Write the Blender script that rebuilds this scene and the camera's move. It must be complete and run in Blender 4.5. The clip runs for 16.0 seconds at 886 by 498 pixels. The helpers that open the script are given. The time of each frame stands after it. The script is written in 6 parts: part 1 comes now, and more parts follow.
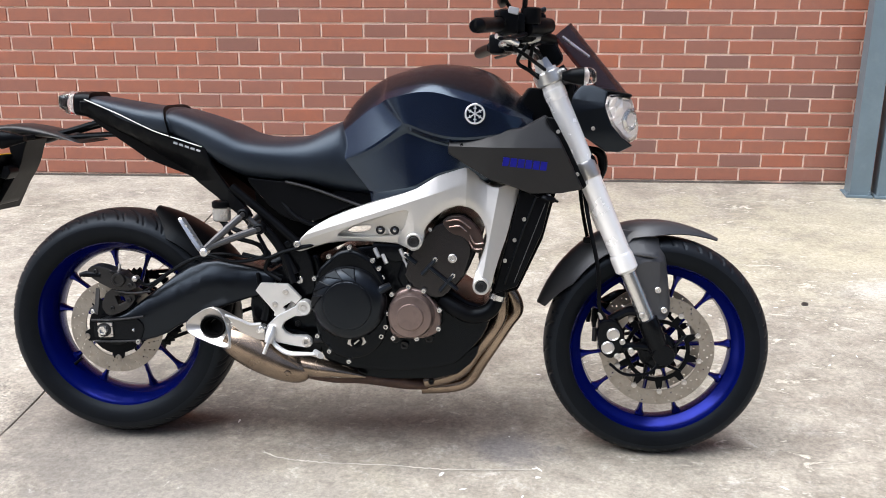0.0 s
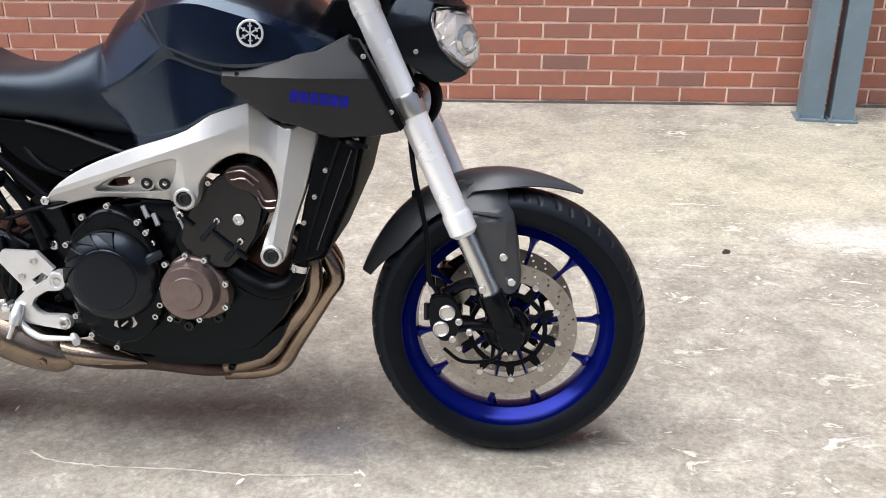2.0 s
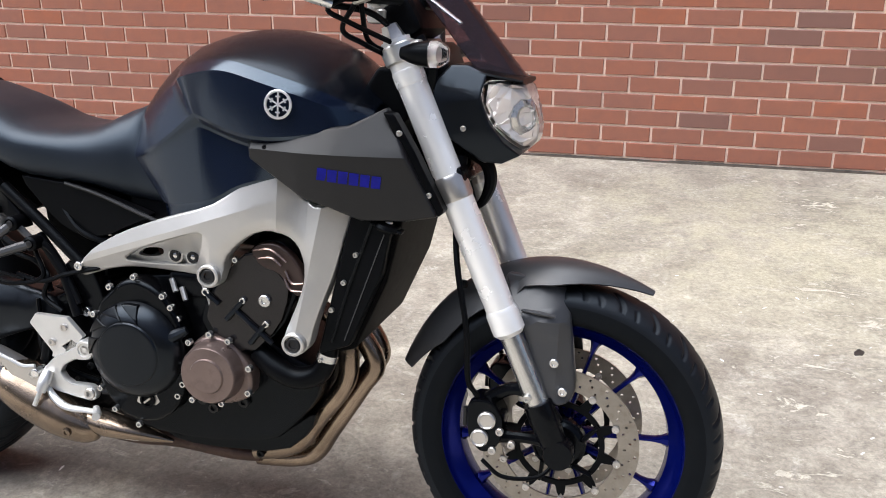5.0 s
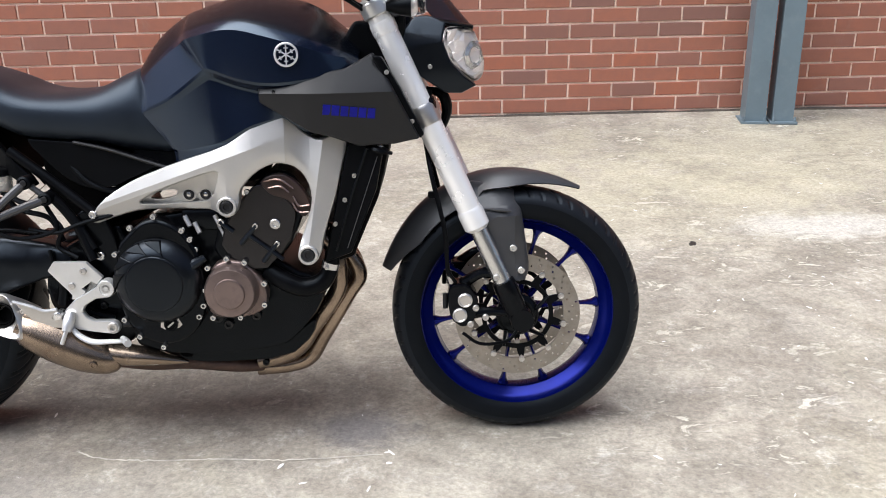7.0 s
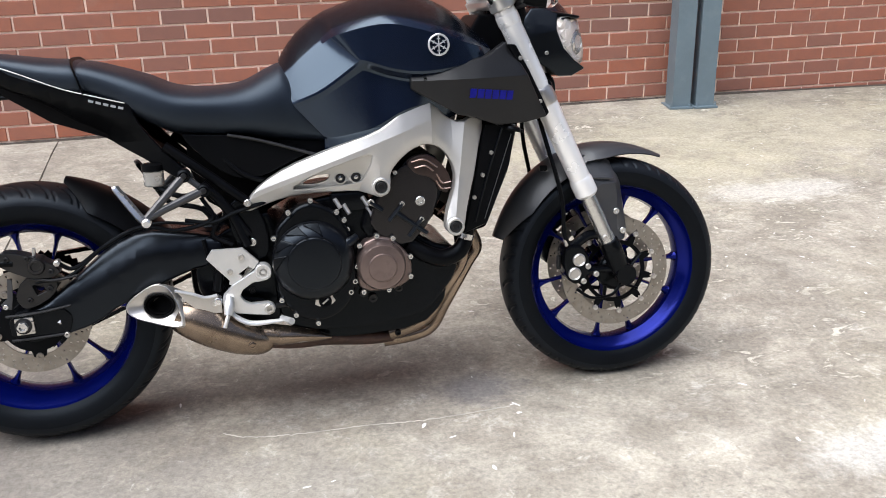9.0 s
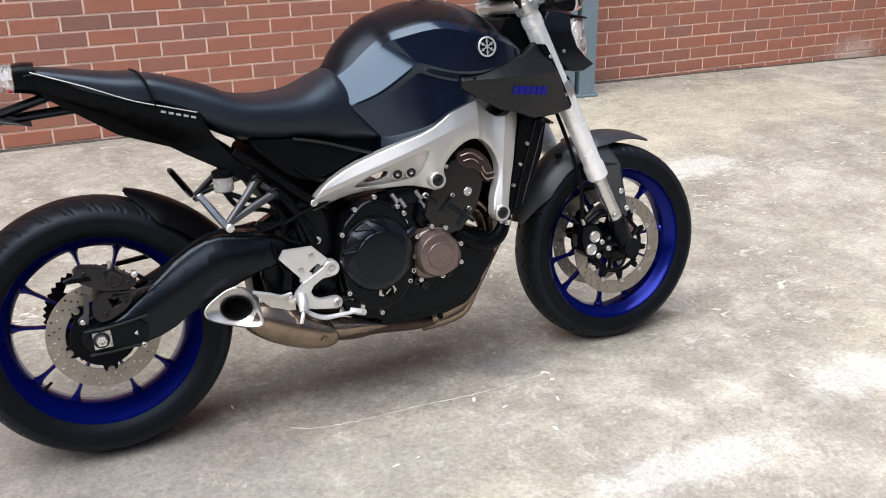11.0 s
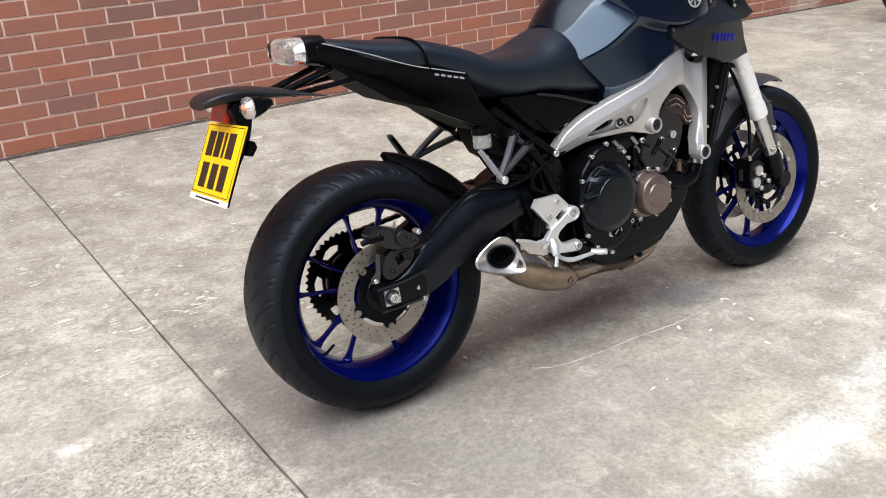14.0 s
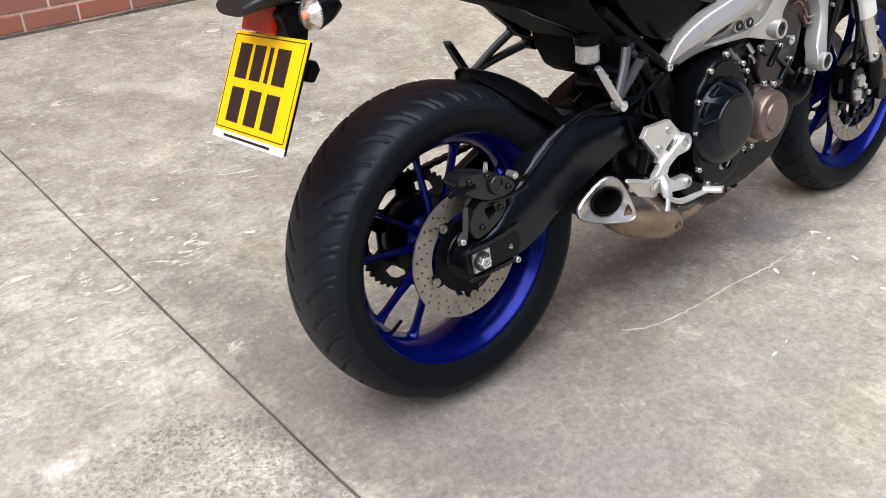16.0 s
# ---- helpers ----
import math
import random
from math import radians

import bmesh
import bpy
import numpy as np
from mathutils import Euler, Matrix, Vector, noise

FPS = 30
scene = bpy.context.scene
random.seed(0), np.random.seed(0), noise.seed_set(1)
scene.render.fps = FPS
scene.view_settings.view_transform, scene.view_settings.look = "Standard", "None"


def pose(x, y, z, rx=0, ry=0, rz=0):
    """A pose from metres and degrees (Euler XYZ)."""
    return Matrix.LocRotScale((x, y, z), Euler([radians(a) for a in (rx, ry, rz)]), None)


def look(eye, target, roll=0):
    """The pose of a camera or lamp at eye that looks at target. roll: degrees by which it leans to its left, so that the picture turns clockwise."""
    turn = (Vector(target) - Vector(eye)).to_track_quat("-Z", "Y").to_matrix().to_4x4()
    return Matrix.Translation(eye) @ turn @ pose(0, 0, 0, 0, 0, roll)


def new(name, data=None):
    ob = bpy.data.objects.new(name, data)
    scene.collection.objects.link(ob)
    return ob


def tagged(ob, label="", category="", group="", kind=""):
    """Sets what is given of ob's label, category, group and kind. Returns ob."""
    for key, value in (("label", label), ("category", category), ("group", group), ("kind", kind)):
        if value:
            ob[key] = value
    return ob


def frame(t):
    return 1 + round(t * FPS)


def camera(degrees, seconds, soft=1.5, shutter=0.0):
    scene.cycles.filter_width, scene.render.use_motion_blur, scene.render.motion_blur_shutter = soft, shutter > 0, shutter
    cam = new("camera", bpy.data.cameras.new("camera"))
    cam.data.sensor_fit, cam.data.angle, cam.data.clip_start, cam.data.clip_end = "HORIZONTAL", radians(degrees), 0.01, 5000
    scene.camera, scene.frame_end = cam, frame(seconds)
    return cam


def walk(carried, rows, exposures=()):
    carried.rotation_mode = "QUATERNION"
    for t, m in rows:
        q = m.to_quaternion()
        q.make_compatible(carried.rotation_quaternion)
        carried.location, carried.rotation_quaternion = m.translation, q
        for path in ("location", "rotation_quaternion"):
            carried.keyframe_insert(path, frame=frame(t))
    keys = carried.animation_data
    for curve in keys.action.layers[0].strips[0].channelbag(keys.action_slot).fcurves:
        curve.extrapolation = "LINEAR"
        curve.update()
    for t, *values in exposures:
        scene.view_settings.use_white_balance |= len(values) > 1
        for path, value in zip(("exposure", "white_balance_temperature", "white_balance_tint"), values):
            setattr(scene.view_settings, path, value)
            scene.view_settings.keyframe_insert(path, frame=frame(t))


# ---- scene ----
cam = camera(51.1, 16.0, soft=0.95)
PATH = [
    (0, (-1.108, -4.988, 1.249), (-1.199, -3.08, 0.657), 0.1),
    (0.5, (-1.018, -4.864, 1.232), (-1.057, -2.961, 0.619), 0.1),
    (1, (-0.93, -4.733, 1.233), (-0.936, -2.846, 0.572), 0.2),
    (1.5, (-0.821, -4.6, 1.217), (-0.842, -2.736, 0.493), 0.2),
    (2, (-0.73, -4.473, 1.193), (-0.796, -2.63, 0.42), 0.2),
    (2.5, (-0.698, -4.341, 1.198), (-0.821, -2.51, 0.403), 0.9),
    (3, (-0.686, -4.214, 1.201), (-0.913, -2.387, 0.42), 1.9),
    (3.2, (-0.648, -4.181, 1.206), (-0.961, -2.359, 0.444), 1.7),
    (5.3, (-0.535, -4.244, 1.22), (-0.952, -2.418, 0.517), -0.1),
    (5.5, (-0.583, -4.293, 1.212), (-0.911, -2.453, 0.501), -0.2),
    (6, (-0.695, -4.427, 1.207), (-0.825, -2.569, 0.48), 0.0),
    (6.5, (-0.78, -4.573, 1.205), (-0.786, -2.709, 0.481), -0.4),
    (7, (-0.893, -4.685, 1.217), (-0.83, -2.824, 0.486), -1.0),
    (7.5, (-1.077, -4.753, 1.224), (-0.927, -2.898, 0.491), -1.0),
    (8, (-1.286, -4.785, 1.216), (-1.027, -2.94, 0.491), -0.7),
    (8.5, (-1.45, -4.82, 1.216), (-1.113, -2.983, 0.499), -0.8),
    (9, (-1.608, -4.833, 1.22), (-1.185, -3.014, 0.503), -1.1),
    (9.2, (-1.679, -4.833, 1.228), (-1.218, -3.026, 0.506), -1.0),
    (11.3, (-2.348, -4.77, 1.271), (-1.473, -3.122, 0.551), -0.5),
    (11.5, (-2.43, -4.757, 1.271), (-1.521, -3.121, 0.565), -0.5),
    (12, (-2.613, -4.747, 1.282), (-1.64, -3.134, 0.61), -0.8),
    (12.5, (-2.797, -4.782, 1.276), (-1.781, -3.197, 0.602), -1.5),
    (13, (-2.955, -4.757, 1.286), (-1.917, -3.203, 0.573), -2.2),
    (13.5, (-3.069, -4.624, 1.274), (-2.024, -3.089, 0.532), -2.7),
    (14, (-3.108, -4.475, 1.266), (-2.071, -2.949, 0.495), -2.7),
    (14.5, (-3.139, -4.295, 1.273), (-2.07, -2.804, 0.476), -1.8),
    (15, (-3.159, -4.128, 1.289), (-2.036, -2.696, 0.459), -1.1),
    (15.5, (-3.173, -3.965, 1.258), (-2.015, -2.606, 0.357), -0.7),
    (16, (-3.093, -3.83, 1.19), (-1.972, -2.512, 0.187), -0.9),
]
EXPOSURES = [(0.0, 1.44, 6500, 14), (3.0, 1.38, 6500, 14), (9.0, 1.25, 6500, 14), (12.0, 1.26, 6500, 14), (14.5, 1.20, 6500, 14), (16.0, 1.16, 6500, 14)]
walk(cam, [(t, look(eye, target, roll)) for t, eye, target, roll in PATH], EXPOSURES)

# ---- daylight: bright overcast, high soft sun ----
world = bpy.data.worlds.new("overcast")
scene.world = world
world.use_nodes = True
SUN_UP, SUN_TURN = radians(66), radians(254)
sky = world.node_tree.nodes.new("ShaderNodeTexSky")
sky.sky_type, sky.sun_disc = "NISHITA", False
sky.sun_elevation, sky.sun_rotation = SUN_UP, SUN_TURN
sky.air_density, sky.dust_density, sky.ozone_density = 1.0, 5.0, 1.0
back = world.node_tree.nodes["Background"]
back.inputs["Strength"].default_value = 0.055
world.node_tree.links.new(sky.outputs["Color"], back.inputs["Color"])
sun_data = bpy.data.lights.new("sun", "SUN")
sun_data.energy, sun_data.angle, sun_data.color = 2.75, radians(76), (0.88, 0.955, 1.0)
sun = new("sun", sun_data)
sun_way = Vector((math.sin(SUN_TURN) * math.cos(SUN_UP), math.cos(SUN_TURN) * math.cos(SUN_UP), math.sin(SUN_UP)))
sun.matrix_world = look(Vector((0, 0, 8)) + sun_way, (0, 0, 8))


# ---- materials ----
class Nodes:
    """A node material under construction."""

    def __init__(self, name):
        self.mat = bpy.data.materials.new(name)
        self.mat.use_nodes = True
        self.tree = self.mat.node_tree
        self.bsdf = self.tree.nodes["Principled BSDF"]

    def add(self, kind, **values):
        node = self.tree.nodes.new(kind)
        for key, value in values.items():
            setattr(node, key, value)
        return node

    def link(self, a, b):
        self.tree.links.new(a, b)

    def put(self, name, value):
        self.bsdf.inputs[name].default_value = value

    def place(self, world_space=False):
        if world_space:
            return self.add("ShaderNodeNewGeometry").outputs["Position"]
        return self.add("ShaderNodeTexCoord").outputs["Object"]

    def noise(self, vector, scale, detail=4.0, rough=0.55, distort=0.0):
        n = self.add("ShaderNodeTexNoise")
        n.inputs["Scale"].default_value, n.inputs["Detail"].default_value = scale, detail
        n.inputs["Roughness"].default_value, n.inputs["Distortion"].default_value = rough, distort
        self.link(vector, n.inputs["Vector"])
        return n.outputs["Fac"]

    def ramp(self, fac, low, high, a=(0, 0, 0, 1), b=(1, 1, 1, 1)):
        r = self.add("ShaderNodeValToRGB")
        r.color_ramp.elements[0].position, r.color_ramp.elements[1].position = low, high
        r.color_ramp.elements[0].color, r.color_ramp.elements[1].color = a, b
        self.link(fac, r.inputs["Fac"])
        return r.outputs["Color"]

    def mix(self, fac, a, b, blend="MIX"):
        m = self.add("ShaderNodeMix", data_type="RGBA", blend_type=blend)
        for value, slot in ((fac, m.inputs[0]), (a, m.inputs[6]), (b, m.inputs[7])):
            if isinstance(value, (int, float)):
                slot.default_value = value
            elif isinstance(value, tuple):
                slot.default_value = (*value[:3], 1)
            else:
                self.link(value, slot)
        return m.outputs[2]

    def maths(self, kind, a, b):
        m = self.add("ShaderNodeMath", operation=kind)
        for value, slot in ((a, m.inputs[0]), (b, m.inputs[1])):
            if isinstance(value, (int, float)):
                slot.default_value = value
            else:
                self.link(value, slot)
        return m.outputs[0]

    def bump(self, height, strength, distance=0.002, after=None):
        b = self.add("ShaderNodeBump")
        b.inputs["Strength"].default_value, b.inputs["Distance"].default_value = strength, distance
        self.link(height, b.inputs["Height"])
        if after:
            self.link(after, b.inputs["Normal"])
        return b.outputs["Normal"]


def shade(name, color, rough=0.5, metal=0.0, var=0.12, scale=18.0, grain=350.0, bump=0.08, coat=0.0, dirt=None, spread=0.12, spec=0.5, tint=(1.0, 1.0, 1.0)):
    """A painted, cast or moulded surface: colour drift at two scales, uneven gloss, fine relief."""
    n = Nodes(name)
    at = n.place()
    broad, fine = n.noise(at, scale, 5), n.noise(at, grain, 3)
    dark, light = tuple(c * (1 - var) for c in color), tuple(min(1, c * (1 + var)) for c in color)
    col = n.mix(n.ramp(broad, 0.3, 0.7), dark, light)
    col = n.mix(n.maths("MULTIPLY", fine, 0.25), col, tuple(min(1, c * 1.25) for c in color))
    if dirt:
        spots = n.ramp(n.noise(at, scale * 2.3, 8, 0.7), 0.52, 0.72)
        col = n.mix(n.maths("MULTIPLY", spots, 0.5), col, dirt)
    n.link(col, n.bsdf.inputs["Base Color"])
    n.link(n.maths("ADD", rough - spread / 2, n.maths("MULTIPLY", n.noise(at, scale * 1.7, 6), spread)), n.bsdf.inputs["Roughness"])
    n.put("Metallic", metal)
    n.put("Specular IOR Level", spec)
    n.put("Specular Tint", (*tint, 1.0))
    n.put("Coat Weight", coat)
    n.put("Coat Roughness", 0.04)
    if bump:
        n.link(n.bump(fine, bump, 0.001), n.bsdf.inputs["Normal"])
    return n.mat


# stains and painted bike shade on the concrete: x, y, half length, half width, tone, cover
RUBBED, DUSTY, SHADED_GRIME, OIL_AND_SHADE = (0.62, 0.605, 0.57), (0.24, 0.220, 0.192), (0.168, 0.150, 0.131), (0.148, 0.128, 0.107)
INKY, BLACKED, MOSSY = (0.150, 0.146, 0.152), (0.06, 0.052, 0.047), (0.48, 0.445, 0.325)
# long dark patches beneath engine and rear wheel mix stain with painted contact shade
STAINS_AND_SHADE = [(-1.42, -3.46, 0.36, 0.10, RUBBED, 0.6), (-0.90, -3.38, 0.42, 0.09, RUBBED, 0.5), (-0.19, -3.26, 0.22, 0.12, RUBBED, 0.5), (-1.02, -2.73, 0.17, 0.10, INKY, 0.7), (-1.45, -2.58, 0.62, 0.18, OIL_AND_SHADE, 0.7),
          (-2.05, -2.80, 0.46, 0.62, SHADED_GRIME, 0.8), (-2.28, -2.50, 0.22, 0.72, SHADED_GRIME, 0.85), (-1.70, -3.08, 0.60, 0.22, DUSTY, 0.55), (-2.08, -2.56, 0.05, 0.04, BLACKED, 0.8), (1.54, -1.22, 0.30, 0.12, OIL_AND_SHADE, 0.5), (1.0, -0.7, 1.9, 0.75, MOSSY, 0.5), (0.1, -1.3, 1.0, 0.6, MOSSY, 0.35),
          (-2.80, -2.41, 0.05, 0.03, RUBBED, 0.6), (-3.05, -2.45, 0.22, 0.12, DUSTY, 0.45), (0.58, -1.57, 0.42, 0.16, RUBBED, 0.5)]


def concrete_material():
    """Worn yard concrete: cloudy tones, rubbed pale scars, dark mottles and open pits, coarser on the western slab."""
    n = Nodes("weathered_concrete")
    at = n.place(True)
    split = n.add("ShaderNodeSeparateXYZ")
    n.link(at, split.inputs[0])
    west = n.maths("LESS_THAN", split.outputs["X"], -2.438)
    m = n.add("ShaderNodeMapping")
    m.inputs["Location"].default_value, m.inputs["Scale"].default_value = (2.80 / 1.05, 2.90 / 0.90, 0), (1 / 1.05, 1 / 0.90, 0)
    n.link(at, m.inputs["Vector"])
    off = n.add("ShaderNodeVectorMath", operation="LENGTH")
    n.link(m.outputs["Vector"], off.inputs[0])
    worn = n.maths("MULTIPLY", west, n.ramp(n.maths("ADD", off.outputs["Value"], n.maths("MULTIPLY", n.noise(at, 3.0, 5, 0.65), 0.8)), 0.9, 1.6, (1, 1, 1, 1), (0, 0, 0, 1)))
    blotch, grain, speck, pit = n.noise(at, 4.2, 9, 0.72, 0.15), n.noise(at, 260, 3, 0.65), n.noise(at, 75, 6, 0.75, 0.3), n.noise(at, 24, 9, 0.8, 0.6)
    mottle = n.noise(at, 11, 9, 0.78, 0.5)
    col = n.mix(n.ramp(blotch, 0.34, 0.66), (0.245, 0.219, 0.178), (0.440, 0.403, 0.334))
    col = n.mix(n.maths("MULTIPLY", n.ramp(n.noise(at, 0.8, 6, 0.6, 0.2), 0.40, 0.66), 0.5), col, (0.255, 0.232, 0.198))
    col = n.mix(n.maths("MULTIPLY", n.ramp(n.noise(at, 0.75, 6, 0.65, 0.8), 0.50, 0.66), 0.38), col, (0.39, 0.36, 0.245))
    col = n.mix(n.maths("MULTIPLY", n.ramp(n.noise(at, 1.7, 9, 0.76, 0.2), 0.56, 0.70), 0.45), col, (0.165, 0.152, 0.134))
    col = n.mix(n.maths("MULTIPLY", west, 0.55), col, n.mix(n.ramp(blotch, 0.30, 0.66), (0.285, 0.260, 0.218), (0.485, 0.450, 0.385)))
    col = n.mix(n.maths("MULTIPLY", n.ramp(mottle, 0.34, 0.47, (1, 1, 1, 1), (0, 0, 0, 1)), 0.58), col, (0.150, 0.138, 0.122))
    col = n.mix(n.maths("MULTIPLY", n.ramp(mottle, 0.55, 0.66), 0.52), col, (0.66, 0.63, 0.57))
    col = n.mix(n.maths("MULTIPLY", n.ramp(n.noise(at, 5.5, 3, 0.5, 0.4), 0.46, 0.66), 0.50), col, (0.195, 0.168, 0.138))
    col = n.mix(n.maths("MULTIPLY", n.ramp(n.noise(at, 3.3, 3, 0.5, 0.6), 0.52, 0.70), 0.45), col, (0.56, 0.52, 0.44))
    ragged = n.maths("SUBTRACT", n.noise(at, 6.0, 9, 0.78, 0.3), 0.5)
    # lays the stains and the bike's painted shade into the colour
    for x, y, rx, ry, tone, much in STAINS_AND_SHADE:
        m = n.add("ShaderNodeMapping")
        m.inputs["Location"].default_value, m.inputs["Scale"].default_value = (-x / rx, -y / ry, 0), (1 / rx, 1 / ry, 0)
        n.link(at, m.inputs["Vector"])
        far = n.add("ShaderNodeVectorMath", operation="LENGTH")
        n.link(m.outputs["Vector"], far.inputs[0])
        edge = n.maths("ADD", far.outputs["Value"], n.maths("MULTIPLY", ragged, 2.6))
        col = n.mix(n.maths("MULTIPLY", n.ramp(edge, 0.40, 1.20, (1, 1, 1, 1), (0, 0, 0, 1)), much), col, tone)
    # rubbed scars: pale flaked crusts with dark torn rims, gathered in patches
    m = n.add("ShaderNodeMapping")
    m.inputs["Scale"].default_value, m.inputs["Rotation"].default_value = (7.0, 15.0, 1.0), (0, 0, 0.35)
    n.link(at, m.inputs["Vector"])
    crust = n.noise(m.outputs["Vector"], 1.0, 8, 0.70, 1.1)
    gather = n.maths("MULTIPLY", n.ramp(n.noise(at, 1.5, 5, 0.6, 0.3), 0.40, 0.62), n.ramp(n.maths("ADD", split.outputs["Y"], 3.4), 0.70, 1.0, (0.12, 0.12, 0.12, 1)))
    for x, y, rx, ry in ((0.20, -1.85, 0.75, 0.42), (-2.35, -1.95, 0.75, 0.50), (-0.15, -2.75, 0.55, 0.30)):
        m = n.add("ShaderNodeMapping")
        m.inputs["Location"].default_value, m.inputs["Scale"].default_value = (-x / rx, -y / ry, 0), (1 / rx, 1 / ry, 0)
        n.link(at, m.inputs["Vector"])
        far = n.add("ShaderNodeVectorMath", operation="LENGTH")
        n.link(m.outputs["Vector"], far.inputs[0])
        spot = n.ramp(n.maths("ADD", far.outputs["Value"], ragged), 0.55, 1.15, (0.9, 0.9, 0.9, 1), (0, 0, 0, 1))
        gather = n.maths("MAXIMUM", gather, spot)
    col = n.mix(n.maths("MULTIPLY", gather, n.maths("MULTIPLY", n.ramp(crust, 0.47, 0.57), 0.46)), col, (0.150, 0.134, 0.108))
    flake = n.maths("MULTIPLY", n.ramp(crust, 0.595, 0.63), n.maths("ADD", 0.03, n.maths("MULTIPLY", gather, 0.85)))
    col = n.mix(flake, col, (0.62, 0.585, 0.495))
    col = n.mix(n.maths("MULTIPLY", n.ramp(pit, 0.60, 0.67), 0.40), col, (0.62, 0.60, 0.56))
    col = n.mix(n.maths("ADD", 0.42, n.maths("MULTIPLY", worn, 0.25)), col, n.mix(n.ramp(speck, 0.32, 0.68), (0.16, 0.16, 0.16), (0.84, 0.835, 0.82)), "OVERLAY")
    open_pit = n.ramp(n.maths("ADD", n.noise(at, 120, 4, 0.65, 0.4), n.maths("MULTIPLY", worn, n.maths("MULTIPLY", n.ramp(n.noise(at, 2.3, 5, 0.65), 0.36, 0.62), 0.070))), 0.585, 0.640)
    patchy = n.ramp(n.noise(at, 3.1, 6, 0.7), 0.42, 0.58)
    holes = n.maths("MULTIPLY", open_pit, n.maths("ADD", n.maths("MULTIPLY", patchy, 0.34), n.maths("MULTIPLY", worn, 0.55)))
    col = n.mix(holes, col, (0.115, 0.103, 0.088))
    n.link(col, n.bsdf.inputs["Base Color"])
    n.link(n.maths("ADD", 0.60, n.maths("MULTIPLY", blotch, 0.4)), n.bsdf.inputs["Roughness"])
    first = n.bump(grain, 0.35, 0.001)
    n.link(n.bump(flake, 0.5, 0.003, n.bump(speck, 0.35, 0.003, n.bump(mottle, 0.35, 0.006, n.bump(pit, 0.35, 0.004, first)))), n.bsdf.inputs["Normal"])
    return n.mat


def brick_material(name, single, dark=False):
    """Pressed facing brick; each brick takes its own tone."""
    n = Nodes(name)
    if single:
        rnd = n.add("ShaderNodeObjectInfo").outputs["Random"]
    else:
        rnd = n.add("ShaderNodeNewGeometry").outputs["Random Per Island"]
    at = n.place(True)
    r = n.add("ShaderNodeValToRGB")
    r.color_ramp.interpolation = "LINEAR"
    tones = ((0.0, (0.315, 0.139, 0.100)), (0.12, (0.339, 0.140, 0.097)), (0.25, (0.360, 0.143, 0.095)), (0.45, (0.378, 0.145, 0.092)), (0.7, (0.387, 0.144, 0.089)), (0.88, (0.368, 0.141, 0.091)), (0.96, (0.410, 0.140, 0.080)), (1.0, (0.420, 0.139, 0.074)))
    r.color_ramp.elements[0].color, r.color_ramp.elements[1].color = (*tones[0][1], 1), (*tones[-1][1], 1)
    for spot, tone in tones[1:-1]:
        r.color_ramp.elements.new(spot).color = (*tone, 1)
    n.link(rnd, r.inputs["Fac"])
    tone = n.mix(0.45, r.outputs["Color"], (0.165, 0.112, 0.102)) if dark else r.outputs["Color"]
    fine, smear = n.noise(at, 160, 5, 0.7), n.noise(at, 16, 7, 0.65, 0.6)
    col = n.mix(n.maths("MULTIPLY", n.ramp(smear, 0.35, 0.75), 0.40), tone, (0.215, 0.112, 0.090))
    col = n.mix(n.maths("MULTIPLY", n.ramp(fine, 0.6, 0.75), 0.3), col, (0.36, 0.19, 0.14))
    col = n.mix(n.maths("MULTIPLY", n.ramp(n.noise(at, 2.6, 8, 0.7, 0.8), 0.62, 0.78), 0.25), col, (0.45, 0.32, 0.27))
    m = n.add("ShaderNodeMapping")
    m.inputs["Location"].default_value, m.inputs["Scale"].default_value = (-3.47 / 0.30, 0, -0.10 / 0.16), (1 / 0.30, 0, 1 / 0.16)
    n.link(at, m.inputs["Vector"])
    far = n.add("ShaderNodeVectorMath", operation="LENGTH")
    n.link(m.outputs["Vector"], far.inputs[0])
    bloom = n.maths("ADD", far.outputs["Value"], n.maths("MULTIPLY", n.maths("SUBTRACT", smear, 0.5), 1.5))
    col = n.mix(n.maths("MULTIPLY", n.ramp(bloom, 0.2, 1.1, (1, 1, 1, 1), (0, 0, 0, 1)), 0.6), col, (0.58, 0.49, 0.43))
    n.link(col, n.bsdf.inputs["Base Color"])
    n.put("Roughness", 0.82)
    n.link(n.bump(fine, 0.4, 0.0015, n.bump(smear, 0.25, 0.003)), n.bsdf.inputs["Normal"])
    return n.mat


def glassy(name, color, rough=0.05, transmission=1.0, alpha=1.0):
    n = Nodes(name)
    n.put("Base Color", (*color, 1))
    n.link(n.maths("ADD", rough, n.maths("MULTIPLY", n.noise(n.place(), 60), 0.04)), n.bsdf.inputs["Roughness"])
    n.put("Transmission Weight", transmission)
    n.put("IOR", 1.45)
    n.put("Alpha", alpha)
    return n.mat


CONCRETE = concrete_material()
BRICK_ONE, BRICK_MANY, BRICK_DARK = brick_material("facing_brick", True), brick_material("facing_brick_field", False), brick_material("burnt_facing_brick", True, True)
MORTAR = shade("lime_mortar", (0.93, 0.690, 0.575), 0.9, var=0.12, scale=9, grain=240, bump=0.5, dirt=(0.70, 0.56, 0.49))
STEEL_PAINT = shade("grey_blue_steel_paint", (0.135, 0.185, 0.215), 0.45, var=0.10, scale=5, grain=160, bump=0.1, dirt=(0.2, 0.25, 0.27))
RUBBER = shade("tyre_sidewall_rubber", (0.0030, 0.0034, 0.0044), 0.50, var=0.3, scale=14, grain=500, bump=0.12, dirt=(0.0060, 0.0060, 0.0060), spec=0.15, tint=(0.72, 0.86, 1.0))
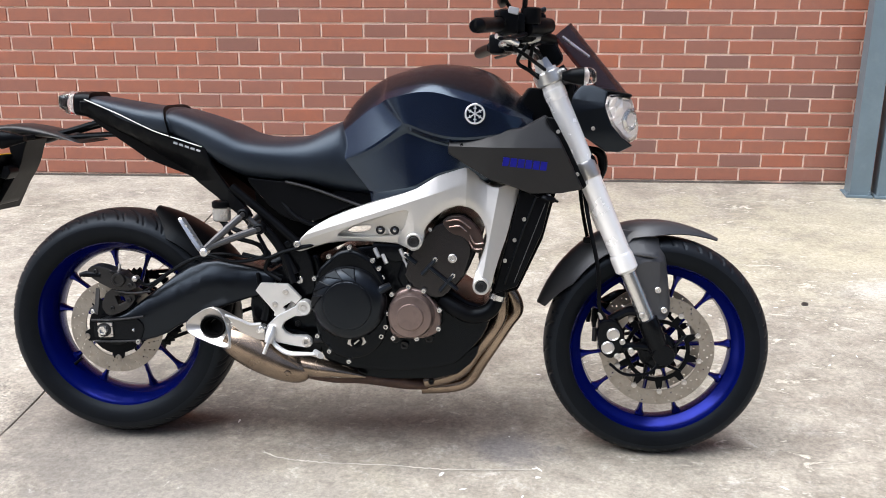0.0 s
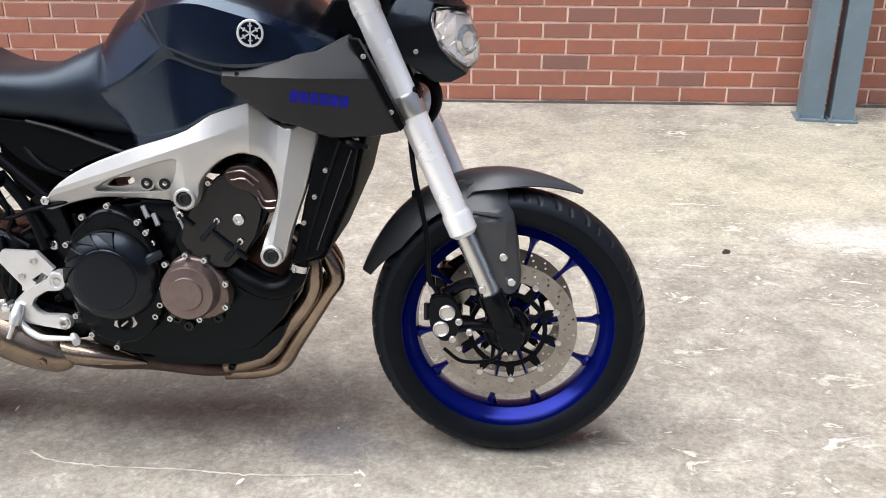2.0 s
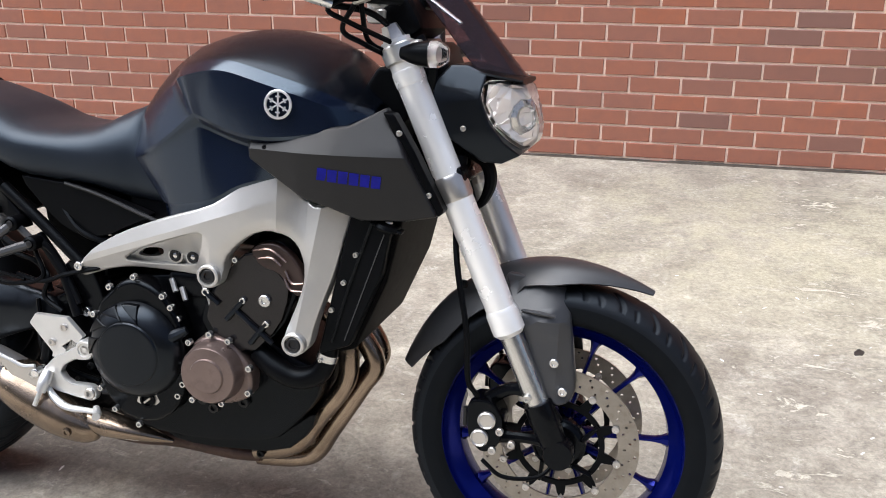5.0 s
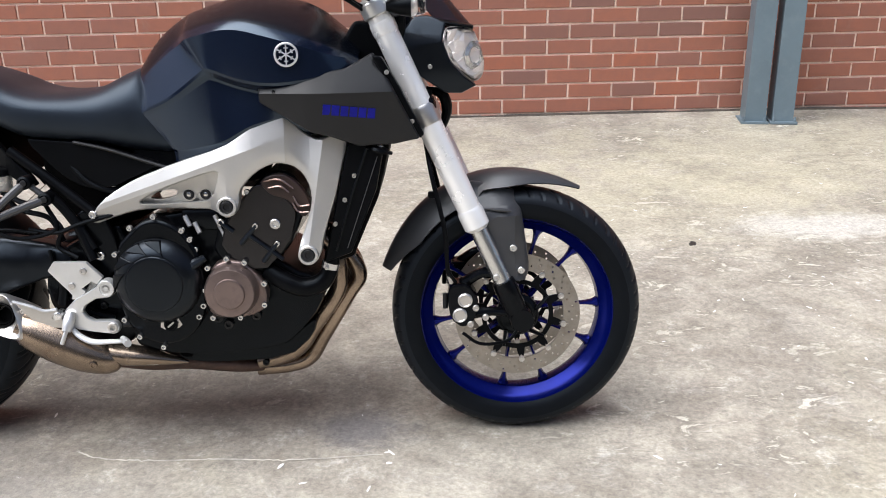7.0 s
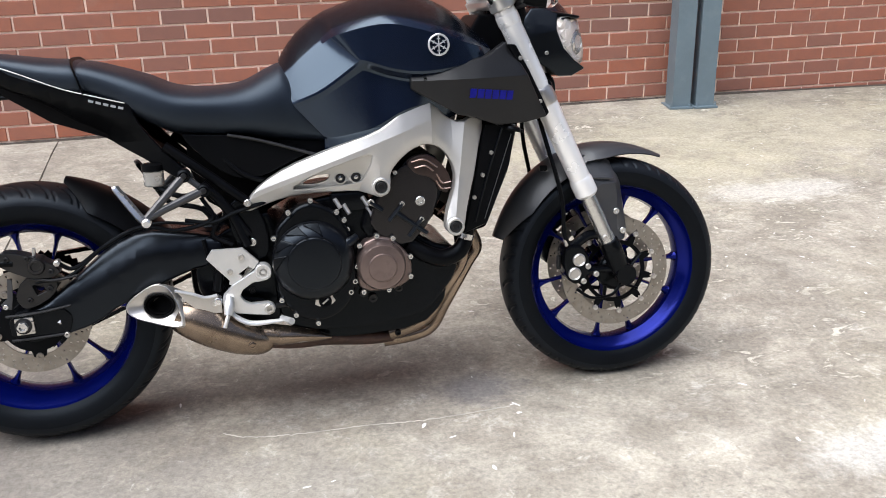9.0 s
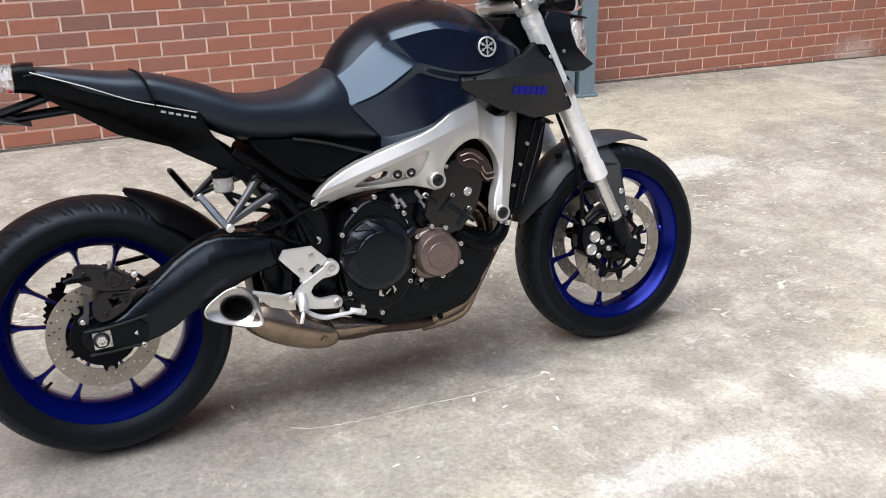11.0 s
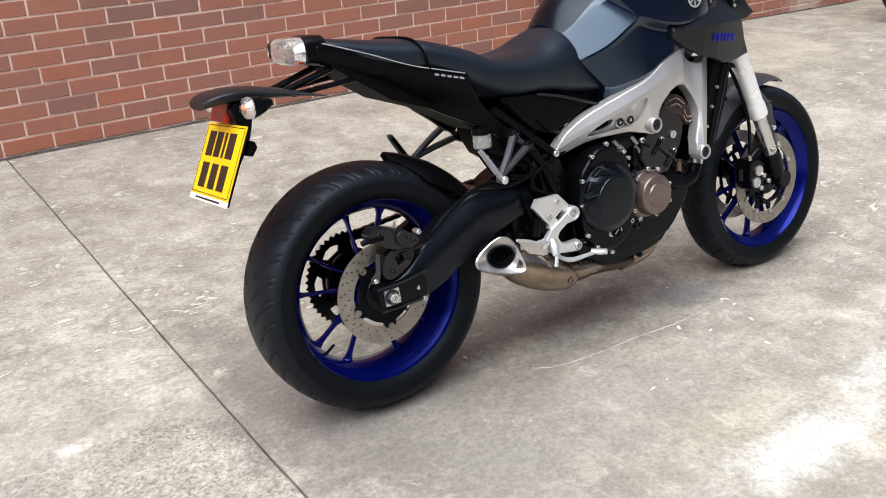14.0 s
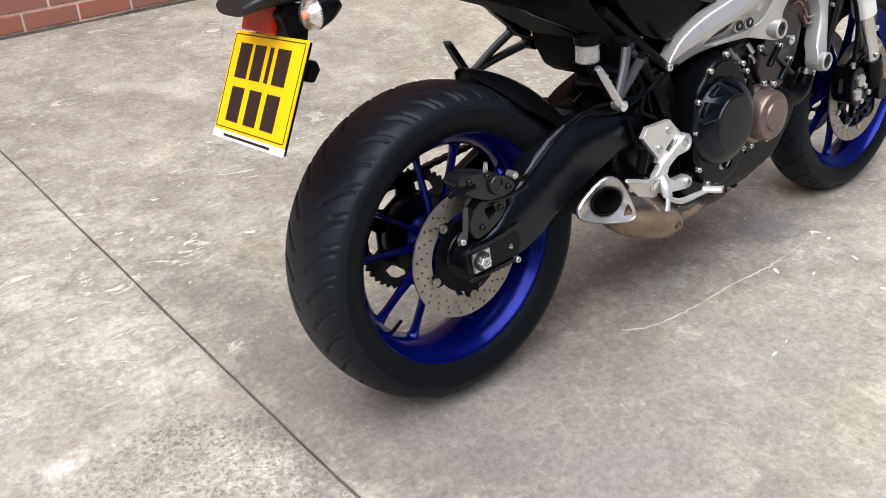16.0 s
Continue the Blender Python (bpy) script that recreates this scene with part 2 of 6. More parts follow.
RUBBER_TREAD = shade("tyre_tread_rubber", (0.0055, 0.0062, 0.0080), 0.48, var=0.3, scale=10, grain=300, bump=0.25, dirt=(0.011, 0.0110, 0.0115), spec=0.22, tint=(0.72, 0.86, 1.0))
BLUE = shade("blue_anodised_rim", (0.0014, 0.0060, 0.125), 0.20, 0.58, var=0.15, scale=20, grain=700, bump=0.03, coat=0.0, spec=0.30)
NAVY = shade("black_blue_gloss_paint", (0.0030, 0.0056, 0.0150), 0.17, 0.0, var=0.2, scale=8, grain=900, bump=0.0, spread=0.05, spec=0.72, tint=(0.66, 0.84, 1.0))
NAVY.node_tree.nodes["Principled BSDF"].inputs["Coat IOR"].default_value = 1.62
GREY_MATT = shade("matt_graphite_plastic", (0.0075, 0.0079, 0.0092), 0.40, 0.0, var=0.12, scale=12, grain=600, bump=0.05, spec=0.36)
BLACK = shade("black_plastic", (0.0025, 0.0025, 0.0030), 0.34, var=0.25, scale=16, grain=420, bump=0.08, dirt=(0.005, 0.0047, 0.0045), spec=0.09, tint=(0.78, 0.90, 1.0))
BLACK_CAST = shade("black_cast_engine_paint", (0.0020, 0.0020, 0.0026), 0.24, 0.0, var=0.3, scale=22, grain=260, bump=0.15, dirt=(0.0050, 0.0045, 0.0041), spec=0.17, tint=(0.78, 0.90, 1.0))
BLACK_GLOSS = shade("black_satin_paint", (0.0024, 0.0025, 0.0032), 0.30, 0.0, var=0.2, scale=14, grain=500, bump=0.04, spec=0.36, tint=(0.70, 0.84, 1.0))
MATT_BLACK = shade("matt_black_paint", (0.0035, 0.0034, 0.0036), 0.62, 0.0, var=0.2, scale=30, grain=300, bump=0.15, spec=0.05)
ALLOY = shade("silver_cast_frame_paint", (0.490, 0.480, 0.460), 0.33, 0.62, var=0.05, scale=14, grain=420, bump=0.08, spread=0.08)
BRIGHT = shade("polished_aluminium", (0.82, 0.82, 0.82), 0.28, 0.95, var=0.04, scale=22, grain=300, bump=0.03, spread=0.08)
CHROME = shade("zinc_plated_steel", (0.62, 0.62, 0.61), 0.24, 0.95, var=0.06, scale=40, grain=300, bump=0.03)
BRONZE = shade("bronze_cover_paint", (0.165, 0.122, 0.110), 0.29, 0.6, var=0.12, scale=16, grain=380, bump=0.08, dirt=(0.06, 0.047, 0.042))
GREY_SHEEN = shade("graphite_satin_plastic", (0.034, 0.035, 0.038), 0.36, 0.0, var=0.12, scale=12, grain=600, bump=0.04, spec=0.60)
DARK_GLOSS = shade("dark_brown_gloss_cast", (0.0080, 0.0068, 0.0075), 0.22, 0.0, var=0.2, scale=20, grain=300, bump=0.08, spec=0.40)
HEAD_BROWN = shade("magnesium_brown_cast", (0.034, 0.020, 0.017), 0.32, 0.2, var=0.2, scale=30, grain=380, bump=0.15)
BAND_BROWN = shade("polished_brown_band", (0.30, 0.215, 0.185), 0.25, 0.8, var=0.1, scale=30, grain=380, bump=0.05)
TITAN = shade("heat_stained_steel", (0.270, 0.210, 0.160), 0.25, 0.94, var=0.30, scale=11, grain=300, bump=0.05, dirt=(0.11, 0.068, 0.046), spread=0.16)
RUST = shade("rusty_steel", (0.060, 0.030, 0.021), 0.55, 0.2, var=0.35, scale=18, grain=260, bump=0.3, dirt=(0.12, 0.075, 0.05))
SATIN = shade("brushed_stainless_steel", (0.55, 0.53, 0.505), 0.30, 0.85, var=0.10, scale=14, grain=300, bump=0.05)
CAST_SILVER = shade("silver_cast_aluminium", (0.66, 0.66, 0.65), 0.31, 0.68, var=0.05, scale=30, grain=340, bump=0.04)
DISC = shade("brake_disc_steel", (0.30, 0.276, 0.244), 0.36, 0.85, var=0.18, scale=26, grain=300, bump=0.05, dirt=(0.20, 0.155, 0.115))
FORK_SILVER = shade("clear_anodised_fork", (0.93, 0.925, 0.915), 0.27, 0.35, var=0.02, scale=12, grain=20, bump=0.0, spread=0.03)
VINYL = shade("seat_vinyl", (0.0072, 0.0094, 0.0140), 0.40, var=0.15, scale=10, grain=700, bump=0.3, spec=0.42, tint=(0.65, 0.82, 1.0))
YELLOW = shade("yellow_plate", (0.80, 0.47, 0.003), 0.35, var=0.05, scale=8, bump=0.02)
INK = shade("dark_plate_ink", (0.020, 0.011, 0.008), 0.4, var=0.1, bump=0)
WHITE = shade("white_plastic", (0.86, 0.86, 0.85), 0.30, var=0.06, bump=0.03)
SILVER_MARK = shade("silver_emblem", (0.78, 0.77, 0.76), 0.3, 0.7, var=0.05, bump=0.02)
BLUE_MARK = shade("blue_decal", (0.003, 0.0045, 0.20), 0.5, var=0.25, scale=60, bump=0, spec=0.2)
PALE_MARK = shade("pale_decal", (0.30, 0.31, 0.33), 0.4, var=0.1, bump=0)
RED = shade("red_reflector", (0.45, 0.02, 0.01), 0.2, var=0.2, scale=60, bump=0.1, coat=0.8)
BULB = shade("amber_bulb", (0.62, 0.22, 0.12), 0.15, var=0.1, bump=0, coat=0.5)
LAMP_MIRROR = shade("warm_lamp_mirror", (0.92, 0.85, 0.82), 0.30, 0.55, var=0.10, scale=40, bump=0)
CLEAR = glassy("clear_lens", (0.97, 0.95, 0.93), 0.04)
SMOKE = glassy("smoked_screen", (0.15, 0.095, 0.105), 0.04, 0.90)
RESERVOIR = glassy("milky_reservoir", (0.58, 0.57, 0.53), 0.25, 0.60)


# ---- mesh helpers ----
def finish(name, bm, material, parent=None, angle=35, flat=True):
    bmesh.ops.recalc_face_normals(bm, faces=bm.faces)
    me = bpy.data.meshes.new(name)
    bm.to_mesh(me)
    bm.free()
    me.shade_smooth()
    me.set_sharp_from_angle(angle=radians(angle))
    me.materials.append(material)
    ob = new(name, me)
    if parent:
        ob.parent = parent
    if flat:
        ob.modifiers.new("even", "WEIGHTED_NORMAL").keep_sharp = True
    return ob


def part(name, bm, material, parent, label="", angle=35):
    ob = finish(name, bm, material, parent, angle, angle < 55)
    return tagged(ob, label) if label else ob


def chaikin(points, times=1):
    """Rounds the corners of a closed outline."""
    for _ in range(times):
        out = []
        for (a, b), (c, d) in zip(points, points[1:] + points[:1]):
            out += [(a * 0.78 + c * 0.22, b * 0.78 + d * 0.22), (a * 0.22 + c * 0.78, b * 0.22 + d * 0.78)]
        points = out
    return points


def spline(points, steps=6):
    """Points on a smooth curve through the given ones (any number of values each)."""
    p = [np.array(q, float) for q in points]
    p = [2 * p[0] - p[1]] + p + [2 * p[-1] - p[-2]]
    out = []
    for a, b, c, d in zip(p, p[1:], p[2:], p[3:]):
        for k in range(steps):
            t = k / steps
            out.append(0.5 * (2 * b + (c - a) * t + (2 * a - 5 * b + 4 * c - d) * t * t + (3 * b - a - 3 * c + d) * t ** 3))
    return out + [p[-2]]


def bridge(bm, rings, closed=False, caps=True):
    pairs = list(zip(rings, rings[1:])) + ([(rings[-1], rings[0])] if closed else [])
    for a, b in pairs:
        for k in range(len(a)):
            m = (k + 1) % len(a)
            bm.faces.new((a[k], a[m], b[m], b[k]))
    if caps and not closed:
        bm.faces.new(rings[0][::-1])
        bm.faces.new(rings[-1])


def tube(points, radius, sides=10, steps=6, bm=None, flat=1.0):
    """A round bar along a smooth curve; radius may be one value or one a point."""
    radii = radius if isinstance(radius, (list, tuple)) else [radius] * len(points)
    line = spline([(*p, r) for p, r in zip(points, radii)], steps) if len(points) > 2 else [np.array((*p, r), float) for p, r in zip(points, radii)]
    bm = bm or bmesh.new()
    rings, side = [], None
    for k, q in enumerate(line):
        ahead = Vector(line[min(k + 1, len(line) - 1)][:3] - line[max(k - 1, 0)][:3]).normalized()
        if side is None:
            side = ahead.cross((0, 0, 1) if abs(ahead.z) < 0.9 else (1, 0, 0)).normalized()
        side = (side - ahead * side.dot(ahead)).normalized()
        up = ahead.cross(side)
        rings.append([bm.verts.new(Vector(q[:3]) + float(q[3]) * (math.cos(a) * side + flat * math.sin(a) * up)) for a in (2 * math.pi * s / sides for s in range(sides))])
    bridge(bm, rings)
    return bm


def lathe(profile, u=0.0, w=0.0, sides=48, bm=None, closed=False, place=None):
    """A turned form about the sideways axis: (radius, v) pairs, centred at u, w."""
    bm = bm or bmesh.new()
    rings = []
    for r, v in profile:
        ring = [bm.verts.new((u + r * math.cos(a), v, w + r * math.sin(a))) for a in (2 * math.pi * s / sides for s in range(sides))]
        rings.append(ring)
    bridge(bm, rings, closed, not closed)
    if place:
        bmesh.ops.transform(bm, matrix=place, verts=[x for ring in rings for x in ring])
    return bm


def round_edges(bm, width, segments=2, angle=30):
    sharp = [e for e in bm.edges if len(e.link_faces) == 2 and e.calc_face_angle(0) > radians(angle)]
    if width > 0:
        bmesh.ops.bevel(bm, geom=sharp, offset=width, offset_type="OFFSET", segments=segments, profile=0.5, affect="EDGES", clamp_overlap=True)


def plate(outline, v0, v1, bevel=0.004, holes=(), bend=None, segments=2, bm=None, step=0.02, folds=()):
    """A slab in the bike's side plane between v0 and v1, with holes; bend moves its points sideways."""
    own = bmesh.new()
    loops = []
    for loop in (outline, *holes):
        vs = [own.verts.new((u, v0, w)) for u, w in loop]
        loops += [own.edges.new((a, b)) for a, b in zip(vs, vs[1:] + vs[:1])]
    made = bmesh.ops.triangle_fill(own, edges=loops, use_beauty=True)["geom"]
    faces = [g for g in made if isinstance(g, bmesh.types.BMFace)]
    grown = bmesh.ops.extrude_face_region(own, geom=faces)["geom"]
    bmesh.ops.translate(own, vec=(0, v1 - v0, 0), verts=[g for g in grown if isinstance(g, bmesh.types.BMVert)])
    bmesh.ops.recalc_face_normals(own, faces=own.faces)
    bmesh.ops.dissolve_limit(own, angle_limit=radians(1), verts=own.verts, edges=own.edges)
    round_edges(own, bevel, segments)
    if bend:
        bmesh.ops.triangulate(own, faces=own.faces[:])
        for axis, low, high in ((0, -0.1, 1.5), (2, 0.2, 1.0)):
            for k in range(int((high - low) / step)):
                way = Vector((1, 0, 0)) if axis == 0 else Vector((0, 0, 1))
                bmesh.ops.bisect_plane(own, geom=own.verts[:] + own.edges[:] + own.faces[:], dist=1e-5, plane_co=way * (low + step * k), plane_no=way)
        for place, way in folds:
            bmesh.ops.bisect_plane(own, geom=own.verts[:] + own.edges[:] + own.faces[:], dist=1e-5, plane_co=place, plane_no=way)
        for x in own.verts:
            x.co.y += bend(x.co.x, x.co.z)
    if bm is None:
        return own
    spare = bpy.data.meshes.new("spare")
    own.to_mesh(spare)
    own.free()
    bm.from_mesh(spare)
    bpy.data.meshes.remove(spare)
    return bm


def box(centre, size, bevel=0.003, turn=None, bm=None):
    own = bm or bmesh.new()
    made = bmesh.ops.create_cube(own, size=1.0, matrix=Matrix.Translation(centre) @ (turn or Matrix()) @ Matrix.Diagonal((*size, 1)))
    if bevel:
        edges = list({e for x in made["verts"] for e in x.link_edges})
        bmesh.ops.bevel(own, geom=edges, offset=bevel, segments=2, profile=0.5, affect="EDGES", clamp_overlap=True)
    return own


def loft(stations, n=36, steps=5, caps=True):
    """A body along u. Station: u, top, belt and bottom heights, half width, upper and lower squareness, sideways shift."""
    bm = bmesh.new()
    rings = []
    for u, top, belt, bottom, half, et, eb, shift in spline([(*s, 0.0) if len(s) == 7 else s for s in stations], steps):
        ring = []
        for k in range(n):
            a = 2 * math.pi * k / n
            c, s = math.cos(a), math.sin(a)
            e = et if s >= 0 else eb
            v = half * math.copysign(abs(c) ** (2 / e), c)
            w = belt + ((top - belt) if s >= 0 else (belt - bottom)) * math.copysign(abs(s) ** (2 / e), s)
            ring.append(bm.verts.new((u, v + shift, w)))
        rings.append(ring)
    bridge(bm, rings, False, caps)
    return bm


def bolt(u, v, w, r=0.007, h=0.006, bm=None, sides=10):
    """A socket-head bolt that faces the bike's right side."""
    return lathe([(r, v + 0.002), (r, v - h * 0.8), (r * 0.86, v - h), (r * 0.5, v - h), (r * 0.42, v - h * 0.4)], u, w, sides, bm)


def strip(arc, thick=0.004):
    """A curved sheet: rows of (u, w, half width, camber, v shift) from one end to the other."""
    bm = bmesh.new()
    rows = []
    for u, w, half, drop, nu, nw in arc:
        row = []
        for k in range(13):
            s = k / 6 - 1
            fall = drop * abs(s) ** 2.4
            row.append(bm.verts.new((u - nu * fall, half * s, w - nw * fall)))
        rows.append(row)
    for a, b in zip(rows, rows[1:]):
        for k in range(12):
            bm.faces.new((a[k], a[k + 1], b[k + 1], b[k]))
    bmesh.ops.recalc_face_normals(bm, faces=bm.faces)
    bmesh.ops.solidify(bm, geom=bm.faces[:], thickness=thick)
    return bm


# ---- the large structure ----
WALL_W, WALL_E, WALL_TOP = -9.0, 13.5, 6.50
PITCH_X, PITCH_Z, FIRST_LINE, BOND_START = 0.225, 0.075, 0.113, 0.031


def ground_height(x, y):
    """The yard falls a little along the motorcycle and rises gently to the brick wall."""
    t = max(0.0, min(3.1, y + 2.75))
    fall = 0.0035 + 0.0130 * max(0.0, min(1.0, (x + 2.09) / 1.435))
    return 0.0400 * (t * t / 0.6 if t < 0.3 else t - 0.15) * (1 - 0.5 * max(0.0, min(1.0, (x - 1.2) / 3.0))) - fall * max(0.0, 1.0 - t)


def ground_sheet():
    """One sheet to the horizon with the sawn joint between two slabs."""
    bm = bmesh.new()
    joint = -2.438
    xs = [-400, -60, -12, -6, -4, -3] + [joint + d for d in (-0.05, -0.0036, -0.0022, 0.0, 0.0022, 0.0036, 0.05)] + [-1.8, -1, 0, 1, 2, 4, 8, 14, 60, 400]
    ys = [-400, -60, -12, -8] + [-6 + 0.05 * k for k in range(128)] + [20, 400]
    rows = []
    for y in ys:
        row = []
        for x in xs:
            near = abs(x - joint) < 0.02
            wob = 0.006 * noise.noise((0, y * 2.2, 3)) + 0.003 * noise.noise((0, y * 14, 7)) if near else 0
            wide = 1.0 + 0.6 * noise.noise((4, y * 9, 1)) if near else 1
            chip = 0.0
            if near and abs(x - joint) < 0.003:
                chip = -0.009 - 0.003 * noise.noise((9, y * 20, 2))
            row.append(bm.verts.new((joint + (x - joint) * wide + wob if near else x, y, ground_height(x, y) + chip)))
        rows.append(row)
    for a, b in zip(rows, rows[1:]):
        for k in range(len(xs) - 1):
            bm.faces.new((a[k], a[k + 1], b[k + 1], b[k]))
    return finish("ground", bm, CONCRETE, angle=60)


tagged(ground_sheet(), "worn stained concrete yard with painted shade under the motorcycle and a sawn slab joint", "ground", kind="structure")

# wall body behind the brick faces, joints set back 5 mm
bm = box(((WALL_W + WALL_E) / 2, 0.117, WALL_TOP / 2 - 0.1), (WALL_E - WALL_W, 0.222, WALL_TOP + 0.2), 0)
wall = tagged(finish("wall_north", bm, MORTAR), "red stretcher-bond brick wall with pale pink mortar joints", "wall", kind="structure")

# dirt line along the foot of the wall
own = bmesh.new()
rails = []
for k in range(301):
    x = -8.9 + 22.3 * k / 300
    z = ground_height(x, -0.01)
    lift = 0.006 + 0.005 * noise.noise((x * 5, 2, 0)) + 0.003 * noise.noise((x * 23, 4, 0))
    rails.append([own.verts.new((x, y, z + dz)) for y, dz in ((-0.016 - lift, -0.004), (-0.012, 0.4 * lift), (-0.0035, lift), (0.010, lift), (0.010, -0.02))])
bridge(own, rails)
DIRT = shade("packed_dirt", (0.060, 0.048, 0.038), 0.95, var=0.4, scale=20, grain=300, bump=0.4)
tagged(finish("wall_foot_joint", own, DIRT, None, 60), "dark dirt-filled joint at the foot of the brick wall", "joint", kind="structure")

# plain walls that close the yard behind the walk
CLADDING = shade("dark_slate_cladding", (0.045, 0.048, 0.055), 0.6, var=0.2, scale=2, grain=60, bump=0.2)
bm = box((2.0, -16.1, 2.9), (60, 0.2, 6.0), 0.01)
tagged(finish("wall_south", bm, CLADDING), "plain dark slate-grey wall across the yard", "wall", kind="structure")

# ---- the painted double steel post ----
post = tagged(new("steel_post"), "grey-blue painted pair of steel columns on base plates", "post")
post.matrix_world = pose(0.885, -0.200, 0.0935, 0, 0, -8)


def channel(x, flip):
    """A rolled channel standing on end, its web to the yard and its flanges to the wall."""
    s = -1 if flip else 1
    outline = [(-0.050, -0.06), (0.050, -0.06), (0.050, 0.06), (0.042, 0.06), (0.042, -0.052), (-0.042, -0.052), (-0.042, 0.06), (-0.050, 0.06)]
    own = bmesh.new()
    rings = [[own.verts.new((x + s * a, b, z)) for a, b in (outline if s > 0 else outline)] for z in (0.012, 6.3)]
    bridge(own, rings)
    round_edges(own, 0.004, 2, 40)
    return own


part("column", channel(-0.065, False), STEEL_PAINT, post)
part("column", channel(0.067, True), STEEL_PAINT, post)
part("base_plate", box((-0.0685, -0.005, 0.006), (0.132, 0.15, 0.012), 0.002), STEEL_PAINT, post)
part("base_plate", box((0.0695, -0.005, 0.006), (0.132, 0.15, 0.012), 0.002), STEEL_PAINT, post)
for du in (-0.123, -0.020, 0.020, 0.123):
    part("anchor_bolt", lathe([(0.008, 0.0), (0.008, 0.012), (0.005, 0.013), (0.005, 0.022)], 0, 0, 8, place=pose(du, -0.066, 0.012, 90)), STEEL_PAINT, post)

# ---- the motorcycle; local x ahead, y to its left, z up in its own plane ----
REAR, FRONT = (-0.005, 0.302), (1.430, 0.279)
bike = tagged(new("motorcycle"), "black naked motorcycle with blue wheels leaning on its stand", "motorcycle")
bike.matrix_world = pose(-2.0860, -2.6721, 0.0039, -7.17, 0.25, -1.50)


def tyre_mesh(radius, half, rim_r, rim_half, grooves, sweep, sides=720):
    """A tyre with a round crown, swept tread grooves and a moulded line round its sidewall."""
    bm = bmesh.new()
    section = []
    bead, n = rim_r - 0.004, 56
    wide_r = rim_r + (radius - rim_r) * 0.36
    for k in range(n + 1):
        s = k / n * 2 - 1
        a = abs(s)
        if a > 0.80:
            t = (a - 0.80) / 0.20
            r, v = wide_r + (bead - wide_r) * t, half * 0.985 + (rim_half - half * 0.985) * t * t
        else:
            t = a / 0.80
            ang = t * math.pi / 2 * 0.98
            v, r = half * math.sin(ang) ** 0.92, wide_r + (radius - wide_r) * math.cos(ang) ** 0.70
        section.append((r, math.copysign(v, s) if a > 1e-6 else 0.0, a, s))
    rings = []
    for j in range(sides):
        ang = 2 * math.pi * j / sides
        ring = []
        for r, v, a, s in section:
            cut = 0.0
            if 0.06 < a < 0.60:
                turn = ang * grooves / (2 * math.pi)
                lead = (turn + (0.5 if s > 0 else 0) + sweep * a - 0.9 * sweep * a * a) % 1.0
                second = (turn + (0.0 if s > 0 else 0.5) + 0.7 * sweep * a - 0.5 * sweep * a * a) % 1.0
                if 0.10 < a < 0.54:
                    cut = 0.0045 * max(0.0, 1 - abs(lead - 0.5) / 0.075) ** 0.5
                if 0.34 < a < 0.60:
                    cut = max(cut, 0.0035 * max(0.0, 1 - abs(second - 0.5) / 0.06) ** 0.5)
            if 0.84 < a < 0.87:
                cut = -0.0012
            rr = r - cut
            ring.append(bm.verts.new((rr * math.cos(ang), v, rr * math.sin(ang))))
        rings.append(ring)
    for a, b in zip(rings, rings[1:] + rings[:1]):
        for k in range(n):
            bm.faces.new((a[k], a[k + 1], b[k + 1], b[k]))
    return bm


def rim_mesh(lip, half, well):
    """The rim's barrel with rolled lips."""
    p = [(lip, -half), (lip + 0.003, -half + 0.004), (lip, -half + 0.010), (lip - 0.012, -half + 0.014), (well + 0.008, -half * 0.45), (well + 0.006, half * 0.45), (lip - 0.012, half - 0.014),
         (lip, half - 0.010), (lip + 0.003, half - 0.004), (lip, half), (lip - 0.006, half - 0.001), (lip - 0.010, half - 0.010), (lip - 0.020, half - 0.018), (well, half * 0.42), (well - 0.004, 0.0), (well, -half * 0.42),
         (lip - 0.020, -half + 0.018), (lip - 0.010, -half + 0.010), (lip - 0.006, -half + 0.001)]
    return lathe(p, 0, 0, 120, closed=True)


def spoke_mesh(r0, r1, angle, slant=0.0):
    """One cast spoke, deep at the hub, slim in the middle, spread at the rim."""
    bm = bmesh.new()
    rings = []
    for t, wide, deep in ((0, 0.011, 0.024), (0.25, 0.0058, 0.016), (0.60, 0.0042, 0.011), (0.80, 0.0050, 0.011), (0.89, 0.0078, 0.012), (0.95, 0.0130, 0.014), (1.0, 0.024, 0.016)):
        r = r0 + (r1 - r0) * t
        off = slant * (t - 0.3)
        ring = []
        for k in range(8):
            a = 2 * math.pi * (k + 0.5) / 8
            ring.append(bm.verts.new((r, deep * math.sin(a), off + wide * math.cos(a))))
        rings.append(ring)
    bridge(bm, rings)
    bmesh.ops.rotate(bm, cent=(0, 0, 0), matrix=Matrix.Rotation(-angle, 3, "Y"), verts=bm.verts)
    return bm


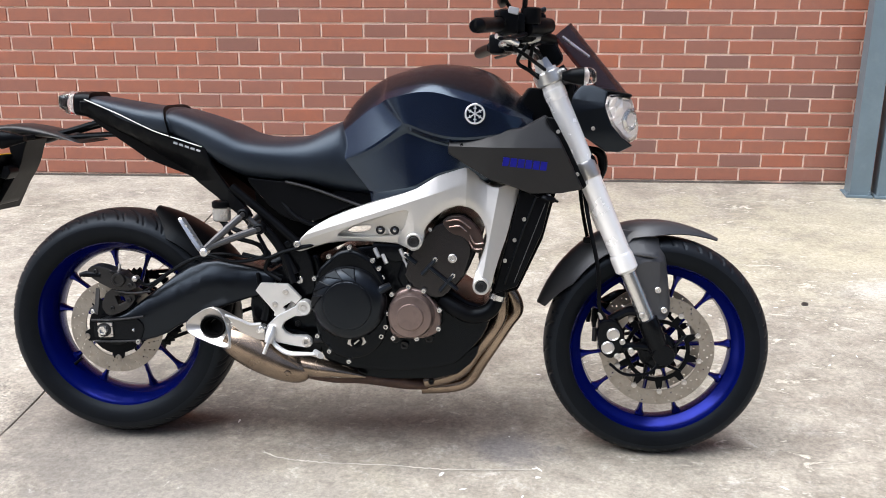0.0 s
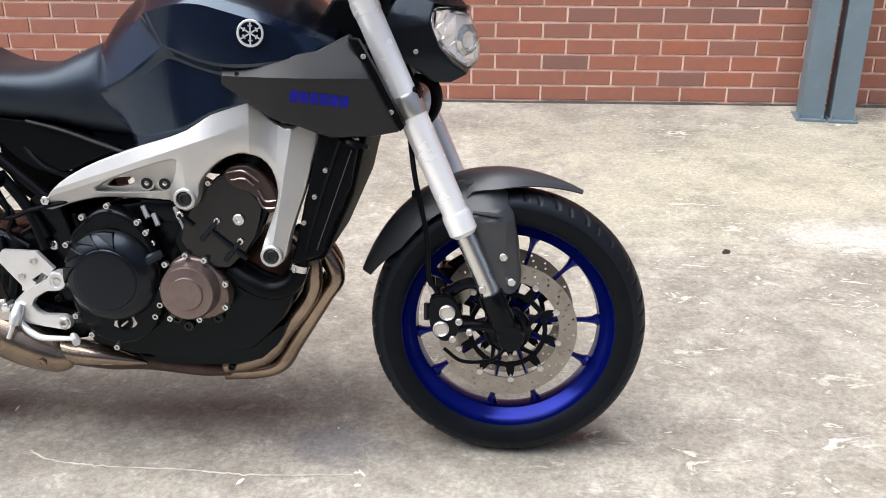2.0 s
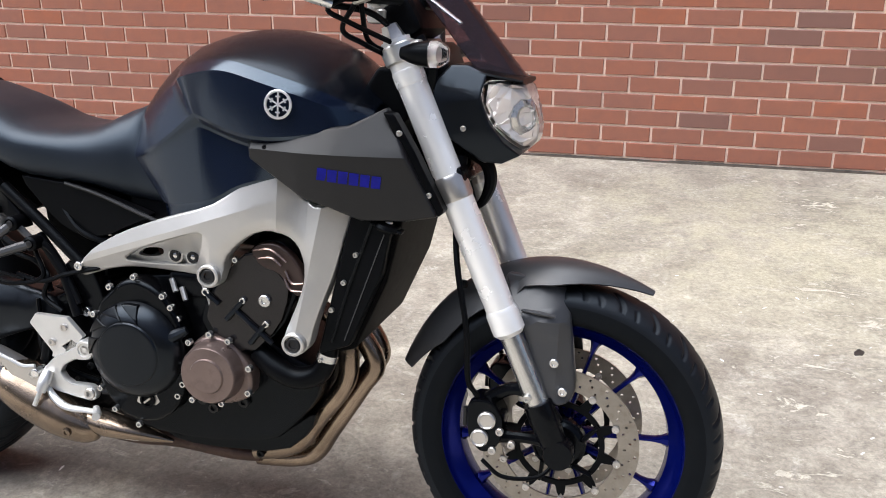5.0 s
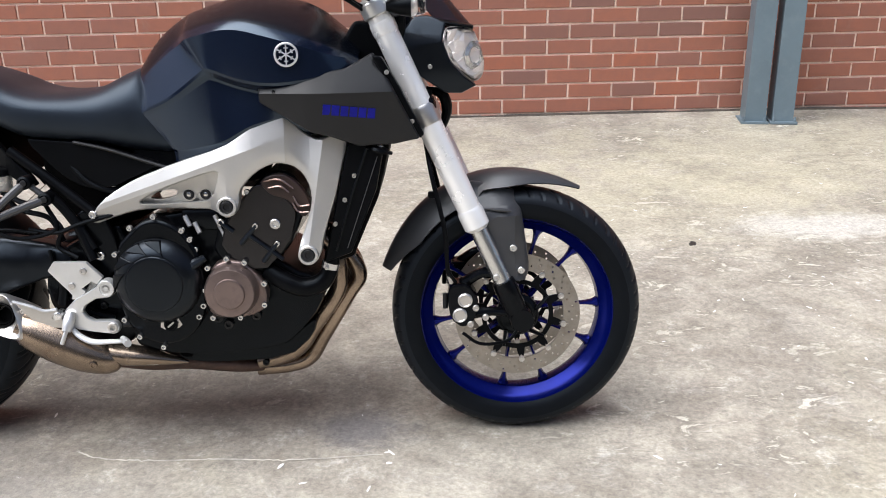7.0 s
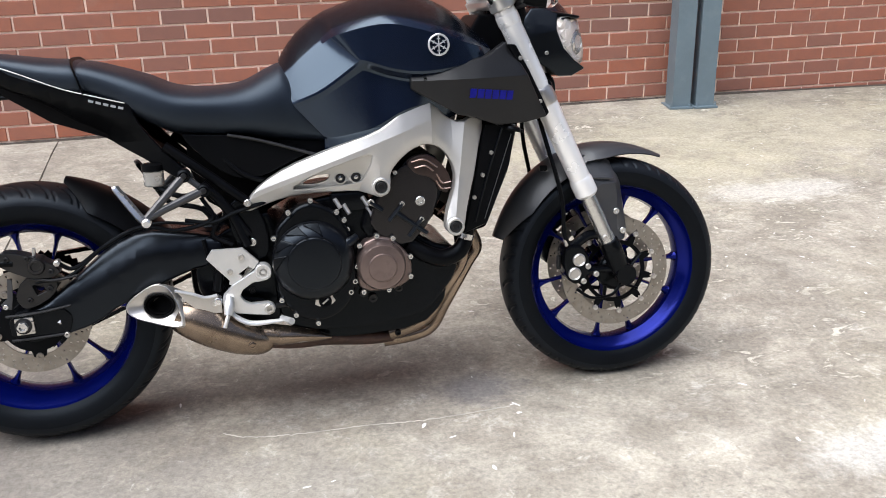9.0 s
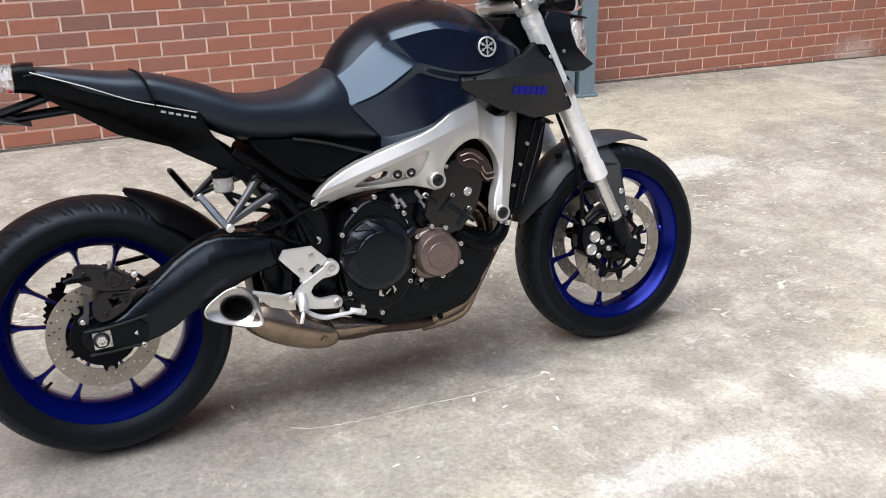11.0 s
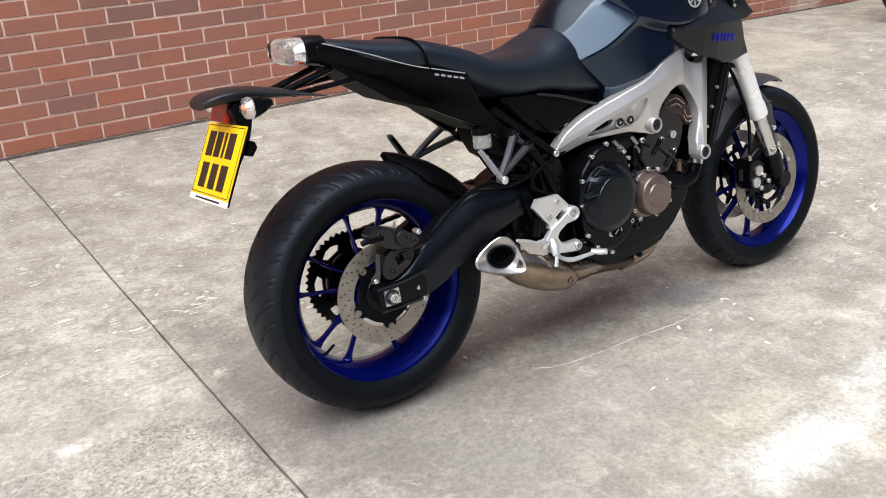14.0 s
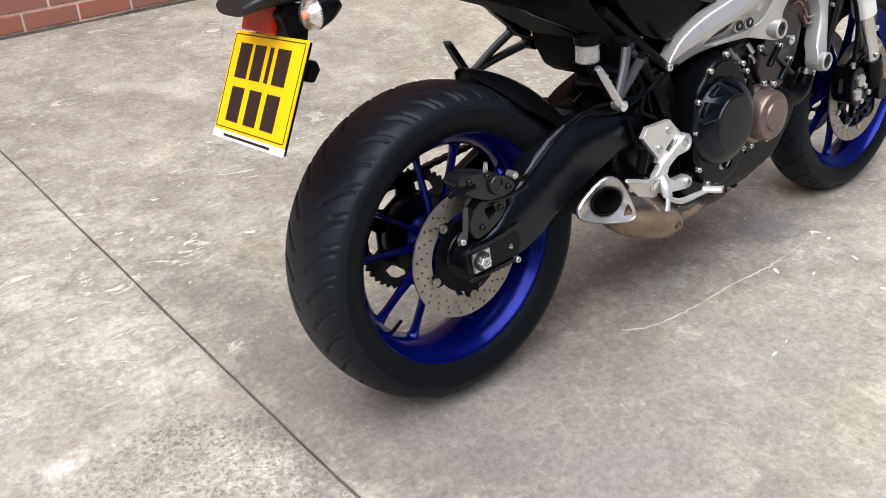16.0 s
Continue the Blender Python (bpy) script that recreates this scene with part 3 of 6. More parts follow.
def disc_mesh(r0, r1, v, rows=8, around=200, holes=True, thick=0.004):
    """A drilled brake disc: cells left out of the ring are its holes."""
    bm = bmesh.new()
    grid = []
    for j in range(rows + 1):
        r = r0 + (r1 - r0) * j / rows
        grid.append([bm.verts.new((r * math.cos(2 * math.pi * k / around), v, r * math.sin(2 * math.pi * k / around))) for k in range(around)])
    for j in range(rows):
        for k in range(around):
            slot = k % 8
            if holes and (((j == 2) and slot == 1) or ((j == 4) and slot == 4) or ((j == rows - 2) and slot == 6)):
                continue
            m = (k + 1) % around
            bm.faces.new((grid[j][k], grid[j][m], grid[j + 1][m], grid[j + 1][k]))
    bmesh.ops.recalc_face_normals(bm, faces=bm.faces)
    bmesh.ops.solidify(bm, geom=bm.faces[:], thickness=thick)
    return bm


def carrier_mesh(r0, r1, v, arms, thick=0.006, turn=0.0, bore=0.028):
    bm = bmesh.new()
    pts = []
    for k in range(arms * 16):
        a = 2 * math.pi * k / (arms * 16) + turn
        r = r1 if k % 16 in (7, 9) else (r1 - 0.006 if k % 16 == 8 else (r0 + 0.014 if k % 16 in (6, 10) else r0))
        pts.append((r * math.cos(a), r * math.sin(a)))
    return plate(pts, v - thick / 2, v + thick / 2, 0.001, holes=[[(bore * math.cos(2 * math.pi * k / 20), bore * math.sin(2 * math.pi * k / 20)) for k in range(20)]], bm=None)


def wheel(name, centre, radius, half, rim_half, grooves, phase, label, parent=bike, rim_paint=BLUE, sweep=1.9):
    hub = part(name, lathe([(0.024, -0.072), (0.034, -0.066), (0.040, -0.045), (0.030, -0.02), (0.030, 0.02), (0.040, 0.045), (0.034, 0.066), (0.024, 0.072)], 0, 0, 32), rim_paint, parent, label)
    hub.location = (centre[0], 0, centre[1])
    tyre = part("tyre", tyre_mesh(radius, half, 0.230, rim_half, grooves, sweep), RUBBER_TREAD, hub, "black rubber tyre with slanting tread grooves", 50)
    tyre.data.materials.append(RUBBER)
    for p in tyre.data.polygons:
        p.material_index = 1 if math.hypot(p.center.x, p.center.z) < 0.230 + 0.50 * (radius - 0.230) else 0
    part("rim", rim_mesh(0.2315, rim_half, 0.197), rim_paint, hub)
    for k in range(10):
        part("spoke", spoke_mesh(0.036, 0.201, radians(phase + 36 * k + (2.5 if k % 2 else -2.5)), 0.005 if k % 2 else -0.005), rim_paint, hub)
    return hub


rear_wheel = wheel("rear_wheel", REAR, 0.309, 0.090, 0.074, 34, 104, "blue cast rear wheel with ten spokes", sweep=4.6)
front_wheel = wheel("front_wheel", FRONT, 0.294, 0.060, 0.050, 26, 6, "blue cast front wheel with ten spokes", sweep=1.6)
part("brake_disc", disc_mesh(0.084, 0.126, -0.088), DISC, rear_wheel, "drilled steel rear brake disc")
part("disc_carrier", carrier_mesh(0.074, 0.090, -0.0885, 5, turn=0.35), BLACK, rear_wheel, "black lobed disc carrier")
for k in range(5):
    a = 2 * math.pi * (k + 0.5) / 5 + 0.35
    part("disc_rivet", bolt(0.0855 * math.cos(a), -0.092, 0.0855 * math.sin(a), 0.0085, 0.003), DISC, rear_wheel)
part("hub_face", lathe([(0.060, -0.070), (0.058, -0.084), (0.050, -0.094), (0.030, -0.098), (0.018, -0.100)], 0, 0, 40), BLACK_CAST, rear_wheel)
part("valve_stem", tube([(-0.150, -0.030, -0.128), (-0.128, -0.034, -0.110)], [0.0042, 0.0036], 8), BLACK, rear_wheel)
part("hub_cover", lathe([(0.046, -0.040), (0.046, -0.066), (0.040, -0.072), (0.020, -0.074)], 0, 0, 40), BLACK_CAST, front_wheel)
teeth = [((0.126 if k % 2 else 0.118) * math.cos(math.pi * k / 45), (0.126 if k % 2 else 0.118) * math.sin(math.pi * k / 45)) for k in range(90)]
slots = [[(0.086 * math.cos(a + d) * f, 0.086 * math.sin(a + d) * f) for d, f in ((-0.30, 1.12), (-0.1, 1.2), (0.1, 1.2), (0.30, 1.12), (0.22, 0.95), (-0.22, 0.95))] for a in (2 * math.pi * k / 6 for k in range(6))]
part("sprocket_carrier", lathe([(0.078, 0.060), (0.080, 0.066), (0.076, 0.086), (0.040, 0.088), (0.024, 0.080)], 0, 0, 40), BLACK_CAST, rear_wheel)
part("sprocket", plate(teeth, 0.088, 0.094, 0, slots), BLACK_CAST, rear_wheel, "black chain sprocket with oval slots")
for v in (-0.062, 0.062):
    part("brake_disc", disc_mesh(0.108, 0.146, v), DISC, front_wheel, "drilled steel front brake disc")
    part("disc_carrier", carrier_mesh(0.084, 0.106, v - math.copysign(0.004, v), 10, turn=0.1, bore=0.074), BLACK, front_wheel)
    part("carrier_boss", lathe([(0.050, v - math.copysign(0.016, v)), (0.050, v), (0.044, v + math.copysign(0.004, v)), (0.020, v + math.copysign(0.004, v))], 0, 0, 40), BLACK_CAST, front_wheel)
    for k in range(5):
        a = 2 * math.pi * k / 5 + 0.3
        part("carrier_arm", tube([(0.046 * math.cos(a), v, 0.046 * math.sin(a)), (0.082 * math.cos(a + 0.25), v, 0.082 * math.sin(a + 0.25))], [0.010, 0.007], 8, 4, None, 0.5), BLACK, front_wheel)
    for k in range(10):
        a = 2 * math.pi * k / 10 + 0.41
        part("disc_button", bolt(0.110 * math.cos(a), v - 0.003, 0.110 * math.sin(a), 0.0070, 0.003), SATIN, front_wheel)

# swing arm and chain
arm_line = chaikin([(-0.045, 0.325), (-0.02, 0.333), (0.03, 0.345), (0.095, 0.395), (0.186, 0.466), (0.261, 0.498), (0.364, 0.485), (0.43, 0.47), (0.445, 0.43), (0.40, 0.405), (0.363, 0.400), (0.198, 0.332), (0.137, 0.291), (0.05, 0.268), (-0.045, 0.283)])
swing = part("swing_arm", plate(arm_line, -0.132, -0.086, 0.010, (), lambda u, w: 0.50 * max(0.0, w - 0.318 - 0.50 * max(0.0, min(u, 0.27))), 3), BLACK_GLOSS, bike, "black cast swing arm")
part("left_arm", plate([(-0.045, 0.325), (0.1, 0.36), (0.3, 0.455), (0.42, 0.47), (0.43, 0.42), (0.3, 0.38), (0.1, 0.29), (-0.045, 0.283)], 0.098, 0.128, 0.008), BLACK_CAST, swing)
part("cross_beam", box((0.335, 0, 0.440), (0.09, 0.2, 0.06), 0.012), BLACK_CAST, swing)
part("axle_block", plate(chaikin([(-0.048, 0.333), (0.070, 0.342), (0.092, 0.318), (0.080, 0.276), (-0.044, 0.270)]), -0.136, -0.126, 0.003), BLACK_CAST, swing, "black slotted arm end")
part("slot_rail", tube([(-0.050, -0.139, 0.3305), (0.020, -0.140, 0.3345), (0.090, -0.139, 0.345)], 0.0032, 8), GREY_MATT, swing)
part("slot_rail", tube([(-0.044, -0.139, 0.2735), (0.020, -0.140, 0.2760), (0.078, -0.139, 0.279)], 0.0032, 8), GREY_MATT, swing)
ADJUST = plate([(-0.034, 0.324), (0.006, 0.326), (0.008, 0.287), (-0.032, 0.285)], -0.1415, -0.134, 0.0015)
part("axle_plate", ADJUST, SATIN, swing, "bright chain adjuster plate")
part("axle_washer", lathe([(0.0185, -0.141), (0.0185, -0.1440), (0.012, -0.1442)], -0.0155, 0.3065, 32), GREY_MATT, swing)
part("axle_nut", lathe([(0.0140, -0.143), (0.0140, -0.153), (0.0120, -0.156), (0.0075, -0.156), (0.0070, -0.150)], -0.0155, 0.3065, 6), CHROME, swing)
for w in (0.316, 0.2935):
    part("adjuster_mark", box((0.006, -0.142, w), (0.008, 0.001, 0.0016), 0), INK, swing)
part("adjuster_bolt", tube([(0.016, -0.132, 0.303), (0.056, -0.132, 0.306), (0.064, -0.132, 0.3065)], [0.0040, 0.0040, 0.0075], 8, 1), CHROME, swing)
part("arm_end_bolt", bolt(0.074, -0.137, 0.276, 0.0065, 0.006), SATIN, swing)
for a, b in (((0.01, 0.414), (0.47, 0.462)), ((0.01, 0.196), (0.47, 0.385))):
    tilt = Matrix.Rotation(-math.atan2(b[1] - a[1], b[0] - a[0]), 4, "Y")
    run = bmesh.new()
    for k in range(40):
        t = k / 39
        box((a[0] + (b[0] - a[0]) * t, 0.091, a[1] + (b[1] - a[1]) * t), (0.0125, 0.010 if k % 2 else 0.015, 0.010), 0, tilt, run)
    tagged(part("chain", run, BLACK_CAST, bike, "dark drive chain"), kind="stuff")

# rear caliper, hoses
CAST_GREY = shade("grey_cast_caliper", (0.0065, 0.0065, 0.0072), 0.32, 0.1, var=0.25, scale=40, grain=300, bump=0.2, dirt=(0.03, 0.026, 0.023))
caliper = part("rear_caliper", plate(chaikin([(-0.056, 0.465), (-0.038, 0.479), (0.001, 0.472), (0.044, 0.455), (0.072, 0.437), (0.080, 0.423), (0.059, 0.412), (0.013, 0.414), (-0.021, 0.430), (-0.046, 0.445)]), -0.142, -0.100, 0.006), CAST_GREY, bike, "dark grey rear brake caliper on its bracket")
part("piston_housing", lathe([(0.0190, -0.100), (0.0190, -0.146), (0.0165, -0.150), (0.0110, -0.150), (0.0100, -0.147)], 0.030, 0.442, 28), CAST_GREY, caliper)
part("slide_pin", tube([(-0.074, -0.138, 0.450), (-0.058, -0.138, 0.454), (-0.018, -0.136, 0.452)], [0.0065, 0.0085, 0.0085], 12, 1), BLACK, caliper)
part("pin_head", lathe([(0.0060, 0.0), (0.0066, 0.002), (0.0066, 0.008), (0.0030, 0.009)], 0, 0, 12, place=pose(-0.072, -0.138, 0.4505, 0, 0, -90)), SATIN, caliper)
part("caliper_bracket", plate(chaikin([(-0.010, 0.410), (0.043, 0.420), (0.070, 0.394), (0.052, 0.366), (0.017, 0.346), (-0.012, 0.340), (-0.028, 0.368)]), -0.128, -0.104, 0.004, [[(0.012, 0.395), (0.034, 0.397), (0.040, 0.380), (0.020, 0.372)]]), CAST_GREY, caliper)
part("sensor_bracket", plate([(-0.038, 0.416), (-0.028, 0.413), (-0.031, 0.373), (-0.037, 0.344), (-0.056, 0.346), (-0.058, 0.358), (-0.043, 0.371)], -0.131, -0.127, 0.001), GREY_SHEEN, caliper, "grey speed sensor bracket")
part("sensor_bolt", bolt(-0.048, -0.131, 0.352, 0.0060, 0.005), CHROME, caliper)
for u, w, r in ((-0.030, 0.463, 0.0060), (0.012, 0.462, 0.0055), (0.060, 0.428, 0.0065), (0.050, 0.386, 0.0070), (0.004, 0.362, 0.0060)):
    part("caliper_bolt", bolt(u, -0.142 if w > 0.42 else -0.128, w, r, 0.005), GREY_MATT, caliper)
part("bleed_nipple", tube([(0.024, -0.122, 0.462), (0.026, -0.124, 0.480)], [0.0045, 0.0036], 8), SATIN, caliper)
part("banjo_bolt", lathe([(0.0075, -0.128), (0.0075, -0.148), (0.0045, -0.150)], 0.074, 0.446, 6), SATIN, caliper)
part("torque_rod", tube([(0.012, -0.132, 0.412), (0.062, -0.136, 0.406), (0.112, -0.137, 0.413)], [0.0035, 0.0040, 0.0035], 8), GREY_MATT, caliper)
part("brake_hose", tube([(0.074, -0.142, 0.446), (0.11, -0.137, 0.430), (0.18, -0.138, 0.475), (0.26, -0.14, 0.512), (0.34, -0.15, 0.50), (0.42, -0.15, 0.52), (0.40, -0.14, 0.57)], 0.005, 8), BLACK, bike)
part("sensor_cable", tube([(0.02, -0.125, 0.40), (0.1, -0.137, 0.415), (0.2, -0.139, 0.49), (0.29, -0.142, 0.518), (0.38, -0.15, 0.512)], 0.0035, 8), BLACK, bike)

# ---- cast frame ----


def frame_side(u, w):
    """Sideways place of the frame's outer face: narrow at the swing arm pivot, wide round the engine."""
    t = max(0.0, min(1.0, (u - 0.50) / 0.30))
    f = max(0.0, min(1.0, (w - 0.60) / 0.16)) * max(0.0, min(1.0, (u - 0.86) / 0.14))
    low = max(0.0, min(1.0, (0.60 - w) / 0.12)) * max(0.0, min(1.0, (u - 0.88) / 0.06))
    ridge = 0.566 + 0.355 * (u - 0.50)
    slope = 0.34 * max(0.0, w - ridge) * max(0.0, min(1.0, (0.965 - u) / 0.14))
    under = 0.45 * max(0.0, ridge - 0.012 - w) * max(0.0, min(1.0, (0.80 - u) / 0.04))
    mid = 0.995 - 0.16 * (0.62 - w) if w < 0.72 else 1.01
    out = 0.48 * abs(u - mid) * max(0.0, min(1.0, (u - 0.93) / 0.05))
    return -(0.148 + 0.05 * t * t * (3 - 2 * t)) + 0.022 * f - 0.018 * low + slope + under + out


ARCH = [(0.828, 0.590), (0.829, 0.604), (0.850, 0.630), (0.880, 0.653), (0.912, 0.664), (0.942, 0.657), (0.964, 0.638), (0.978, 0.610), (0.982, 0.580), (0.974, 0.548), (0.958, 0.505)]


def frame_skin(u, w):
    """The frame's face with a band sunk along the engine arch."""
    near = 1.0
    for (a, b), (c, d) in zip(ARCH, ARCH[1:]):
        t = max(0.0, min(1.0, ((u - a) * (c - a) + (w - b) * (d - b)) / ((c - a) ** 2 + (d - b) ** 2)))
        near = min(near, math.hypot(u - a - t * (c - a), w - b - t * (d - b)))
    return frame_side(u, w) + 10.0 * max(0.0, 0.024 - near) ** 2


frame_line = [(0.492, 0.522), (0.505, 0.560), (0.538, 0.592), (0.598, 0.626), (0.694, 0.663), (0.800, 0.697), (0.840, 0.722), (0.872, 0.748), (0.895, 0.760), (0.922, 0.761), (0.945, 0.748), (0.968, 0.722), (1.000, 0.706), (1.050, 0.728), (1.060, 0.700),
              (1.045, 0.650), (1.031, 0.590), (1.016, 0.545), (1.003, 0.500), (0.998, 0.470), (0.988, 0.452), (0.972, 0.446), (0.956, 0.453), (0.949, 0.470), (0.958, 0.505), (0.974, 0.548), (0.982, 0.580), (0.978, 0.610), (0.964, 0.638), (0.942, 0.657),
              (0.912, 0.664), (0.880, 0.653), (0.850, 0.630), (0.829, 0.604), (0.828, 0.578), (0.820, 0.556), (0.802, 0.548), (0.785, 0.553), (0.750, 0.561), (0.680, 0.563), (0.612, 0.560), (0.560, 0.548)]
recess = [(0.600, 0.574), (0.640, 0.598), (0.690, 0.619), (0.750, 0.640), (0.790, 0.650), (0.786, 0.628), (0.774, 0.600), (0.760, 0.581), (0.700, 0.577), (0.640, 0.573)]
pocket_hole = chaikin([(0.628, 0.584), (0.640, 0.595), (0.655, 0.603), (0.692, 0.607), (0.690, 0.594), (0.676, 0.587), (0.650, 0.582)])
FOLDS = [((0.50, 0, 0.566), (-0.355, 0, 1)), ((0.50, 0, 0.554), (-0.355, 0, 1)), ((0.995, 0, 0.62), (1, 0, -0.16)), ((0.93, 0, 0), (1, 0, 0)), ((0.965, 0, 0), (1, 0, 0)), ((0.905, 0, 0), (1, 0, 0)), ((0, 0, 0.60), (0, 0, 1)), ((0, 0, 0.72), (0, 0, 1))]
main_frame = tagged(finish("frame", plate(chaikin(frame_line), 0.0, 0.034, 0.004, [chaikin(recess)], frame_skin, 2, step=0.008, folds=FOLDS), ALLOY, bike, 12, False), "silver cast aluminium main frame")
part("frame_left_side", plate(chaikin(frame_line), 0.0, 0.034, 0.011, [chaikin(recess)], lambda u, w: -frame_side(u, w) - 0.034, 3), ALLOY, main_frame, "", 50)
panel_line = [(0.592, 0.568), (0.640, 0.604), (0.690, 0.626), (0.750, 0.647), (0.797, 0.657), (0.794, 0.628), (0.782, 0.598), (0.766, 0.574), (0.700, 0.570), (0.640, 0.566)]
part("recess_panel", plate(panel_line, 0.013, 0.027, 0.001, [pocket_hole], lambda u, w: frame_side(u, min(w, 0.566 + 0.355 * (u - 0.50))) + 0.10 * (0.60 - w)), ALLOY, main_frame)
for u, w in ((0.716, 0.594), (0.752, 0.594)):
    v = frame_side(u, w) + 0.012
    part("bolt_seat", lathe([(0.0150, v + 0.004), (0.0150, v - 0.0015), (0.0120, v - 0.0025), (0.0115, v)], u, w, 24), ALLOY, main_frame)
    part("frame_bolt", lathe([(0.0112, v + 0.004), (0.0112, v - 0.004), (0.0095, v - 0.006), (0.0060, v - 0.006), (0.0052, v - 0.002)], u, w, 20), GREY_MATT, main_frame)
    part("bolt_core", lathe([(0.0050, v), (0.0050, v - 0.004), (0.0025, v - 0.005)], u, w, 12), CHROME, main_frame)
for u, w, v in ((0.804, 0.574, -0.205), (0.972, 0.470, -0.219)):
    part("mount_boss", lathe([(0.021, v + 0.03), (0.021, v - 0.002), (0.019, v - 0.004), (0.0155, v - 0.004), (0.0145, v - 0.001), (0.0145, v + 0.02)], u, w, 32), ALLOY, main_frame)
    part("mount_bolt", lathe([(0.0135, v + 0.01), (0.0135, v - 0.001), (0.011, v - 0.003), (0.007, v - 0.003), (0.006, v)], u, w, 20), GREY_MATT, main_frame)
part("head_gusset", plate([(0.96, 0.745), (1.06, 0.725), (1.10, 0.82), (1.145, 0.875), (1.128, 0.945), (1.075, 0.950), (1.04, 0.895), (0.99, 0.82)], -0.085, 0.085, 0.01), BLACK, main_frame)

# subframe tubes and black side panels
sub = part("subframe", tube([(0.330, -0.128, 0.690), (0.42, -0.131, 0.618), (0.505, -0.137, 0.548)], 0.0115, 12), BLACK, bike, "black steel rear subframe")
part("lower_tube", tube([(0.405, -0.133, 0.600), (0.46, -0.14, 0.53), (0.495, -0.15, 0.45)], 0.011, 12), BLACK, sub)
part("left_tube", tube([(0.330, 0.128, 0.690), (0.42, 0.131, 0.618), (0.505, 0.137, 0.548)], 0.0115, 12), BLACK, sub)
part("pivot_bracket", plate(chaikin([(0.46, 0.56), (0.52, 0.55), (0.545, 0.48), (0.545, 0.42), (0.50, 0.40), (0.47, 0.44), (0.455, 0.50)]), -0.135, -0.10, 0.006), BLACK_CAST, sub)
part("tube_bolt", bolt(0.502, -0.148, 0.550, 0.009), CHROME, sub)
part("bracket_bolt", bolt(0.505, -0.135, 0.455, 0.010), CHROME, sub)
part("side_panel", plate(chaikin([(0.36, 0.715), (0.40, 0.712), (0.50, 0.703), (0.62, 0.668), (0.655, 0.655), (0.60, 0.632), (0.545, 0.606), (0.49, 0.603), (0.44, 0.628)]), -0.128, -0.105, 0.006), BLACK, bike, "black plastic panel under the seat")
part("side_panel", plate(chaikin([(0.36, 0.715), (0.50, 0.703), (0.655, 0.655), (0.60, 0.632), (0.49, 0.603), (0.44, 0.628)]), 0.105, 0.128, 0.006), BLACK, bike, "black plastic panel under the seat")
part("panel_trim", tube([(0.47, -0.131, 0.706), (0.54, -0.133, 0.690), (0.62, -0.136, 0.664), (0.665, -0.138, 0.650)], 0.004, 8), GREY_MATT, bike)
for k, line_pts in enumerate(([(0.300, -0.125, 0.600), (0.36, -0.140, 0.575), (0.42, -0.142, 0.585), (0.46, -0.140, 0.540), (0.50, -0.150, 0.475)], [(0.40, -0.128, 0.545), (0.43, -0.146, 0.520), (0.42, -0.148, 0.480), (0.46, -0.150, 0.455)],
                              [(0.56, -0.10, 0.60), (0.53, -0.125, 0.60), (0.49, -0.130, 0.62), (0.45, -0.120, 0.66)], [(0.36, -0.145, 0.520), (0.42, -0.150, 0.512), (0.47, -0.148, 0.53), (0.53, -0.140, 0.545), (0.58, -0.120, 0.56)])):
    part("cable", tube(line_pts, 0.0050 if k % 2 else 0.0065, 8), BLACK, sub)
for u, w, turn in ((0.520, 0.632, 20), (0.545, 0.618, -35), (0.560, 0.636, 60), (0.500, 0.610, -10), (0.535, 0.600, 35)):
    part("linkage_fitting", box((u, -0.085, w), (0.026, 0.012, 0.008), 0.002, Matrix.Rotation(radians(turn), 4, "Y")), SATIN, sub)
part("shock_spring_seat", lathe([(0.030, -0.05), (0.032, -0.045), (0.032, 0.045), (0.030, 0.05)], 0.47, 0.505, 24), BLACK_CAST, sub)
part("shock_absorber", tube([(0.40, 0, 0.46), (0.48, 0, 0.50), (0.60, 0.0, 0.56)], 0.026, 14), BLACK_CAST, bike)
part("inner_mudguard", plate(chaikin([(0.37, 0.700), (0.52, 0.690), (0.62, 0.640), (0.58, 0.540), (0.50, 0.520), (0.42, 0.530), (0.38, 0.600)]), -0.075, 0.120, 0.010), MATT_BLACK, bike, "black inner mudguard under the seat")
part("airbox", box((0.72, 0, 0.655), (0.28, 0.20, 0.10), 0.02), BLACK, bike)

# ---- fuel tank and intake panels ----
CROWN = [(0.600, 0.862), (0.630, 0.908), (0.672, 0.946), (0.712, 0.970), (0.724, 0.975), (0.800, 1.000), (0.860, 1.006), (0.935, 1.000), (1.000, 0.978), (1.055, 0.930), (1.092, 0.900)]
CREASE = [(0.604, 0.078, 0.832), (0.632, 0.094, 0.850), (0.672, 0.110, 0.884), (0.712, 0.128, 0.914), (0.726, 0.160, 0.924), (0.795, 0.196, 0.942), (0.845, 0.210, 0.946), (0.905, 0.217, 0.931), (0.985, 0.211, 0.908), (1.045, 0.185, 0.886), (1.085, 0.128, 0.876)]
SHOULDER = [(0.622, 0.130, 0.768), (0.652, 0.148, 0.778), (0.695, 0.168, 0.798), (0.772, 0.192, 0.854), (0.780, 0.194, 0.858), (0.806, 0.198, 0.848), (0.845, 0.208, 0.834), (0.905, 0.217, 0.824), (0.985, 0.213, 0.831), (1.050, 0.190, 0.846), (1.088, 0.140, 0.864)]
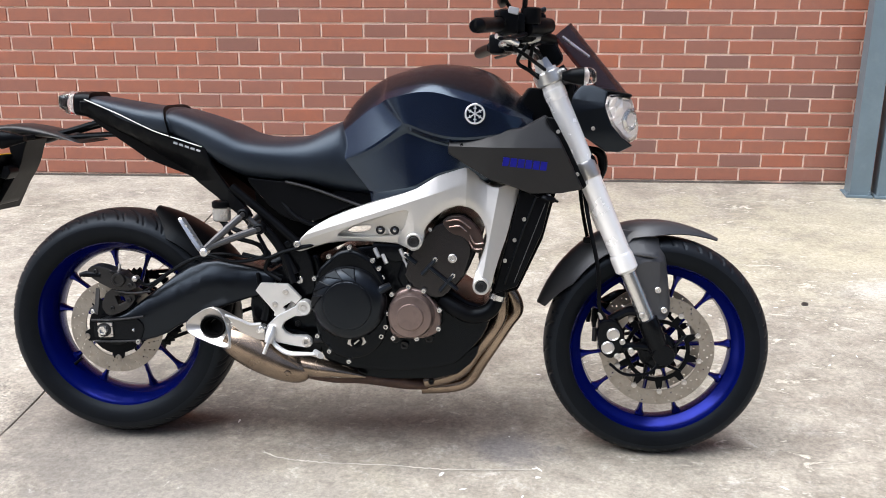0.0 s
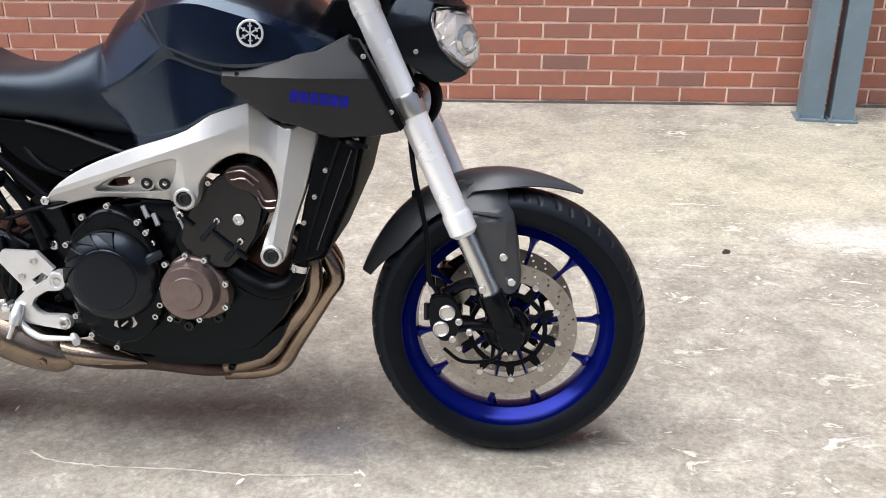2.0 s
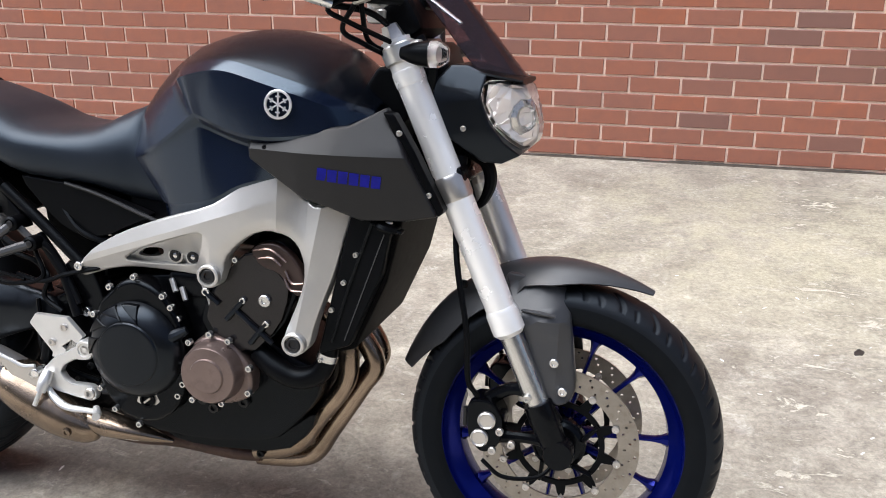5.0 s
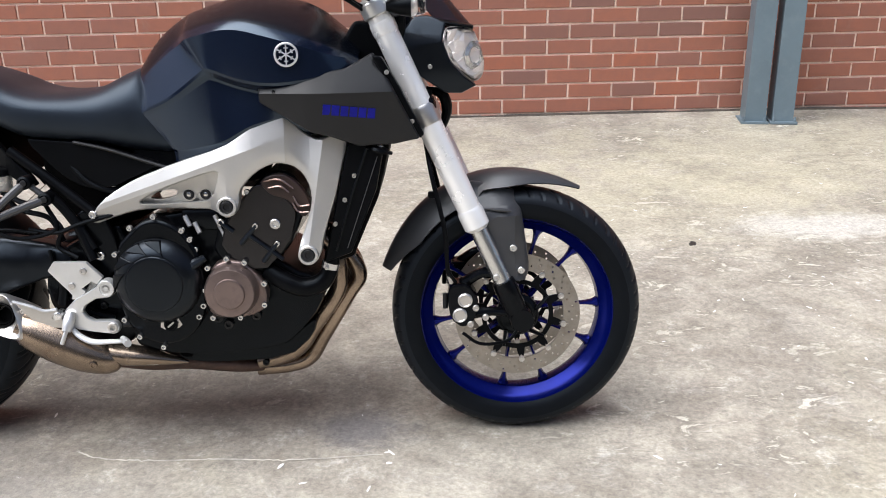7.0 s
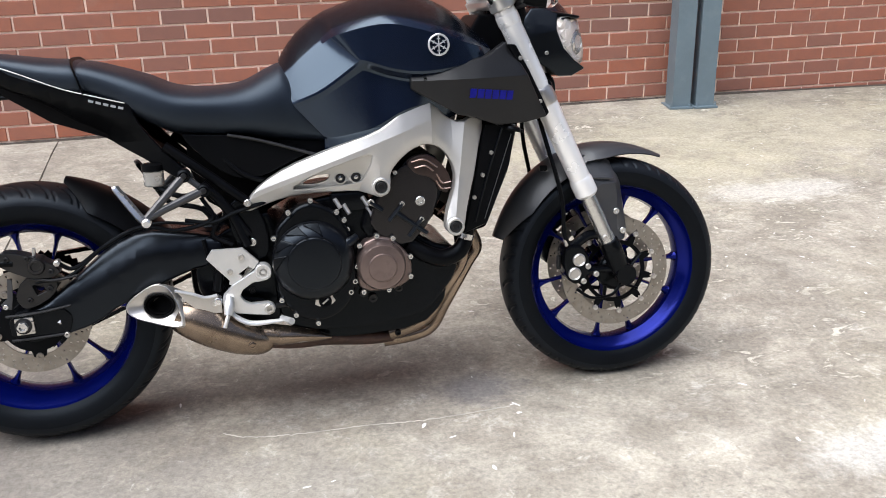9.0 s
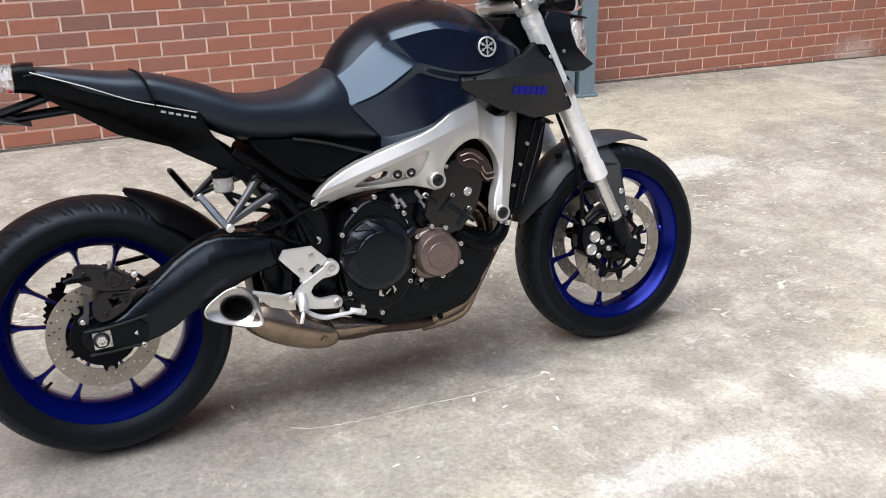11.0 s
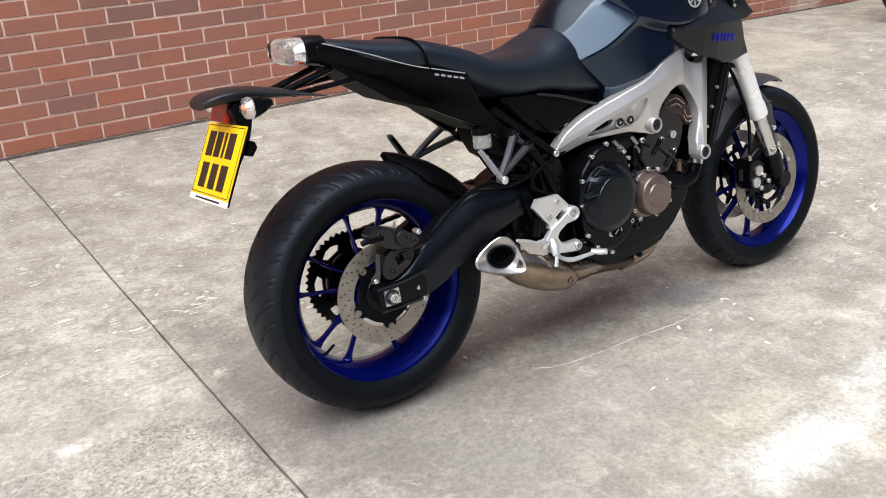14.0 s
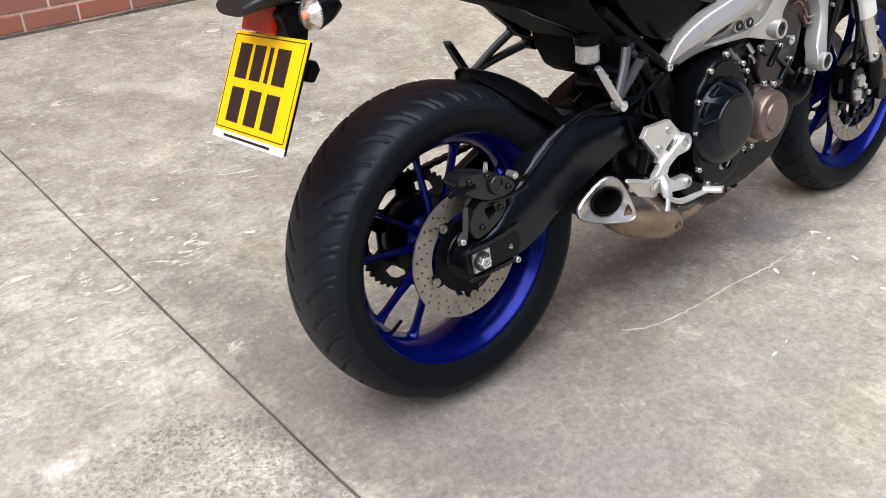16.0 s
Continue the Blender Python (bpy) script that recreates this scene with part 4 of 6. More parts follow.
HOLLOW = [(0.626, 0.129, 0.760), (0.656, 0.146, 0.770), (0.700, 0.166, 0.788), (0.772, 0.182, 0.836), (0.786, 0.182, 0.840), (0.808, 0.178, 0.831), (0.845, 0.180, 0.818), (0.905, 0.190, 0.806), (0.985, 0.188, 0.812), (1.050, 0.165, 0.832), (1.085, 0.125, 0.856)]
SKIRT = [(0.688, 0.146, 0.688), (0.700, 0.154, 0.684), (0.722, 0.164, 0.686), (0.780, 0.180, 0.698), (0.790, 0.182, 0.701), (0.816, 0.186, 0.711), (0.857, 0.192, 0.736), (0.905, 0.188, 0.750), (0.985, 0.176, 0.765), (1.050, 0.152, 0.800), (1.085, 0.118, 0.846)]


def eased(rows, times=3):
    """Cuts the corners of a row of stations, keeping both ends."""
    rows = [np.array(r, float) for r in rows]
    for _ in range(times):
        cut = [rows[0]]
        for a, b in zip(rows, rows[1:]):
            cut += [a * 0.75 + b * 0.25, a * 0.25 + b * 0.75]
        rows = cut + [rows[-1]]
    return rows


def tank_mesh():
    """Tank shell by sections: crown, crease, shoulder, knee hollow, skirt and its turned-in edge."""
    bm = bmesh.new()
    rings = []
    keys = [(*a, *b, *c, *d, *e) for a, b, c, d, e in zip(CROWN, CREASE, SHOULDER, HOLLOW, SKIRT)]
    for q in eased(keys):
        q = [float(x) for x in q]
        top = Vector((q[0], 0, q[1]))
        knots = [Vector((q[k], -q[k + 1], q[k + 2])) for k in (2, 5, 8, 11)]
        bevel = 0.013 * max(0.0, min(1.0, (q[2] - 0.64) / 0.08)) * max(0.0, min(1.0, (1.085 - q[2]) / 0.06))
        crease = knots[0] + Vector((0, bevel, bevel * 0.42))
        knots[0] = knots[0] + Vector((0, 0, -0.35 * bevel))
        half = [Vector((top.x + (crease.x - top.x) * t, crease.y * t, top.z + (crease.z - top.z) * t ** 2.0)) for t in (0.18, 0.36, 0.54, 0.72, 0.86, 0.97)]
        for m, (a, b) in enumerate(zip(knots, knots[1:])):
            span = (b - a).length
            c = min(0.25, 0.004 / max(span, 0.001))
            for t in (c, 0.5, 1 - c) if m != 1 else (c, 1 - c):
                half.append(a.lerp(b, t) + Vector((0, -(0.0012, 0.0, 0.001)[m] * 4 * t * (1 - t), 0)))
        low = knots[-1]
        half += [low + Vector((0, 0.004, -0.003)), low + Vector((0, 0.020, -0.050))]
        whole = [top] + half + [Vector((p.x, -p.y, p.z)) for p in reversed(half)]
        rings.append([bm.verts.new(p) for p in whole])
    bridge(bm, rings)
    return bm


TANK_TOP = shade("dark_tank_top_paint", (0.0026, 0.0036, 0.0062), 0.24, 0.0, var=0.2, scale=8, grain=900, bump=0.0, spread=0.05, spec=0.26, tint=(0.70, 0.86, 1.0))
tank = part("fuel_tank", tank_mesh(), NAVY, bike, "glossy black-blue steel fuel tank", 17)
tank.data.materials.append(TANK_TOP)
for face in tank.data.polygons:
    if len(face.vertices) == 4 and not 6 <= face.index % 33 <= 26:
        face.material_index = 1
part("cap", lathe([(0.045, 0.0), (0.045, 0.008), (0.038, 0.012), (0.030, 0.012)], 0, 0, 32, place=pose(0.90, 0, 0.985, 90)), BLACK, tank)
EMBLEM_M = pose(0.948, -0.2192, 0.886, -4, 0, 1)
emblem = part("emblem", lathe([(0.0245, 0.0), (0.0245, -0.0025), (0.0235, -0.0032), (0.0205, -0.0032), (0.0200, 0.0)], 0, 0, 48, closed=True, place=EMBLEM_M), SILVER_MARK, tank, "silver round emblem")
for k in range(6):
    part("emblem_bar", box((0, 0, 0), (0.0026, 0.0020, 0.0205), 0, EMBLEM_M @ Matrix.Rotation(radians(60 * k), 4, "Y") @ Matrix.Translation((0, -0.0016, 0.0105))), SILVER_MARK, emblem)
    part("emblem_bar", box((0, 0, 0), (0.0080, 0.0020, 0.0026), 0, EMBLEM_M @ Matrix.Rotation(radians(60 * k), 4, "Y") @ Matrix.Translation((0, -0.0016, 0.0130))), SILVER_MARK, emblem)


def intake_side(u, w):
    front = max(0.0, min(1.0, (u - 1.03) / 0.16))
    rear = max(0.0, min(1.0, (0.98 - u) / 0.1))
    return -0.224 + 0.034 * front ** 1.3 + 0.020 * rear + 0.14 * max(0.0, 0.815 - w) + 0.62 * max(0.0, w - 0.808)


intake_line = [(0.884, 0.824), (0.930, 0.838), (1.000, 0.847), (1.060, 0.855), (1.085, 0.868), (1.117, 0.886), (1.136, 0.858), (1.160, 0.812), (1.190, 0.752), (1.213, 0.708), (1.160, 0.698), (1.085, 0.697), (1.030, 0.718), (0.990, 0.728), (0.935, 0.760), (0.884, 0.790)]
for side, name in ((1, "intake_panel"), (-1, "intake_panel")):
    own = plate(intake_line, 0.0, 0.022, 0.005, (), intake_side, 3, folds=[((0, 0, 0.808), (0, 0, 1))])
    if side < 0:
        bmesh.ops.scale(own, vec=(1, -1, 1), verts=own.verts)
    part(name, own, GREY_MATT, bike, "matt graphite air intake panel", 22)
for k in range(6):
    u, w = 1.024 + 0.0180 * k, 0.775 - 0.0020 * k
    part("blue_decal_bar", box((u, intake_side(u, w) - 0.0004, w), (0.0155, 0.0018, 0.021), 0, Matrix.Rotation(radians(12), 4, "Z") @ Matrix.Rotation(radians(12), 4, "X") @ Matrix.Rotation(radians(5), 4, "Y")), BLUE_MARK, bike)
part("intake_trim", plate([(1.116, 0.880), (1.136, 0.878), (1.172, 0.815), (1.222, 0.716), (1.212, 0.706), (1.160, 0.800)], -0.184, -0.150, 0.004, (), lambda u, w: 0.25 * max(0, u - 1.14)), BLACK, bike)
for u, w in ((1.1465, 0.8465), (1.1967, 0.7441)):
    part("trim_screw", bolt(u, -0.184 + 0.25 * max(0, u - 1.14), w, 0.005, 0.004), SATIN, bike)
part("intake_screw", bolt(0.917, -0.207, 0.812, 0.004, 0.003), BLACK, bike)

# ---- seat and tail ----
seat = part("seat", loft([(0.135, 0.866, 0.850, 0.815, 0.100, 3, 3), (0.170, 0.880, 0.845, 0.800, 0.116, 3, 3), (0.240, 0.862, 0.815, 0.770, 0.130, 3.2, 3), (0.300, 0.842, 0.785, 0.735, 0.142, 3.2, 3), (0.360, 0.816, 0.765, 0.708, 0.148, 3.2, 3),
                          (0.430, 0.808, 0.758, 0.697, 0.146, 3.0, 3), (0.510, 0.816, 0.750, 0.692, 0.140, 2.8, 3), (0.575, 0.846, 0.750, 0.674, 0.134, 2.5, 3), (0.612, 0.852, 0.745, 0.666, 0.128, 2.4, 3), (0.650, 0.795, 0.728, 0.666, 0.127, 2.4, 3), (0.685, 0.740, 0.704, 0.668, 0.126, 2.4, 3), (0.712, 0.700, 0.688, 0.674, 0.120, 2.4, 3)], 48, 7), VINYL, bike, "black vinyl rider seat", 60)
pillion = part("pillion_seat", loft([(-0.085, 0.908, 0.898, 0.885, 0.050, 3, 3), (-0.05, 0.909, 0.890, 0.868, 0.072, 3, 3), (0.02, 0.899, 0.868, 0.838, 0.092, 3, 3), (0.09, 0.889, 0.850, 0.815, 0.108, 3, 3), (0.150, 0.884, 0.840, 0.80, 0.118, 3, 3), (0.178, 0.868, 0.835, 0.80, 0.116, 3, 3)], 44, 6), VINYL, bike, "black vinyl passenger seat", 60)
part("grab_strap", tube([(0.172, -0.120, 0.812), (0.160, -0.117, 0.855), (0.150, -0.085, 0.880), (0.147, 0, 0.884), (0.150, 0.085, 0.880), (0.160, 0.117, 0.855), (0.172, 0.120, 0.812)], 0.0065, 8, 6, None, 0.35), BLACK, pillion)
tail_line = chaikin([(-0.085, 0.908), (0.034, 0.866), (0.124, 0.829), (0.196, 0.809), (0.266, 0.791), (0.270, 0.784), (0.278, 0.751), (0.310, 0.700), (0.390, 0.615), (0.362, 0.608), (0.300, 0.652), (0.210, 0.702), (0.140, 0.752), (0.086, 0.795), (0.026, 0.819), (-0.024, 0.836), (-0.085, 0.858)])


def tail_side(u, w):
    t = max(0.0, min(1.0, (u + 0.05) / 0.3))
    return -0.072 - 0.062 * t ** 0.8 + 1.1 * min(0.055, max(0.0, 0.845 - 0.36 * u - w)) * max(0.0, min(1.0, (0.33 - u) / 0.12))


for side in (1, -1):
    own = plate(tail_line, 0.0, 0.020, 0.006, (), tail_side, 2)
    trim = tube([(u, tail_side(u, w) - 0.0012, w) for u, w in ((-0.070, 0.9015), (0.034, 0.8635), (0.124, 0.8270), (0.196, 0.8065), (0.258, 0.7895))], 0.0014, 8)
    if side < 0:
        bmesh.ops.scale(own, vec=(1, -1, 1), verts=own.verts)
        bmesh.ops.scale(trim, vec=(1, -1, 1), verts=trim.verts)
    cover = part("tail_panel", own, BLACK, bike, "black plastic tail panel", 45)
    part("trim_edge", trim, ALLOY, cover)
for k in range(5):
    u, w = 0.187 + 0.0155 * k, 0.7965 - 0.0042 * k
    part("tail_decal_bar", box((u, tail_side(u, w) - 0.0006, w), (0.0110, 0.0016, 0.0050), 0, Matrix.Rotation(radians(-9), 4, "Z") @ Matrix.Rotation(radians(16), 4, "Y")), PALE_MARK, bike)
part("tail_floor", plate([(-0.05, 0.862), (0.1, 0.79), (0.22, 0.74), (0.36, 0.64), (0.34, 0.63), (0.2, 0.71), (0.09, 0.75), (-0.05, 0.845)], -0.07, 0.07, 0.004), MATT_BLACK, bike, "black tail underside")
lamp = part("tail_lamp", loft([(-0.060, 0.920, 0.888, 0.850, 0.070, 4, 4), (-0.085, 0.921, 0.888, 0.855, 0.067, 4, 4), (-0.104, 0.919, 0.888, 0.858, 0.064, 4, 4)], 40, 4), BLACK, bike, "tail lamp with clear lens over bright reflector")
part("reflector", loft([(-0.106, 0.914, 0.888, 0.862, 0.059, 4, 4), (-0.118, 0.908, 0.888, 0.868, 0.052, 4, 4), (-0.126, 0.902, 0.888, 0.874, 0.044, 4, 4)], 10, 1), BRIGHT, lamp, "", 5)
part("lens", loft([(-0.103, 0.920, 0.889, 0.857, 0.0655, 4, 4), (-0.128, 0.921, 0.891, 0.860, 0.065, 3.6, 3.6), (-0.146, 0.916, 0.893, 0.869, 0.058, 3.2, 3.2), (-0.153, 0.909, 0.894, 0.880, 0.048, 3, 3)], 40, 4), CLEAR, lamp, "clear tail lamp lens")
part("red_strip", box((-0.112, 0, 0.872), (0.012, 0.095, 0.010), 0.002), RED, lamp)

# tail tidy, indicators, number plate
tidy = part("plate_hanger", loft([(-0.350, 0.816, 0.808, 0.796, 0.046, 3, 3), (-0.330, 0.827, 0.816, 0.800, 0.060, 3, 3), (-0.28, 0.833, 0.820, 0.803, 0.064, 3, 3), (-0.22, 0.828, 0.813, 0.799, 0.060, 2.6, 2.6), (-0.15, 0.813, 0.803, 0.794, 0.068, 2.5, 2.5), (-0.100, 0.797, 0.793, 0.789, 0.084, 2.5, 2.5), (-0.082, 0.791, 0.789, 0.787, 0.088, 2.5, 2.5)], 36, 5), GREY_MATT, bike, "black plate hanger arm")
for s in (-1, 1):
    part("stay", tube([(-0.17, 0.035 * s, 0.806), (-0.03, 0.045 * s, 0.846)], 0.008, 8), BLACK, tidy)
    part("stay", tube([(-0.15, 0.055 * s, 0.800), (0.01, 0.062 * s, 0.812)], 0.006, 8), BLACK, tidy)
    ind = part("indicator", loft([(-0.325, 0.806, 0.796, 0.786, 0.010, 2, 2, 0.118 * s), (-0.316, 0.818, 0.796, 0.774, 0.023, 2.2, 2.2, 0.118 * s), (-0.300, 0.819, 0.796, 0.773, 0.024, 2.2, 2.2, 0.117 * s)], 20, 4), CLEAR, tidy, "clear rear indicator")
    part("bulb_reflector", loft([(-0.314, 0.804, 0.796, 0.788, 0.010, 2, 2, 0.118 * s), (-0.302, 0.815, 0.796, 0.777, 0.020, 2.2, 2.2, 0.117 * s)], 9, 1), BRIGHT, ind, "bright faceted reflector", 5)
    part("bulb", lathe([(0.002, 0.0), (0.006, 0.002), (0.007, 0.008), (0.004, 0.012)], 0, 0, 12, place=pose(-0.3205, 0.118 * s, 0.796, 0, 0, -90)), BULB, ind, "pinkish orange bulb")
    part("housing", loft([(-0.301, 0.820, 0.796, 0.772, 0.0245, 2.2, 2.2, 0.117 * s), (-0.275, 0.814, 0.797, 0.780, 0.018, 2.2, 2.2, 0.112 * s), (-0.25, 0.806, 0.798, 0.790, 0.010, 2, 2, 0.100 * s)], 20, 4), BLACK, ind)
    part("stalk", tube([(-0.25, 0.055 * s, 0.800), (-0.27, 0.105 * s, 0.797)], 0.009, 8), BLACK, ind)
    ind.location.x = 0.029
part("bracket", plate(chaikin([(-0.300, 0.805), (-0.235, 0.800), (-0.250, 0.765), (-0.258, 0.735), (-0.270, 0.708), (-0.293, 0.672), (-0.330, 0.616), (-0.342, 0.615), (-0.284, 0.74)]), -0.055, 0.055, 0.006), BLACK, tidy)
part("plate_lug", plate([(-0.285, 0.728), (-0.270, 0.722), (-0.266, 0.708), (-0.280, 0.690), (-0.297, 0.696)], -0.100, -0.05, 0.004), BLACK, tidy)
PLATE_M = Matrix.Translation((-0.327, -0.002, 0.676)) @ Matrix.Rotation(radians(26.4), 4, "Y") @ Matrix.Rotation(radians(-1.5), 4, "X")
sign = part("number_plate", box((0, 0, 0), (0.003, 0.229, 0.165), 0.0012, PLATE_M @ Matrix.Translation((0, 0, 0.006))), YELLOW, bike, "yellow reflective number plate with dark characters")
part("backing", box((0, 0, 0), (0.005, 0.226, 0.174), 0.002, PLATE_M @ Matrix.Translation((0.0045, 0, 0))), BLACK, sign, "black plastic backing")
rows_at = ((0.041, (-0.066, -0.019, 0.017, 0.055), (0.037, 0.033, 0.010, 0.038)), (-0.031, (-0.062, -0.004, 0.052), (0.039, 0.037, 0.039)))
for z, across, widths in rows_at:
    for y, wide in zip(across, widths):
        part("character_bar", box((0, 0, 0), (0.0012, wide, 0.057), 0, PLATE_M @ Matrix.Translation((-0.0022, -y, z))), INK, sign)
for z in (-0.071, 0.083):
    part("border_line", box((0, 0, 0), (0.001, 0.216, 0.0015), 0, PLATE_M @ Matrix.Translation((-0.0018, 0, z))), INK, sign)
for y in (-0.109, 0.109):
    part("border_line", box((0, 0, 0), (0.001, 0.0013, 0.154), 0, PLATE_M @ Matrix.Translation((-0.0018, y, 0.006))), INK, sign)
part("maker_strip", box((0, 0, 0), (0.0032, 0.229, 0.013), 0, PLATE_M @ Matrix.Translation((-0.0002, 0, -0.083))), WHITE, sign, "white strip with small print")
part("print_bar", box((0, 0, 0), (0.001, 0.150, 0.004), 0, PLATE_M @ Matrix.Translation((-0.0026, 0, -0.083))), INK, sign)
part("reflector", box((-0.293, 0.018, 0.781), (0.012, 0.096, 0.044), 0.003, Matrix.Rotation(radians(20), 4, "Y")), RED, bike, "red rear reflector")
part("undertray", plate([(0.020, 0.824), (0.070, 0.778), (0.135, 0.734), (0.190, 0.716), (0.205, 0.738), (0.110, 0.800)], -0.068, 0.068, 0.003), SATIN, bike, "pale heat shield under the tail")

# hugger over the rear tyre
arc = []
for k in range(14):
    a = radians(74 - 48 * k / 13)
    r = 0.331 + 0.030 * k / 13 - 0.004 * math.sin(math.pi * k / 13)
    arc.append((r * math.cos(a), REAR[1] + r * math.sin(a), 0.022 + 0.082 * min(1, k / 4), 0.012 + 0.040 * min(1, k / 4), math.cos(a), math.sin(a)))
hugger = part("hugger", strip(arc), BLACK, bike, "black pointed rear hugger mudguard")

# passenger foot rest
for s in (-1, 1):
    hanger = part("passenger_hanger", tube([(0.282, 0.205 * s, 0.541), (0.328, 0.182 * s, 0.586), (0.368, 0.156 * s, 0.624)], [0.008, 0.009, 0.010], 10), GREY_SHEEN, bike, "dark grey passenger foot rest hanger")
    part("hanger_bar", tube([(0.282, 0.205 * s, 0.541), (0.345, 0.182 * s, 0.566), (0.408, 0.156 * s, 0.588)], [0.008, 0.009, 0.010], 10), GREY_SHEEN, hanger)
    part("hanger_bridge", tube([(0.368, 0.150 * s, 0.622), (0.408, 0.150 * s, 0.588)], 0.007, 8), GREY_SHEEN, hanger)
    for u, w in ((0.368, 0.624), (0.408, 0.588)):
        part("hanger_boss", lathe([(0.0145, 0.135 * s), (0.0145, 0.165 * s), (0.010, 0.168 * s), (0.006, 0.163 * s)], u, w, 20), BLACK, hanger)
        part("boss_bolt", lathe([(0.007, 0.150 * s), (0.007, 0.1675 * s), (0.004, 0.169 * s)], u, w, 10), GREY_MATT, hanger)
    part("foot_peg", tube([(0.226, 0.210 * s, 0.618), (0.231, 0.211 * s, 0.610), (0.270, 0.214 * s, 0.550), (0.280, 0.214 * s, 0.537)], [0.008, 0.0120, 0.0130, 0.009], 6, 4, None, 0.6), BRIGHT if s < 0 else GREY_MATT, hanger, "folded passenger foot peg")
    for k in range(6):
        part("peg_rib", box((0.234 + 0.0075 * k, 0.217 * s, 0.606 - 0.0115 * k), (0.026, 0.007, 0.0040), 0.001, Matrix.Rotation(radians(33), 4, "Y")), SATIN, hanger)
    part("peg_rubber", box((0.245, 0.205 * s, 0.585), (0.012, 0.012, 0.062), 0.003, Matrix.Rotation(radians(-33), 4, "Y")), BLACK, hanger)
    part("peg_joint", lathe([(0.009, 0.196 * s), (0.010, 0.200 * s), (0.010, 0.222 * s), (0.006, 0.225 * s)], 0.284, 0.535, 16), BRIGHT, hanger)

# rear brake reservoir
res = part("brake_reservoir", lathe([(0.020, 0.0), (0.023, 0.003), (0.023, 0.034), (0.018, 0.036)], 0, 0, 24, place=pose(0.300, -0.118, 0.600, 90)), RESERVOIR, bike, "milky brake fluid reservoir with black cap")
part("cap", lathe([(0.025, 0.0), (0.025, 0.013), (0.020, 0.016)], 0, 0, 24, place=pose(0.300, -0.118, 0.636, 90)), BLACK, res)
part("reservoir_hose", tube([(0.300, -0.118, 0.600), (0.33, -0.12, 0.56), (0.40, -0.13, 0.54), (0.43, -0.14, 0.49)], 0.006, 8), BLACK, res)

# ---- engine ----
crank = chaikin([(0.552, 0.250), (0.545, 0.456), (0.580, 0.520), (0.665, 0.552), (0.760, 0.548), (0.920, 0.420), (1.000, 0.395), (0.985, 0.330), (0.935, 0.270), (0.897, 0.238), (0.755, 0.218), (0.62, 0.225)])
engine = part("engine", plate(crank, -0.140, 0.150, 0.012), BLACK_CAST, bike, "black three-cylinder engine")
head_line = chaikin([(0.775, 0.530), (0.845, 0.600), (0.885, 0.640), (0.935, 0.640), (0.970, 0.585), (0.955, 0.540), (0.925, 0.470), (0.850, 0.405), (0.751, 0.455)])
part("cylinder_block", plate(head_line, -0.158, 0.158, 0.010), BLACK_CAST, engine)
part("cylinder_head", plate(chaikin([(0.872, 0.610), (0.900, 0.626), (0.935, 0.620), (0.962, 0.585), (0.970, 0.555), (0.950, 0.540), (0.915, 0.590)]), -0.160, 0.16, 0.008), HEAD_BROWN, engine, "brown cast cylinder head")
part("head_cover", plate(chaikin([(0.868, 0.618), (0.886, 0.634), (0.918, 0.638), (0.946, 0.622), (0.968, 0.594), (0.978, 0.560), (0.960, 0.538), (0.940, 0.566), (0.922, 0.584), (0.892, 0.590)]), -0.172, -0.150, 0.005, segments=3), HEAD_BROWN, engine, "brown cam cover end", 50)
for line_pts in ([(0.880, 0.622), (0.912, 0.626), (0.942, 0.606)], [(0.888, 0.608), (0.914, 0.611), (0.932, 0.598)], [(0.940, 0.590), (0.952, 0.569), (0.974, 0.570)], [(0.938, 0.576), (0.950, 0.556), (0.972, 0.555)]):
    part("cover_band", tube([(u, -0.1745, w) for u, w in line_pts], [0.0045, 0.0060, 0.0045], 8, 6, None, 0.5), BAND_BROWN, engine, "pale brown polished band")
part("block_plate", plate(chaikin([(0.79, 0.535), (0.850, 0.610), (0.880, 0.618), (0.938, 0.575), (0.945, 0.545), (0.925, 0.480), (0.862, 0.415), (0.775, 0.468)]), -0.170, -0.155, 0.005), DARK_GLOSS, engine)
for a, b in (((0.822, 0.486), (0.856, 0.525)), ((0.868, 0.445), (0.901, 0.487)), ((0.840, 0.506), (0.912, 0.450)), ((0.779, 0.535), (0.808, 0.514))):
    part("block_rib", tube([(a[0], -0.173, a[1]), (b[0], -0.173, b[1])], 0.0052, 8, 1), BLACK_GLOSS, engine)
for u, w, r in ((0.855, 0.525, 0.0065), (0.900, 0.485, 0.0065), (0.898, 0.529, 0.0115), (0.782, 0.534, 0.008), (0.723, 0.475, 0.0065), (0.842, 0.600, 0.006)):
    part("block_bolt", bolt(u, -0.171, w, r), CHROME, engine)
cover_line = chaikin([(0.552, 0.460), (0.560, 0.492), (0.587, 0.518), (0.612, 0.540), (0.642, 0.547), (0.672, 0.537), (0.700, 0.520), (0.720, 0.490), (0.735, 0.455), (0.742, 0.385), (0.738, 0.340), (0.714, 0.292), (0.680, 0.268), (0.643, 0.260), (0.60, 0.272), (0.572, 0.300), (0.555, 0.335), (0.549, 0.380)])
clutch = part("clutch_cover", plate(cover_line, -0.182, -0.13, 0.010, segments=3), BLACK_CAST, engine, "black clutch cover with raised dome")
part("clutch_dome", lathe([(0.095, -0.176), (0.094, -0.186), (0.088, -0.198), (0.078, -0.207), (0.066, -0.2125), (0.062, -0.2128), (0.060, -0.2160), (0.055, -0.2175), (0.002, -0.2180)], 0.640, 0.409, 72), BLACK_GLOSS, engine)
